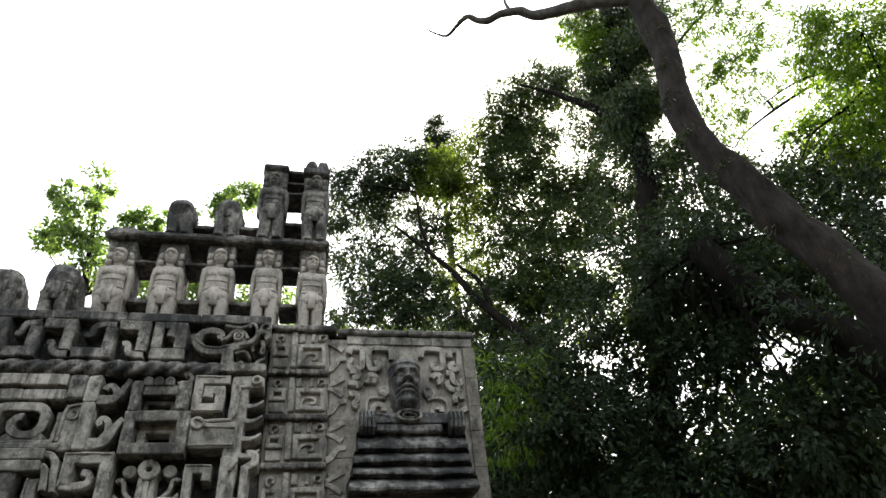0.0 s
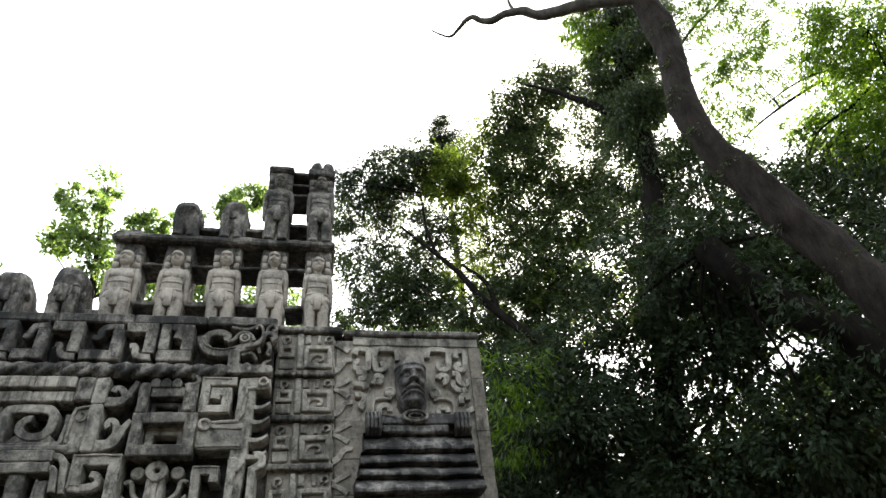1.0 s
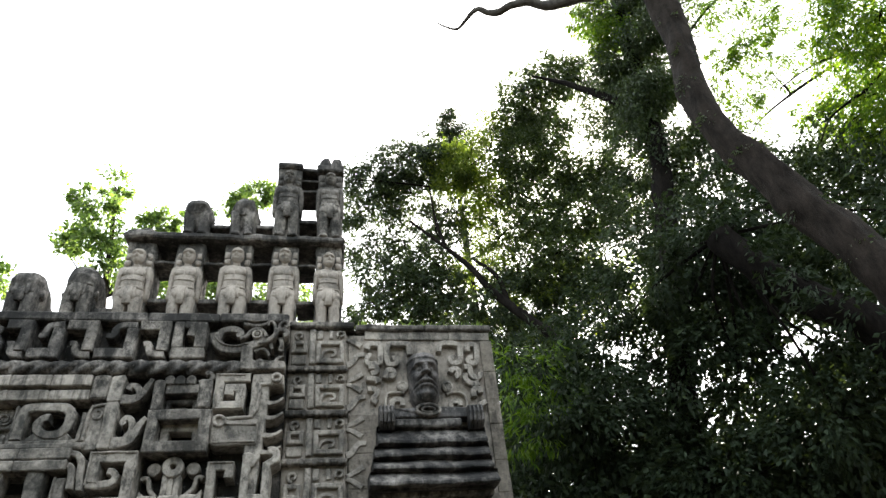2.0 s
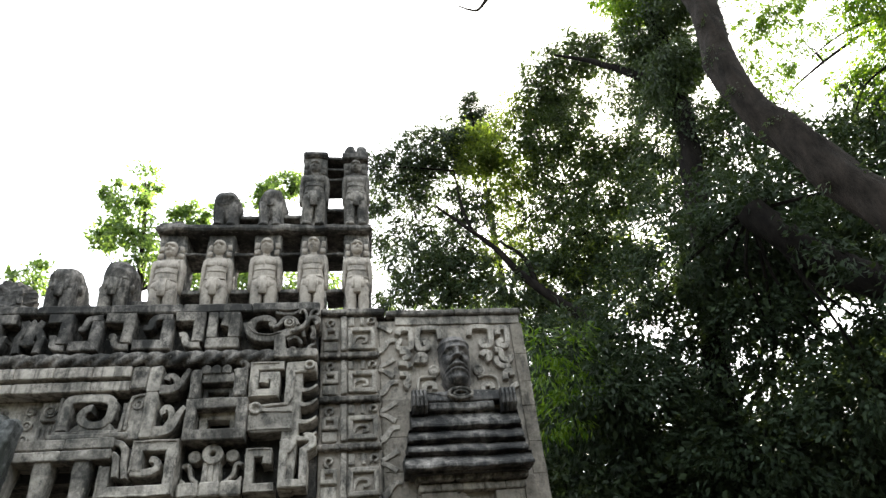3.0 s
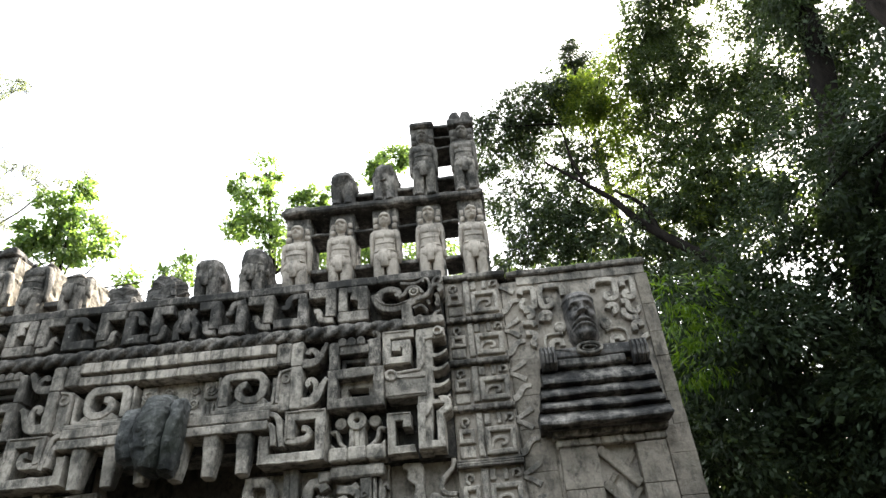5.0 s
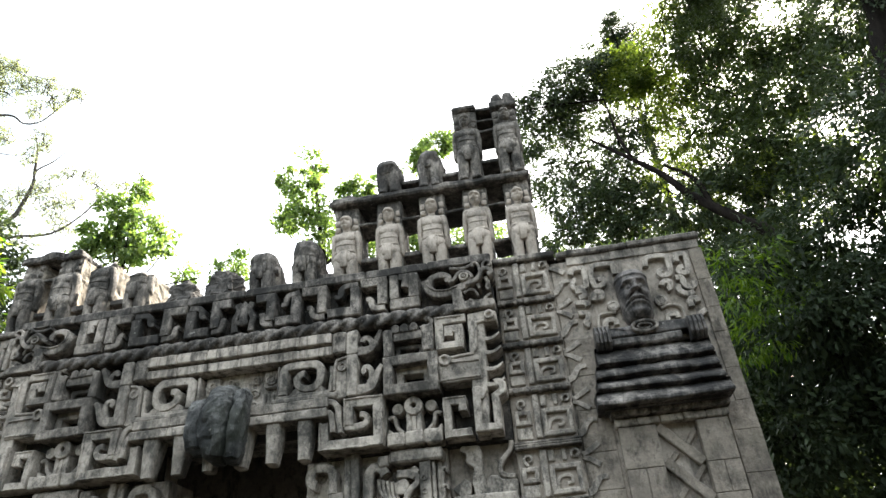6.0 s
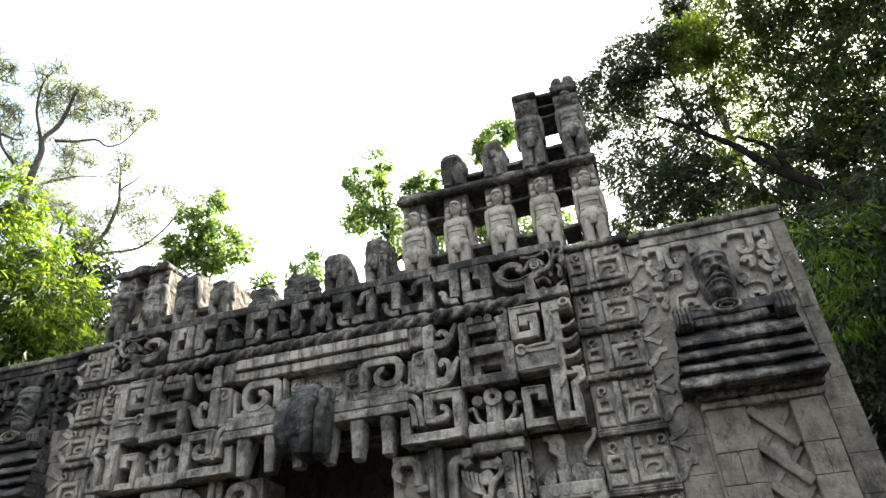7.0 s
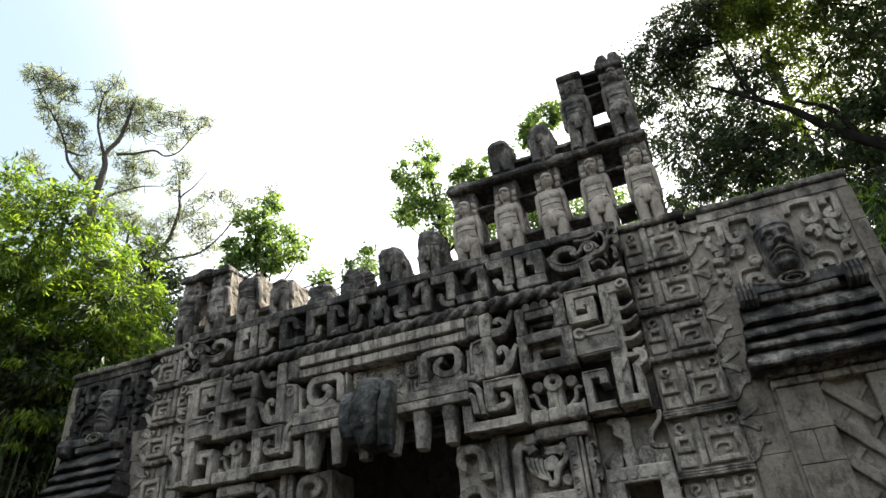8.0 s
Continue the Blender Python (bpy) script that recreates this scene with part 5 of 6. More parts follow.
ublock(bm, 0.97, 7.11, 1.30, 7.19, 7.1, 7.6, 1, 0.03, 0.06)
loft(bm, [(7.17, C + 1.2, 7.25, 0.14, 0.12), (7.24, C + 1.2, 7.25, 0.10, 0.09), (7.27, C + 1.18, 7.25, 0.04, 0.04)], 12)
single("rubble_lump", wear(bm, 0.03, 8), BLACKENED, "broken blackened stones on the end of the comb beam", "rubble")

# low broken figures in the middle
for u, top in ((0.62, 6.50), (0.02, 6.43)):
    comb_pillar(u, 5.66, top - 0.2, BLACKENED, "broken pillar stump on the ledge, blackened", depth=0.55)
    carved_figure(C + u, 5.70, top - 0.17, 7.13, BLACKENED if u < 0.3 else GREY, int(u * 100), BROKEN)
    bm = bmesh.new()
    loft(bm, [(top - 0.52, C + u, 7.42, 0.18, 0.27), (top - 0.24, C + u, 7.31, 0.195, 0.30), (top - 0.12, C + u, 7.28, 0.185, 0.30), (top - 0.02, C + u, 7.27, 0.15, 0.25), (top + 0.05, C + u, 7.27, 0.09, 0.15), (top + 0.07, C + u, 7.27, 0.04, 0.06)], 26, 2.5, 5)
    single("rubble_lump", wear(wear(wear(bm, 0.03, 5), 0.02, 12), 0.01, 28), BLACKENED, "rounded broken lump of blackened masonry on the ledge", "rubble", smooth=True)
comb_slab(0.79, 1.02, 6.02, 0.08)
for u, top, half in ((-0.58, 6.33, 0.20), (-1.17, 6.24, 0.22)):
    bm = bmesh.new()
    loft(bm, [(5.68, C + u, 7.28, half, 0.24), (top - 0.26, C + u, 7.28, half, 0.22), (top - 0.12, C + u, 7.27, half * 0.85, 0.18), (top - 0.03, C + u, 7.28, half * 0.5, 0.1), (top, C + u, 7.28, half * 0.2, 0.04)], 30, 3.4, 6)
    single("rubble_lump", wear(wear(wear(bm, 0.085, 4.5), 0.05, 11), 0.02, 27), BLACKENED, "low stump of broken blackened masonry on the ledge", "rubble")

# the western remains of the comb
for i, (u, top) in enumerate(((-1.82, 6.46), (-2.42, 6.72), (-3.0, 6.93), (-3.585, 6.93))):
    comb_pillar(u, 5.66, top, GREY, "broken comb pillar with a rough sunlit rubble side", rubble=True)
    carved_figure(C + u, 5.70, top, 7.14, GREY, 40 + i, BROKEN if i < 2 else FIGURE)
bm = bmesh.new()
ublock(bm, -3.79, 6.92, -2.84, 7.03, 7.08, 7.70, 1, 0.02, 0.05)
single("comb_beam", wear(wear(bm, 0.05, 4), 0.02, 13), BLACKENED, "broken end of a blackened comb beam", "beam")
for z, th in ((6.66, 0.05), (6.10, 0.06)):
    comb_slab(-3.413, -3.172, z, th)
for a, b in ((-2.828, -2.592), (-2.248, -1.992)):
    comb_slab(a, b, 6.12, 0.08)

# leaf masses (x, y, z, radius) and limb lines of the trees
H_BLOBS = [(7.4, 9.7, 11.8, 0.83), (8.2, 9.4, 12.4, 0.72), (8.8, 10.4, 12.0, 0.90), (7.7, 10.7, 10.9, 0.98), (8.3, 8.9, 11.3, 0.61), (7.8, 10.2, 14.0, 0.70), (9.1, 9.2, 10.8, 0.69), (9.1, 8.3, 10.1, 0.65), (10.5, 8.4, 10.9, 0.71), (9.9, 7.2, 9.5, 0.76), (10.6, 7.2, 9.3, 0.78), (7.9, 10.4, 9.9, 1.08)]
A_BLOBS = [(0.8, 14.6, 15.2, 0.52), (1.4, 14.5, 15.3, 0.59), (2.2, 14.2, 15.6, 0.63), (1.7, 14.8, 14.9, 0.49), (2.8, 13.8, 15.8, 0.52), (3.2, 14.5, 15.7, 0.61), (2.5, 14.6, 15.1, 0.52), (0.9, 15.0, 14.0, 0.41), (1.8, 15.0, 14.0, 0.34), (2.3, 15.3, 13.5, 0.44), (1.5, 15.5, 13.4, 0.37), (0.8, 15.5, 13.3, 0.41), (2.5, 15.3, 12.6, 0.43), (1.8, 16.0, 11.7, 0.53), (1.0, 16.2, 11.5, 0.40), (2.5, 15.1, 11.9, 0.68), (3.2, 15.3, 11.6, 0.61), (3.6, 15.2, 13.3, 0.54), (3.9, 15.0, 14.2, 0.56), (3.1, 15.0, 14.4, 0.31), (3.2, 15.2, 12.6, 0.43)]
A4_BLOBS = [(4.1, 14.0, 15.3, 0.63), (3.7, 14.3, 15.0, 0.52), (4.7, 14.2, 14.8, 0.59), (4.7, 14.8, 14.2, 0.56), (4.9, 15.0, 13.1, 0.48), (4.0, 15.2, 12.3, 0.40), (3.3, 14.2, 16.0, 0.43), (5.0, 13.6, 16.8, 0.48), (4.8, 15.1, 12.1, 0.36), (4.4, 13.8, 16.1, 0.39), (3.9, 14.2, 15.8, 0.39)]
A5_BLOBS = [(5.8, 12.5, 17.4, 0.55), (6.8, 11.9, 17.5, 0.70), (6.6, 13.2, 17.3, 0.82), (5.7, 13.4, 16.8, 0.66), (5.9, 13.7, 15.6, 0.82), (6.6, 13.1, 15.9, 0.64), (6.8, 13.5, 14.6, 0.80), (5.7, 14.1, 14.6, 0.66), (6.3, 14.1, 13.5, 0.78), (5.5, 14.6, 13.4, 0.54), (7.5, 13.4, 14.4, 0.66), (8.0, 12.7, 14.1, 0.58), (7.2, 13.4, 13.0, 0.76), (6.5, 13.8, 12.1, 0.68), (5.6, 14.3, 11.9, 0.58), (8.0, 12.9, 13.0, 0.70), (6.1, 14.5, 11.3, 0.52), (5.1, 14.8, 11.5, 0.42), (7.2, 13.9, 11.4, 0.68), (7.0, 11.5, 17.1, 0.46), (7.5, 11.7, 16.7, 0.36), (8.0, 11.6, 15.1, 0.51), (5.3, 13.9, 15.7, 0.50)]
A3_BLOBS = [(1.4, 14.8, 12.1, 0.63), (2.2, 14.9, 11.3, 0.78), (1.4, 15.9, 11.4, 0.57), (3.4, 15.3, 11.0, 0.96), (4.1, 14.3, 10.8, 0.91), (2.7, 15.2, 10.6, 0.70), (4.6, 14.8, 10.1, 0.77)]
A2_BLOBS = [(5.4, 15.3, 11.1, 1.31), (6.6, 15.1, 11.1, 1.49), (4.4, 17.0, 11.2, 1.05), (8.2, 15.1, 11.9, 1.57), (5.9, 15.1, 9.6, 1.26), (10.0, 13.6, 15.1, 1.32), (2.6, 16.8, 11.3, 0.85)]
B_BLOBS = [(5.8, 8.4, 7.7, 1.04), (7.0, 8.1, 8.2, 1.15), (8.9, 8.6, 9.3, 1.15), (9.1, 7.4, 8.8, 1.20), (8.3, 6.1, 7.2, 1.01), (5.4, 9.9, 7.2, 1.10), (6.3, 9.6, 6.5, 1.09), (6.5, 8.4, 6.1, 0.73), (7.1, 9.9, 5.3, 1.23), (7.1, 7.6, 4.6, 0.94), (8.5, 7.3, 5.6, 0.99), (7.6, 7.6, 5.7, 0.55), (7.0, 8.8, 5.7, 0.63), (7.4, 8.0, 5.1, 0.60), (7.5, 8.4, 7.0, 0.52), (7.9, 7.5, 5.2, 0.60)]
B2_BLOBS = [(4.6, 10.3, 5.8, 1.15), (4.2, 10.9, 6.8, 0.78), (4.3, 12.7, 5.9, 0.86), (5.9, 11.3, 5.4, 1.27), (6.3, 9.4, 4.3, 1.11), (8.1, 9.3, 4.6, 1.21), (9.0, 8.6, 4.8, 1.23), (7.9, 8.3, 7.8, 0.91), (10.0, 8.6, 8.0, 1.15), (6.8, 9.1, 7.4, 1.00), (3.7, 11.6, 4.2, 1.30), (5.5, 11.3, 3.9, 1.33), (6.9, 10.2, 3.4, 1.30), (8.5, 9.5, 3.4, 1.35), (4.0, 12.4, 7.2, 0.57), (4.1, 12.6, 6.1, 0.61), (4.0, 12.5, 5.1, 0.59), (4.1, 12.8, 8.2, 0.47)]
C_BLOBS = [(8.9, 4.9, 10.5, 0.88), (9.0, 5.3, 9.7, 0.81), (9.6, 6.5, 10.5, 0.77), (9.3, 6.1, 9.2, 0.71), (8.6, 5.4, 11.1, 0.61), (9.7, 4.9, 10.6, 0.86), (9.1, 6.1, 11.1, 0.38), (8.9, 5.2, 8.8, 0.66), (9.1, 7.0, 10.4, 0.38)]
C2_BLOBS = [(9.0, 7.3, 14.7, 0.76), (9.1, 7.4, 13.3, 0.72), (9.0, 8.3, 13.4, 0.67), (9.8, 7.1, 14.0, 0.68), (8.5, 7.9, 11.5, 0.53), (9.2, 7.6, 12.0, 0.55), (9.0, 7.9, 15.5, 0.72), (8.2, 8.3, 11.9, 0.41), (9.8, 7.3, 12.7, 0.43)]
I_BLOBS = [(6.9, 9.5, 17.2, 0.60), (7.2, 9.4, 16.1, 0.74), (7.6, 9.6, 15.2, 0.95), (7.8, 9.2, 17.2, 1.03), (7.4, 9.2, 13.4, 0.72), (7.2, 9.6, 12.8, 0.57), (7.1, 9.6, 14.5, 0.54), (8.0, 8.6, 15.2, 0.79), (8.0, 9.1, 13.8, 0.60), (8.2, 8.4, 16.4, 0.66)]
P_BLOBS = [(6.6, 24.4, 29.9, 0.46), (6.7, 24.9, 29.5, 0.66), (6.9, 25.5, 28.9, 0.86), (7.5, 25.9, 28.4, 0.93), (6.8, 26.1, 28.3, 0.86), (7.7, 24.9, 29.3, 0.46)]
D_BLOBS = [(-11.5, 7.2, 9.2, 0.95), (-11.3, 8.0, 8.5, 1.08), (-12.5, 8.2, 7.7, 1.27), (-11.5, 8.8, 9.5, 0.86), (-10.5, 8.6, 7.9, 0.84), (-10.6, 9.4, 8.3, 0.48), (-11.6, 8.4, 6.5, 1.12), (-10.6, 8.7, 7.1, 0.64), (-13.0, 7.2, 10.8, 0.76), (-11.2, 7.7, 10.0, 0.56), (-12.3, 6.9, 8.3, 1.23), (-11.6, 8.5, 7.4, 0.95), (-10.5, 9.6, 7.6, 0.54), (-11.4, 9.0, 6.6, 0.67)]
D2_BLOBS = [(-13.3, 9.0, 6.0, 1.31), (-13.1, 9.6, 5.1, 1.45), (-14.4, 8.9, 7.2, 1.40), (-13.1, 10.3, 6.3, 1.36), (-12.1, 10.6, 8.1, 0.91), (-12.0, 11.3, 8.9, 0.63), (-13.7, 9.2, 4.8, 1.32), (-12.3, 10.5, 7.0, 0.89), (-11.4, 10.8, 9.4, 0.46), (-11.5, 10.4, 9.8, 0.43), (-11.5, 11.3, 8.6, 0.37), (-11.5, 10.1, 10.1, 0.43), (-11.6, 9.9, 9.2, 0.44)]
E_BLOBS = [(-20.0, 10.7, 21.3, 0.42), (-19.9, 11.1, 21.2, 0.49), (-19.6, 11.5, 21.2, 0.49), (-19.6, 11.9, 21.0, 0.42), (-20.2, 11.5, 20.6, 0.35), (-20.2, 12.0, 20.3, 0.49), (-20.0, 12.6, 20.2, 0.42), (-20.3, 12.7, 19.8, 0.49), (-19.8, 12.9, 20.1, 0.35), (-20.0, 13.3, 19.7, 0.42), (-21.3, 12.4, 18.8, 0.35), (-21.3, 12.8, 18.5, 0.35), (-20.2, 13.8, 18.9, 0.45), (-20.2, 14.2, 18.7, 0.42), (-19.7, 11.1, 21.4, 0.34), (-19.4, 11.8, 21.3, 0.28)]
E2_BLOBS = [(-18.9, 12.8, 21.8, 0.43), (-18.4, 13.0, 22.1, 0.34), (-19.3, 13.2, 21.2, 0.50), (-18.9, 13.5, 21.4, 0.57), (-18.4, 13.8, 21.7, 0.51), (-18.2, 14.3, 21.5, 0.57), (-18.7, 14.2, 21.1, 0.57), (-19.3, 13.9, 20.8, 0.50), (-17.8, 14.4, 21.8, 0.43), (-17.7, 15.0, 21.4, 0.50), (-17.2, 15.2, 21.7, 0.50), (-17.2, 15.8, 21.3, 0.43), (-17.8, 15.7, 20.8, 0.40), (-16.7, 16.0, 21.6, 0.36), (-16.4, 16.1, 21.7, 0.28), (-18.4, 14.8, 21.0, 0.43), (-19.4, 15.0, 19.8, 0.50), (-19.1, 15.4, 19.9, 0.50), (-18.8, 15.8, 19.7, 0.36), (-19.5, 15.5, 19.3, 0.50), (-19.9, 15.4, 18.9, 0.43), (-19.8, 14.2, 20.0, 0.31)]
E3_BLOBS = [(-17.3, 15.9, 19.5, 0.30), (-17.3, 16.2, 19.3, 0.28), (-17.8, 16.1, 18.8, 0.34), (-17.6, 17.1, 18.1, 0.34), (-17.6, 17.4, 17.7, 0.41), (-18.1, 16.9, 17.7, 0.34), (-18.6, 16.8, 17.3, 0.48), (-19.2, 16.4, 17.0, 0.48), (-19.0, 17.0, 16.6, 0.48), (-19.4, 16.7, 16.3, 0.41), (-19.3, 15.7, 17.5, 0.41), (-19.7, 15.2, 17.6, 0.48), (-20.0, 14.8, 17.5, 0.48), (-19.6, 15.8, 17.1, 0.41), (-16.9, 17.3, 18.6, 0.30), (-16.4, 17.6, 18.8, 0.28), (-16.2, 18.0, 18.5, 0.34), (-16.1, 18.4, 18.2, 0.28), (-17.1, 17.9, 17.8, 0.34), (-17.6, 17.8, 17.3, 0.41), (-17.4, 18.4, 16.9, 0.41), (-15.4, 18.5, 18.7, 0.25), (-14.7, 18.7, 19.1, 0.25), (-18.5, 17.8, 16.2, 0.41)]
F_BLOBS = [(-10.6, 12.8, 12.5, 0.56), (-10.9, 12.7, 11.7, 0.55), (-10.4, 13.9, 12.4, 0.60), (-10.6, 13.4, 13.5, 0.36), (-9.6, 13.6, 11.5, 0.27), (-9.3, 14.2, 11.0, 0.27), (-11.2, 12.8, 11.3, 0.34), (-10.4, 13.1, 11.4, 0.59), (-8.3, 15.1, 11.6, 0.43), (-8.4, 14.4, 11.1, 0.27)]
G_BLOBS = [(-6.5, 15.3, 14.3, 0.58), (-6.3, 15.6, 13.4, 0.64), (-7.2, 15.8, 13.4, 0.40), (-6.3, 15.9, 15.8, 0.35), (-5.8, 15.6, 12.5, 0.52), (-4.8, 16.3, 14.7, 0.52), (-2.2, 16.8, 16.5, 0.47), (-2.8, 16.4, 15.7, 0.46), (-5.3, 16.4, 14.4, 0.37), (-3.8, 16.2, 14.8, 0.37), (-1.7, 16.8, 16.4, 0.39)]
G2_BLOBS = [(-3.2, 15.3, 11.7, 0.49), (-1.8, 15.7, 11.8, 0.49), (-0.7, 16.3, 12.2, 0.42), (-4.3, 15.5, 11.7, 0.41), (-2.7, 15.4, 11.9, 0.41), (-0.5, 15.9, 11.2, 0.32)]
T1 = [(5.62, 5.97, 13.63), (5.67, 5.78, 12.14), (5.66, 5.66, 10.75), (5.52, 5.65, 9.81), (5.40, 5.63, 9.01), (5.37, 5.52, 8.09), (5.44, 5.31, 7.23), (5.59, 5.00, 6.16), (5.69, 4.73, 5.27), (5.75, 4.50, 4.50), (5.84, 4.22, 3.60)]
T1b = [(5.62, 5.74, 12.07), (5.02, 6.00, 12.29), (4.57, 6.26, 12.40), (4.26, 6.45, 12.47), (3.98, 6.61, 12.54), (3.72, 6.64, 12.67), (3.53, 6.73, 12.73), (3.39, 6.83, 12.78), (3.20, 6.99, 12.79), (3.00, 7.07, 12.85), (2.83, 7.07, 12.95), (2.72, 7.17, 12.97), (2.61, 7.35, 12.94), (2.47, 7.53, 12.90), (2.24, 7.56, 12.99), (2.08, 7.55, 13.08)]
T1c = [(3.64, 6.83, 12.91), (3.58, 6.84, 13.12), (3.55, 6.83, 13.33), (3.50, 6.66, 13.65)]
T2 = [(6.13, 7.26, 7.53), (6.43, 6.99, 6.66), (6.73, 6.71, 6.04), (7.00, 6.42, 5.54), (7.23, 6.16, 4.97), (7.50, 5.83, 4.14)]
T3 = [(7.88, 9.05, 19.05), (7.64, 9.26, 16.00), (7.52, 9.35, 13.38), (7.36, 9.48, 11.58), (7.07, 9.70, 9.76), (6.79, 9.89, 7.90), (6.41, 10.15, 5.68)]
T3b = [(7.55, 9.33, 13.06), (6.94, 9.79, 13.91), (6.14, 10.31, 15.07), (5.42, 10.71, 15.80)]
T4 = [(6.00, 13.10, 7.28), (5.85, 13.17, 8.16), (5.56, 13.30, 9.09), (4.89, 13.56, 9.94), (4.35, 13.75, 10.67), (3.79, 13.90, 11.66), (3.10, 14.08, 12.52), (2.35, 14.22, 13.38)]
T4b = [(4.66, 13.64, 10.28), (4.48, 13.70, 11.19), (3.95, 13.87, 11.83)]
T4c = [(3.25, 14.04, 12.40), (3.07, 14.09, 13.33), (2.98, 14.11, 14.65)]
Cb = [(9.79, 5.02, 10.02), (9.38, 5.75, 10.68), (9.02, 6.30, 11.07), (8.54, 6.93, 11.01)]
Cb2 = [(9.73, 5.12, 10.15), (9.45, 5.62, 10.13), (9.21, 6.02, 9.96), (8.84, 6.55, 9.83), (8.62, 6.83, 9.44)]
Cb3 = [(10.34, 6.10, 11.47), (9.90, 6.78, 11.65), (9.40, 7.46, 11.58), (8.97, 7.97, 11.38), (8.75, 8.21, 11.14)]
Cb4 = [(8.56, 8.41, 14.77), (9.06, 7.87, 15.27), (9.74, 7.01, 15.53)]
Etr = [(-20.73, 15.52, 14.74), (-20.20, 14.62, 16.89), (-20.02, 14.40, 17.72), (-19.52, 14.16, 18.90), (-19.42, 13.99, 19.51), (-18.93, 14.11, 20.29), (-18.25, 13.80, 21.49), (-18.11, 13.80, 21.94)]
Eb1 = [(-20.15, 14.03, 18.20), (-20.32, 13.21, 18.80), (-20.21, 12.78, 19.39), (-20.13, 12.20, 20.00), (-20.14, 11.53, 20.54), (-20.07, 10.76, 21.18)]
Eb2 = [(-19.44, 13.96, 19.42), (-19.33, 13.31, 20.39), (-18.95, 12.93, 21.39), (-18.47, 12.99, 22.15)]
Eb3 = [(-19.25, 14.33, 19.66), (-18.77, 14.84, 19.89), (-18.27, 15.27, 20.17), (-18.10, 15.70, 20.12), (-17.68, 16.00, 20.40), (-17.02, 16.04, 21.10), (-16.36, 16.10, 21.73)]
Eb4 = [(-19.89, 14.62, 17.82), (-19.51, 15.00, 18.23), (-18.90, 15.57, 18.70), (-18.41, 16.19, 18.95)]
Eb5 = [(-20.26, 14.67, 16.94), (-20.94, 13.85, 16.97), (-21.48, 13.07, 17.10), (-21.79, 12.64, 17.22)]
Eb6 = [(-20.32, 12.91, 19.23), (-20.06, 13.33, 19.20), (-19.85, 13.55, 19.28)]
Eb7 = [(-19.26, 17.06, 15.05), (-18.38, 16.95, 16.76), (-17.91, 16.77, 17.86), (-17.80, 16.65, 18.45), (-17.40, 16.86, 19.00), (-16.89, 16.98, 19.72)]
Eb8 = [(-17.90, 16.71, 18.29), (-17.72, 16.30, 19.22), (-17.73, 15.88, 19.91)]
Eb9 = [(-19.06, 16.93, 15.50), (-18.54, 17.29, 15.96), (-17.66, 18.00, 16.39), (-16.75, 18.27, 17.28), (-16.18, 18.28, 18.04), (-15.71, 18.27, 18.67)]
Eb10 = [(-19.74, 16.11, 16.14), (-19.46, 15.88, 16.95), (-19.03, 15.95, 17.59)]

# ---- trees ----


def leaves(name, blobs, per, length, width, mat, parent, seed, droop=0.3, clump=0.34, spread=1.0, each=45):
    """A crown: clumps of single leaves in rounded masses (x, y, z, radius); per: leaves for a mass of 1 m radius."""
    rng = np.random.default_rng(seed)
    pos, along = [], []
    for x, y, z, r in blobs:
        k = max(4, int(per * r * r / each))
        d = rng.normal(size=(k, 3))
        d /= np.linalg.norm(d, axis=1)[:, None]
        cen = np.array((x, y, z)) + d * (r * spread * rng.random((k, 1)) ** 0.45) * (1, 1, 0.9)
        size = clump * rng.uniform(0.5, 1.3, (k, 1, 1))
        p = cen[:, None, :] + rng.normal(size=(k, each, 3)) * size * (0.5, 0.5, 0.38)
        out = p - cen[:, None, :] + 0.35 * d[:, None, :]
        pos.append(p.reshape(-1, 3))
        along.append(out.reshape(-1, 3))
    pos, along = np.concatenate(pos), np.concatenate(along)
    n = len(pos)
    along = along / (np.linalg.norm(along, axis=1)[:, None] + 1e-6) + rng.normal(size=(n, 3)) * 0.5
    along[:, 2] -= droop * 2
    along /= np.linalg.norm(along, axis=1)[:, None]
    side = np.cross(along, rng.normal(size=(n, 3)))
    side /= np.linalg.norm(side, axis=1)[:, None]
    nrm = np.cross(side, along)
    ln = length * rng.uniform(0.6, 1.3, (n, 1))
    wd = width * rng.uniform(0.7, 1.25, (n, 1))
    mid = pos + along * ln * 0.45
    verts = np.stack([pos, mid + side * wd / 2 + nrm * wd * 0.18, pos + along * ln - nrm * ln * 0.1, mid - side * wd / 2 + nrm * wd * 0.18], axis=1).reshape(-1, 3)
    base = np.arange(n)[:, None] * 4
    loops = np.concatenate([base + (0, 1, 2), base + (0, 2, 3)], axis=1).reshape(-1)
    verts -= np.array(PLACE[parent])
    me = bpy.data.meshes.new(name)
    me.vertices.add(n * 4)
    me.vertices.foreach_set("co", verts.astype(np.float32).ravel())
    me.loops.add(n * 6)
    me.loops.foreach_set("vertex_index", loops.astype(np.int32))
    me.polygons.add(n * 2)
    me.polygons.foreach_set("loop_start", np.arange(0, n * 6, 3, dtype=np.int32))
    me.update(calc_edges=True)
    me.materials.append(mat)
    ob = new(name, me)
    ob.parent = parent
    PLACE[ob] = PLACE[parent]
    return tagged(ob, kind="stuff")


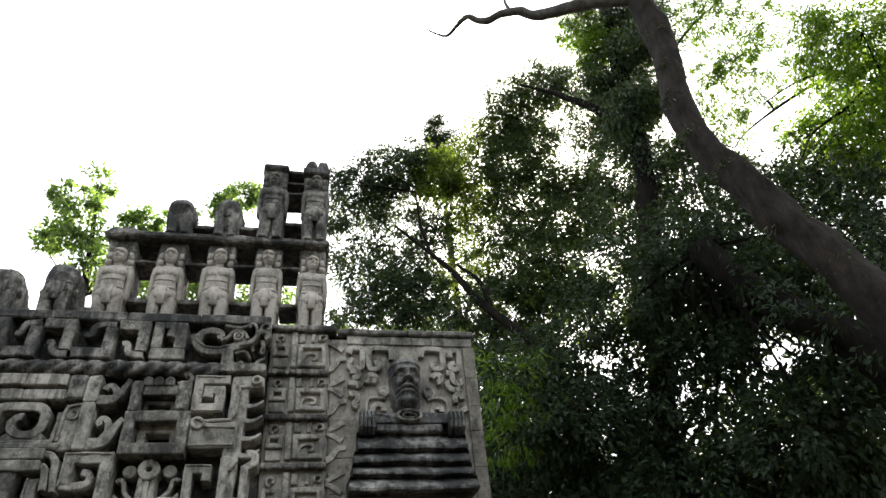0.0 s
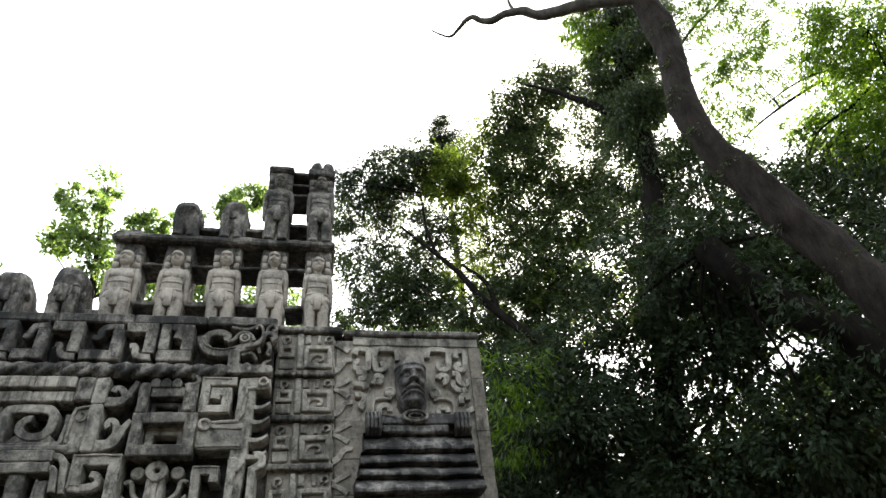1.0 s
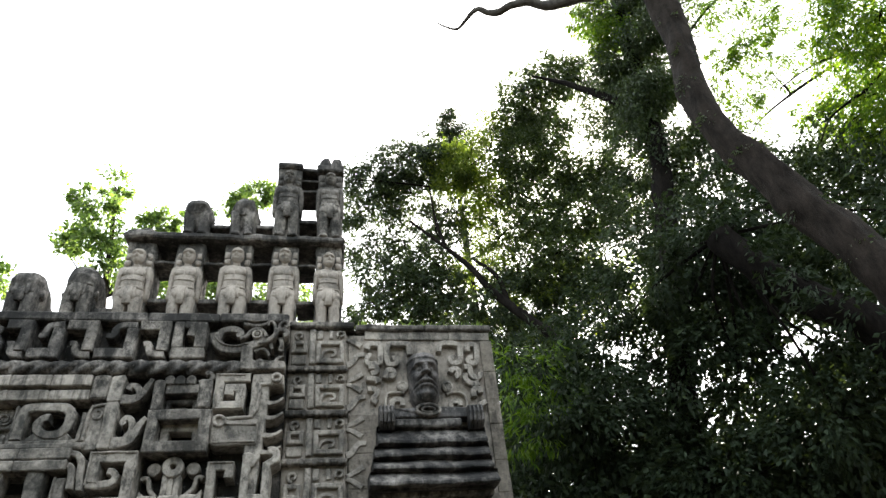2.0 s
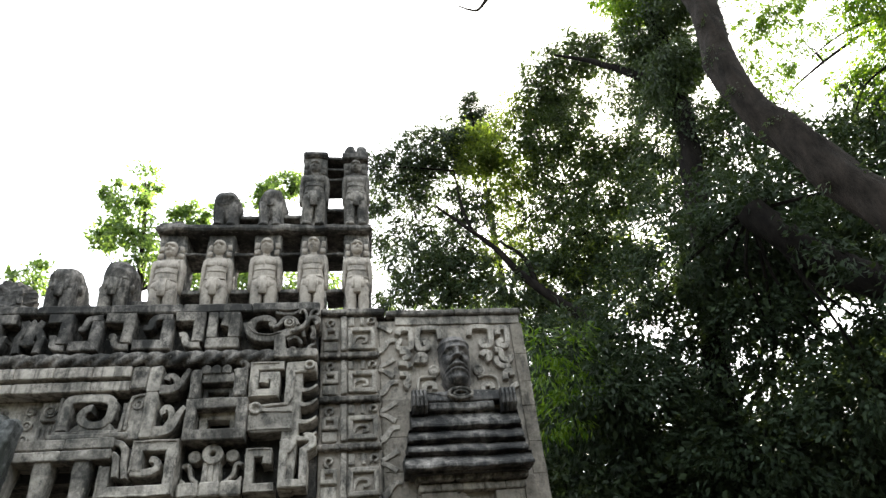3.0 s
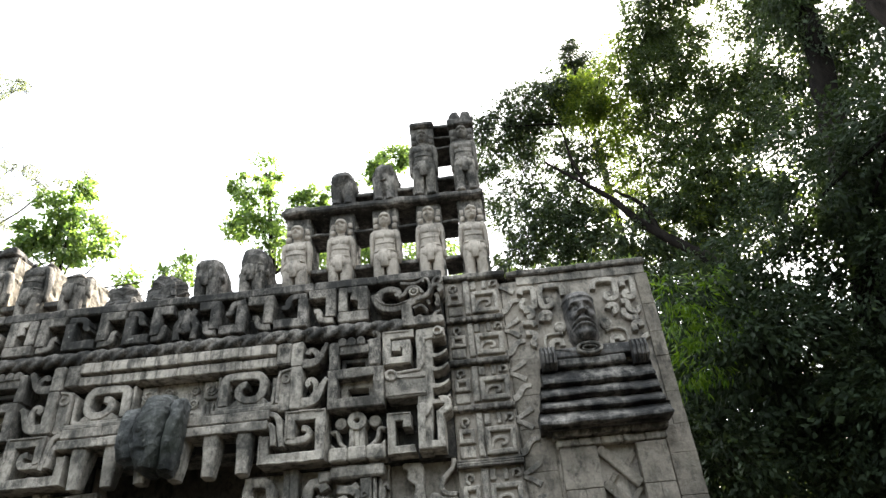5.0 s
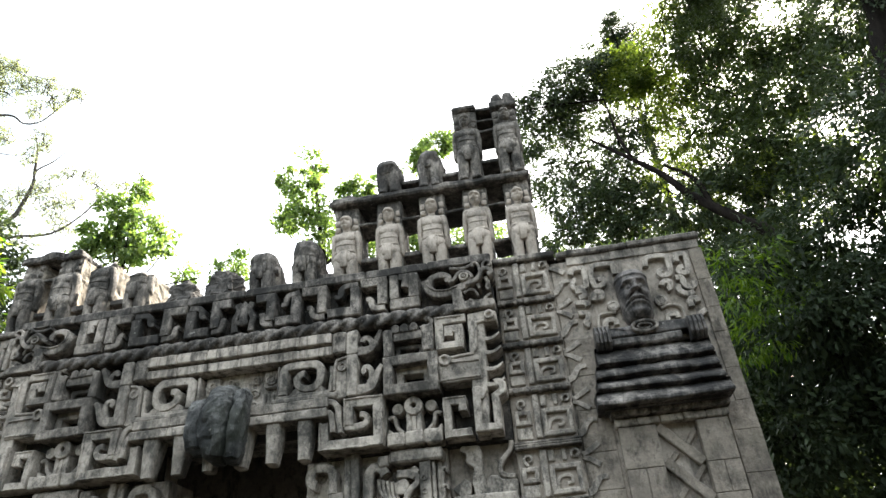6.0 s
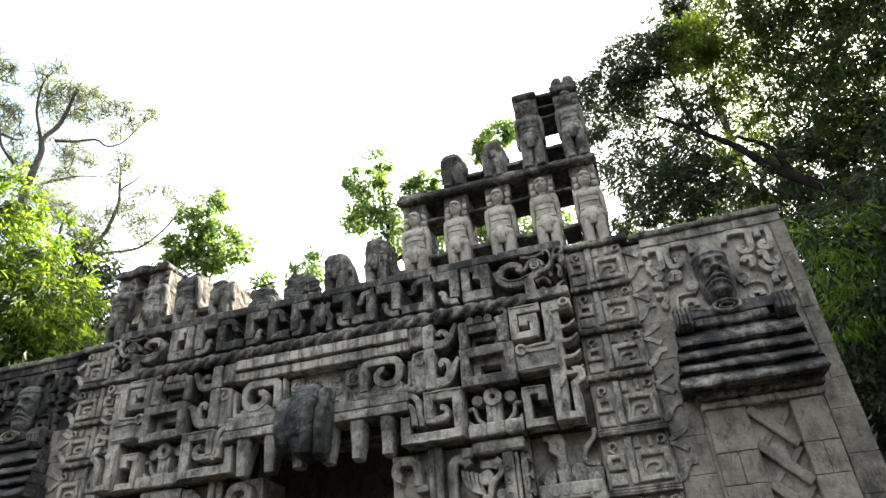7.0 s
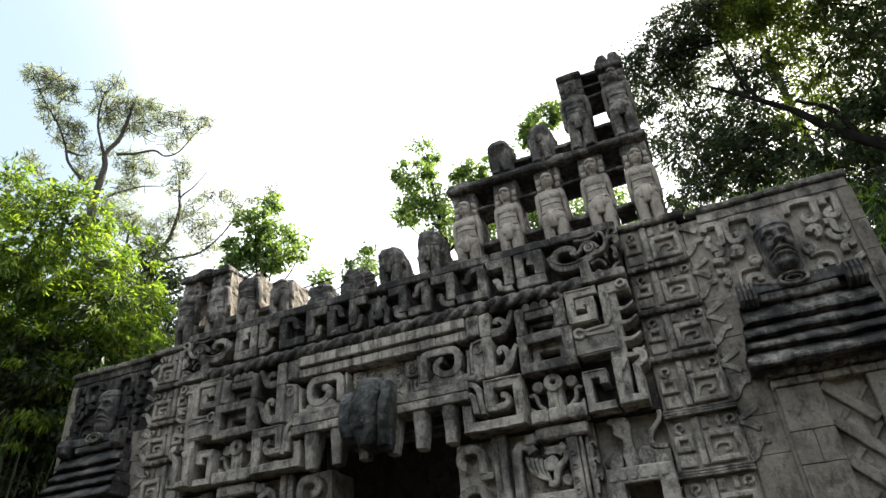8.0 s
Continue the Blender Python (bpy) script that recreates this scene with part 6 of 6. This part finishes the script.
def twigs(blobs, start, r0, mat, parent, seed, name="branchwork", per=5):
    """Limbs from a trunk point to each leaf mass, with thin twigs inside it."""
    rng = random.Random(seed)
    bm = bmesh.new()
    for x, y, z, r in blobs:
        a, b = Vector(start), Vector((x, y, z))
        m = a.lerp(b, 0.5) + Vector((rng.uniform(-0.4, 0.4), rng.uniform(-0.4, 0.4), rng.uniform(-0.5, 0.2)))
        tube(bm, [a, m, b], (r0, r0 * 0.3), 5)
        for _ in range(per):
            d = Vector((rng.gauss(0, 1), rng.gauss(0, 1), rng.gauss(0.2, 0.8))).normalized() * r * rng.uniform(0.7, 1.0)
            tube(bm, [b - d * 0.2, b + d * 0.5 + Vector((0, 0, rng.uniform(-0.15, 0.15))), b + d], (r0 * 0.28, r0 * 0.06), 4)
    return tagged(part(name, bm, mat, parent), kind="stuff")


def trunk(name, pts, r0, r1, mat, parent, n=10, rough=0.35):
    bm = bmesh.new()
    tube(bm, pts, (r0, r1), n, rough)
    return part(name, bm, mat, parent, smooth=True)


# leaning trunk that arches over, with a bare crooked branch
arch = root("leaning_tree", (6.1, 3.3, 0), "tall tree with a thick leaning grey-brown trunk", "tree")
trunk("trunk", [(6.1, 3.3, -0.05), (6.0, 3.7, 1.8)] + [(x - 0.02, y, z) for x, y, z in T1[::-1]], 0.24, 0.205, BARK, arch, 22, 0.3)
limb = trunk("limb", T1b, 0.13, 0.014, PALE_BARK, arch, 8)
trunk("twig", T1c, 0.04, 0.02, PALE_BARK, arch, 6)

leaves("moss_fringe", [(x - 0.02, y, z, 0.24) for x, y, z in T1[2:9]], 5200, 0.07, 0.022, MID_LEAF, arch, 43, droop=0.5, clump=0.1, each=24)
# crown and limbs out of view, added to shade the trunks from the sky
leaves("unseen_shade_crown", [(5.8, 4.2, 15.5, 1.6), (7.2, 2.6, 15.0, 1.8), (5.4, 1.8, 15.6, 1.7), (8.6, 1.2, 14.2, 1.8), (6.8, 0.2, 15.0, 1.8), (9.6, 2.8, 13.6, 1.6), (8.2, -1.2, 14.0, 1.8), (10.6, 0.6, 12.6, 1.6)], 450, 0.16, 0.07, DARK_LEAF, arch, 40, clump=0.4)
bm = bmesh.new()
for q in ((7.2, 2.6, 15.0), (6.8, 0.2, 15.0), (9.6, 2.8, 13.8), (8.6, 1.2, 14.2)):
    tube(bm, [T1[0], Vector(T1[0]).lerp(Vector(q), 0.5) + Vector((0, 0, 0.6)), q], (0.14, 0.04), 7)
part("unseen_limb", bm, BARK, arch)

fork = root("dark_forked_tree", (8.5, 4.6, 0), "dark thick trunk in deep shade with dense evergreen crown", "tree")
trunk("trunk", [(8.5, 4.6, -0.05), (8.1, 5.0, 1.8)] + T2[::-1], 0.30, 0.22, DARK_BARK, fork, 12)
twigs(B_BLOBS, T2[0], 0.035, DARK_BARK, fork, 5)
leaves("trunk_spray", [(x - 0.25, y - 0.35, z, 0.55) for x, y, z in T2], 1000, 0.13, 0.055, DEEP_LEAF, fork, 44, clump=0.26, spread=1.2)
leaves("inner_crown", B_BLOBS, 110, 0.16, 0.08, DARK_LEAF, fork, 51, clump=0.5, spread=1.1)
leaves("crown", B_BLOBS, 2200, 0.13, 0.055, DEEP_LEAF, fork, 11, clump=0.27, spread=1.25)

hedge = root("evergreen_tree", (5.6, 11.0, 0), "dense dark evergreen tree behind the wing", "tree")
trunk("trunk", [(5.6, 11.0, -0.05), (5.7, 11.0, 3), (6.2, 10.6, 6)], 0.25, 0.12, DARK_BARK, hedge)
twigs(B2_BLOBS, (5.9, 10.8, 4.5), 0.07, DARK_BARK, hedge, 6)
leaves("inner_crown", B2_BLOBS, 1000, 0.17, 0.085, DARK_LEAF, hedge, 52, clump=0.5, spread=1.25)
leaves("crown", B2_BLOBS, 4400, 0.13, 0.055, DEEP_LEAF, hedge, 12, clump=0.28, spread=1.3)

# bright lime leaves on the dark tree: sunlight put into their colour
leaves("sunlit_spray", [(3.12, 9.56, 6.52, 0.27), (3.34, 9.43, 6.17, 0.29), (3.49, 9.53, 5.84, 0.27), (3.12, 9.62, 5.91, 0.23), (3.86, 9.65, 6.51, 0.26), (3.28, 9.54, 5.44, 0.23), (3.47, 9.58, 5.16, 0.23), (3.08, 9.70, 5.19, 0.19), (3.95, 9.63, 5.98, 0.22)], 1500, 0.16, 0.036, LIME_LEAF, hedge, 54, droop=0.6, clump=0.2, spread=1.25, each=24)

ivy = root("ivy_covered_tree", (6.2, 10.3, 0), "upright trunk wrapped in hanging green creeper", "tree")
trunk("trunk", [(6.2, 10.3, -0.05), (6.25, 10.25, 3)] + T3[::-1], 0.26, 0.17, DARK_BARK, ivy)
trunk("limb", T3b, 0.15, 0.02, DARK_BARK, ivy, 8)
leaves("creeper", I_BLOBS[2:], 7600, 0.13, 0.04, MID_LEAF, ivy, 13, droop=0.9, clump=0.3)
# lit left side of the creeper, painted by the brighter leaf colour
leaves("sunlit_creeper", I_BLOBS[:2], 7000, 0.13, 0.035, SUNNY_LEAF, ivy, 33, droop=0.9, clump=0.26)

big = root("broadleaf_tree", (7.2, 14.0, 0), "tall broadleaf tree against the sun behind the wing", "tree")
trunk("trunk", [(7.2, 13.2, -0.05), (6.9, 13.1, 3.0), (6.3, 13.1, 5.6)] + T4, 0.26, 0.03, DARK_BARK, big)
trunk("limb", T4b, 0.08, 0.03, DARK_BARK, big, 7)
trunk("limb", T4c, 0.06, 0.02, DARK_BARK, big, 7)
WOOD = T4 + T4b + T4c
for k, q in enumerate(A_BLOBS + A4_BLOBS + A5_BLOBS):
    near = min(WOOD, key=lambda p: (Vector(p) - Vector(q[:3])).length)
    twigs([q], near, 0.032, DARK_BARK, big, 100 + k, name="branchwork", per=3)
    WOOD.append(q[:3])
# one crown split by colour: dark where shaded, olive where sun comes through
leaves("crown", A_BLOBS, 4000, 0.13, 0.06, DARK_LEAF, big, 14, clump=0.27, spread=1.25, each=36)
leaves("sunlit_crown", A4_BLOBS, 5200, 0.13, 0.058, SUNLIT_OLIVE_LEAF, big, 41, clump=0.28, spread=1.25, each=36)
leaves("thin_crown", [(1.2, 15.0, 14.5, 0.55), (2.0, 14.9, 14.5, 0.52), (2.8, 15.0, 14.2, 0.48), (2.9, 15.3, 13.4, 0.48), (1.8, 15.6, 12.8, 0.47), (1.2, 15.8, 12.4, 0.44), (2.3, 14.9, 14.8, 0.42), (3.2, 14.6, 14.9, 0.42), (0.8, 14.9, 14.6, 0.38), (7.7, 11.6, 15.9, 0.45), (7.9, 12.5, 14.8, 0.48), (7.4, 12.4, 16.1, 0.36), (7.6, 12.3, 15.4, 0.28), (7.0, 12.5, 16.3, 0.32), (7.6, 12.9, 14.9, 0.31)], 2300, 0.13, 0.055, MID_LEAF, big, 45, clump=0.26, spread=1.3, each=16)
leaves("dense_crown", A5_BLOBS, 4300, 0.14, 0.064, MID_LEAF, big, 42, clump=0.30, spread=1.15, each=30)
leaves("middle_crown", H_BLOBS, 2600, 0.13, 0.058, DARK_LEAF, big, 25, clump=0.30, spread=1.2)
leaves("near_crown", A3_BLOBS, 1500, 0.15, 0.07, DARK_LEAF, big, 27, clump=0.34, spread=1.2)
leaves("lower_crown", A2_BLOBS, 1500, 0.15, 0.07, DARK_LEAF, big, 15, clump=0.34, spread=1.2)
# olive leaves mixed in to paint sunlight on the lower crown
leaves("lower_sunlit_crown", A2_BLOBS, 500, 0.14, 0.065, SUNLIT_OLIVE_LEAF, big, 46, clump=0.3, spread=1.2)

lime = root("feathery_tree", (11.0, 4.6, 0), "tree with drooping feathery lime-green sprays", "tree")
trunk("trunk", [(11.0, 4.6, -0.05), (10.9, 4.7, 5), (10.3, 4.9, 9), (9.79, 5.02, 10.02)], 0.24, 0.09, BARK, lime)
for pts in (Cb, Cb2, Cb3, Cb4):
    trunk("limb", pts, 0.045, 0.012, DARK_BARK, lime, 6)
twigs(C_BLOBS, (10.3, 4.9, 9.6), 0.035, DARK_BARK, lime, 8)
leaves("crown", C_BLOBS, 4600, 0.105, 0.036, SUNNY_LEAF, lime, 16, droop=0.5, clump=0.22, each=44)
leaves("thin_crown", C2_BLOBS, 2600, 0.105, 0.038, LIME_LEAF, lime, 17, droop=0.5, clump=0.19, each=44)
for k, q in enumerate(C2_BLOBS):
    twigs([q], min(Cb + Cb3 + Cb4, key=lambda p: (Vector(p) - Vector(q[:3])).length), 0.018, DARK_BARK, lime, 60 + k, name="spray_wood", per=4)

con = root("far_conifer", (7.0, 25.1, 0), "dark pointed top of a distant conifer", "tree")
trunk("trunk", [(7.0, 25.1, -0.05), (7.0, 25.1, 15), (6.7, 25.0, 30.4)], 0.35, 0.03, DARK_BARK, con)
leaves("crown", P_BLOBS, 3000, 0.22, 0.05, DARK_LEAF, con, 18, droop=0.6)

D_TOP, D_LOW = [q for q in D_BLOBS if q[2] > 6.4], [q for q in D_BLOBS if q[2] <= 7.0]
bam = root("bamboo_clump", (-11.9, 8.4, 0), "bamboo clump with long drooping yellow-green leaves beside the temple", "bamboo")
rng = random.Random(4)
for k in range(9):
    bx, by = -11.9 + rng.uniform(-0.8, 0.7), 8.4 + rng.uniform(-0.7, 0.7)
    trunk("cane", [(bx, by, -0.05), (bx + 0.1, by, 4), (bx + rng.uniform(-0.4, 0.9), by + rng.uniform(-0.6, 0.6), 8.5 + rng.uniform(-0.5, 1.2))], 0.035, 0.012, MID_LEAF, bam, 6, 0.0)
# darker leaves inside the clump, shade between the sprays put into colour
leaves("inner_leaves", D_BLOBS, 260, 0.22, 0.08, MID_LEAF, bam, 53, droop=0.3, clump=0.4, spread=0.95)
leaves("leaf_mass", D_TOP, 2600, 0.18, 0.046, BAMBOO_LEAF, bam, 19, droop=0.5, clump=0.2, spread=1.3, each=40)
shade = root("shaded_shrub", (-12.2, 11.2, 0), "dark green tree in shade behind the bamboo", "tree")
trunk("trunk", [(-12.2, 11.2, -0.05), (-12.1, 11.1, 2.5), (-12.0, 11.0, 5.0)], 0.14, 0.05, DARK_BARK, shade)
# low bamboo masses also get these dark leaves, as painted shade
leaves("crown", D2_BLOBS + D_LOW, 2600, 0.16, 0.07, DARK_LEAF, shade, 26, clump=0.4, spread=1.1)

euc = root("sparse_tree", (-17.2, 16.8, 0), "tall sparse grey-green tree with thin bare limbs", "tree")
trunk("trunk", [(-17.2, 16.8, -0.05), (-17.3, 16.7, 6)] + Etr, 0.24, 0.03, PALE_BARK, euc, 8)
trunk("second_stem", [(-16.9, 16.9, -0.05), (-16.8, 17.0, 6)] + Eb7, 0.12, 0.012, PALE_BARK, euc, 8)
for pts in (Eb1, Eb2, Eb3, Eb4, Eb5, Eb6, Eb8, Eb9, Eb10):
    trunk("limb", pts, 0.062, 0.014, PALE_BARK, euc, 6)
bm = bmesh.new()
for x, y, z, r in E_BLOBS + E2_BLOBS + E3_BLOBS:
    for _ in range(11):
        d = Vector((rng.gauss(0, 1), rng.gauss(0, 1), rng.gauss(0.3, 0.8))).normalized() * r * rng.uniform(0.6, 1.35)
        b = Vector((x + rng.gauss(0, 0.45) * r, y + rng.gauss(0, 0.45) * r, z + rng.gauss(-0.2, 0.4) * r))
        tube(bm, [b - d * 0.4, b + d * 0.4 + Vector((0, 0, rng.uniform(-0.2, 0.2))), b + d], (0.02, 0.008), 4)
tagged(part("twigwork", bm, PALE_BARK, euc), kind="stuff")
leaves("crown", E_BLOBS + E2_BLOBS, 3300, 0.10, 0.036, GREY_LEAF, euc, 20, droop=0.35, clump=0.19, spread=1.08, each=20)
leaves("low_crown", E3_BLOBS, 4800, 0.10, 0.036, GREY_LEAF, euc, 27, droop=0.35, clump=0.2, spread=1.6, each=20)

yng = root("young_tree", (-10.2, 13.4, 0), "bright green young tree behind the temple roof", "tree")
trunk("trunk", [(-10.2, 13.4, -0.05), (-10.3, 13.3, 6), (-10.5, 13.2, 12.2)], 0.12, 0.02, BARK, yng)
twigs(F_BLOBS, (-10.4, 13.3, 10.2), 0.03, BARK, yng, 9)
leaves("crown", F_BLOBS, 2900, 0.16, 0.09, FRESH_LEAF, yng, 21, clump=0.24, spread=1.1)

comb_tree = root("roadside_tree", (-5.2, 16.0, 0), "bright green tree showing behind the roof comb", "tree")
trunk("trunk", [(-5.2, 16.0, -0.05), (-5.3, 15.9, 6), (-5.9, 15.6, 13), (-6.3, 15.8, 15.6)], 0.17, 0.02, BARK, comb_tree)
twigs(G_BLOBS, (-5.7, 15.7, 11.6), 0.03, BARK, comb_tree, 10)
leaves("crown", G_BLOBS, 2900, 0.16, 0.09, FRESH_LEAF, comb_tree, 22, clump=0.24, spread=1.15)
leaves("low_crown", G2_BLOBS, 2000, 0.17, 0.09, FRESH_LEAF, comb_tree, 23, clump=0.34)

# the ring of garden trees that closes the place, mostly unseen, added to block low sky light
rng = random.Random(12)
ring = []
for k in range(66):
    a, d = 2 * math.pi * k / 66 + rng.uniform(-0.03, 0.03), rng.uniform(25, 30)
    top = rng.uniform(8, 12)
    for z in (1.8, top * 0.45, top * 0.8):
        ring.append((d * math.sin(a), d * math.cos(a) + 3, z, rng.uniform(2.0, 2.8)))
woods = root("far_screen_woods", (0, 0, 0), "belt of dark garden trees added far round the temple against low sky light", "woods", kind="stuff")
leaves("wood_leaves", ring, 190, 0.6, 0.32, DARK_LEAF, woods, 30, clump=1.0, each=20)

# moss and small ferns along the ledges
rng = random.Random(9)
for u0, u1, z, y, n, lab in ((3.85, 5.5, 5.69, 7.05, 60, "small ferns and grass growing on the wing ledge"), (-5.5, -3.9, 5.69, 7.05, 40, "small ferns and grass growing on the wing ledge"), (-0.5, 1.0, 5.70, 7.0, 40, "yellowish moss and grass tufts on the ledge")):
    bm = bmesh.new()
    for _ in range(n):
        u = rng.uniform(u0, u1)
        b = Vector((C + u, y + rng.uniform(-0.05, 0.15), z - 0.01))
        for _ in range(5):
            d = Vector((rng.gauss(0, 0.5), rng.gauss(0, 0.5), 1)).normalized() * rng.uniform(0.04, 0.13)
            sd = Vector((rng.gauss(0, 1), rng.gauss(0, 1), 0)).normalized() * 0.009
            q = [bm.verts.new(b - sd), bm.verts.new(b + sd), bm.verts.new(b + d * 0.6 + sd), bm.verts.new(b + d * 1.2)]
            bm.faces.new((q[0], q[1], q[2]))
            bm.faces.new((q[0], q[2], q[3]))
    single("ledge_plants", bm, FRESH_LEAF if y > 7.02 else MOSS, lab, "plants", kind="stuff")
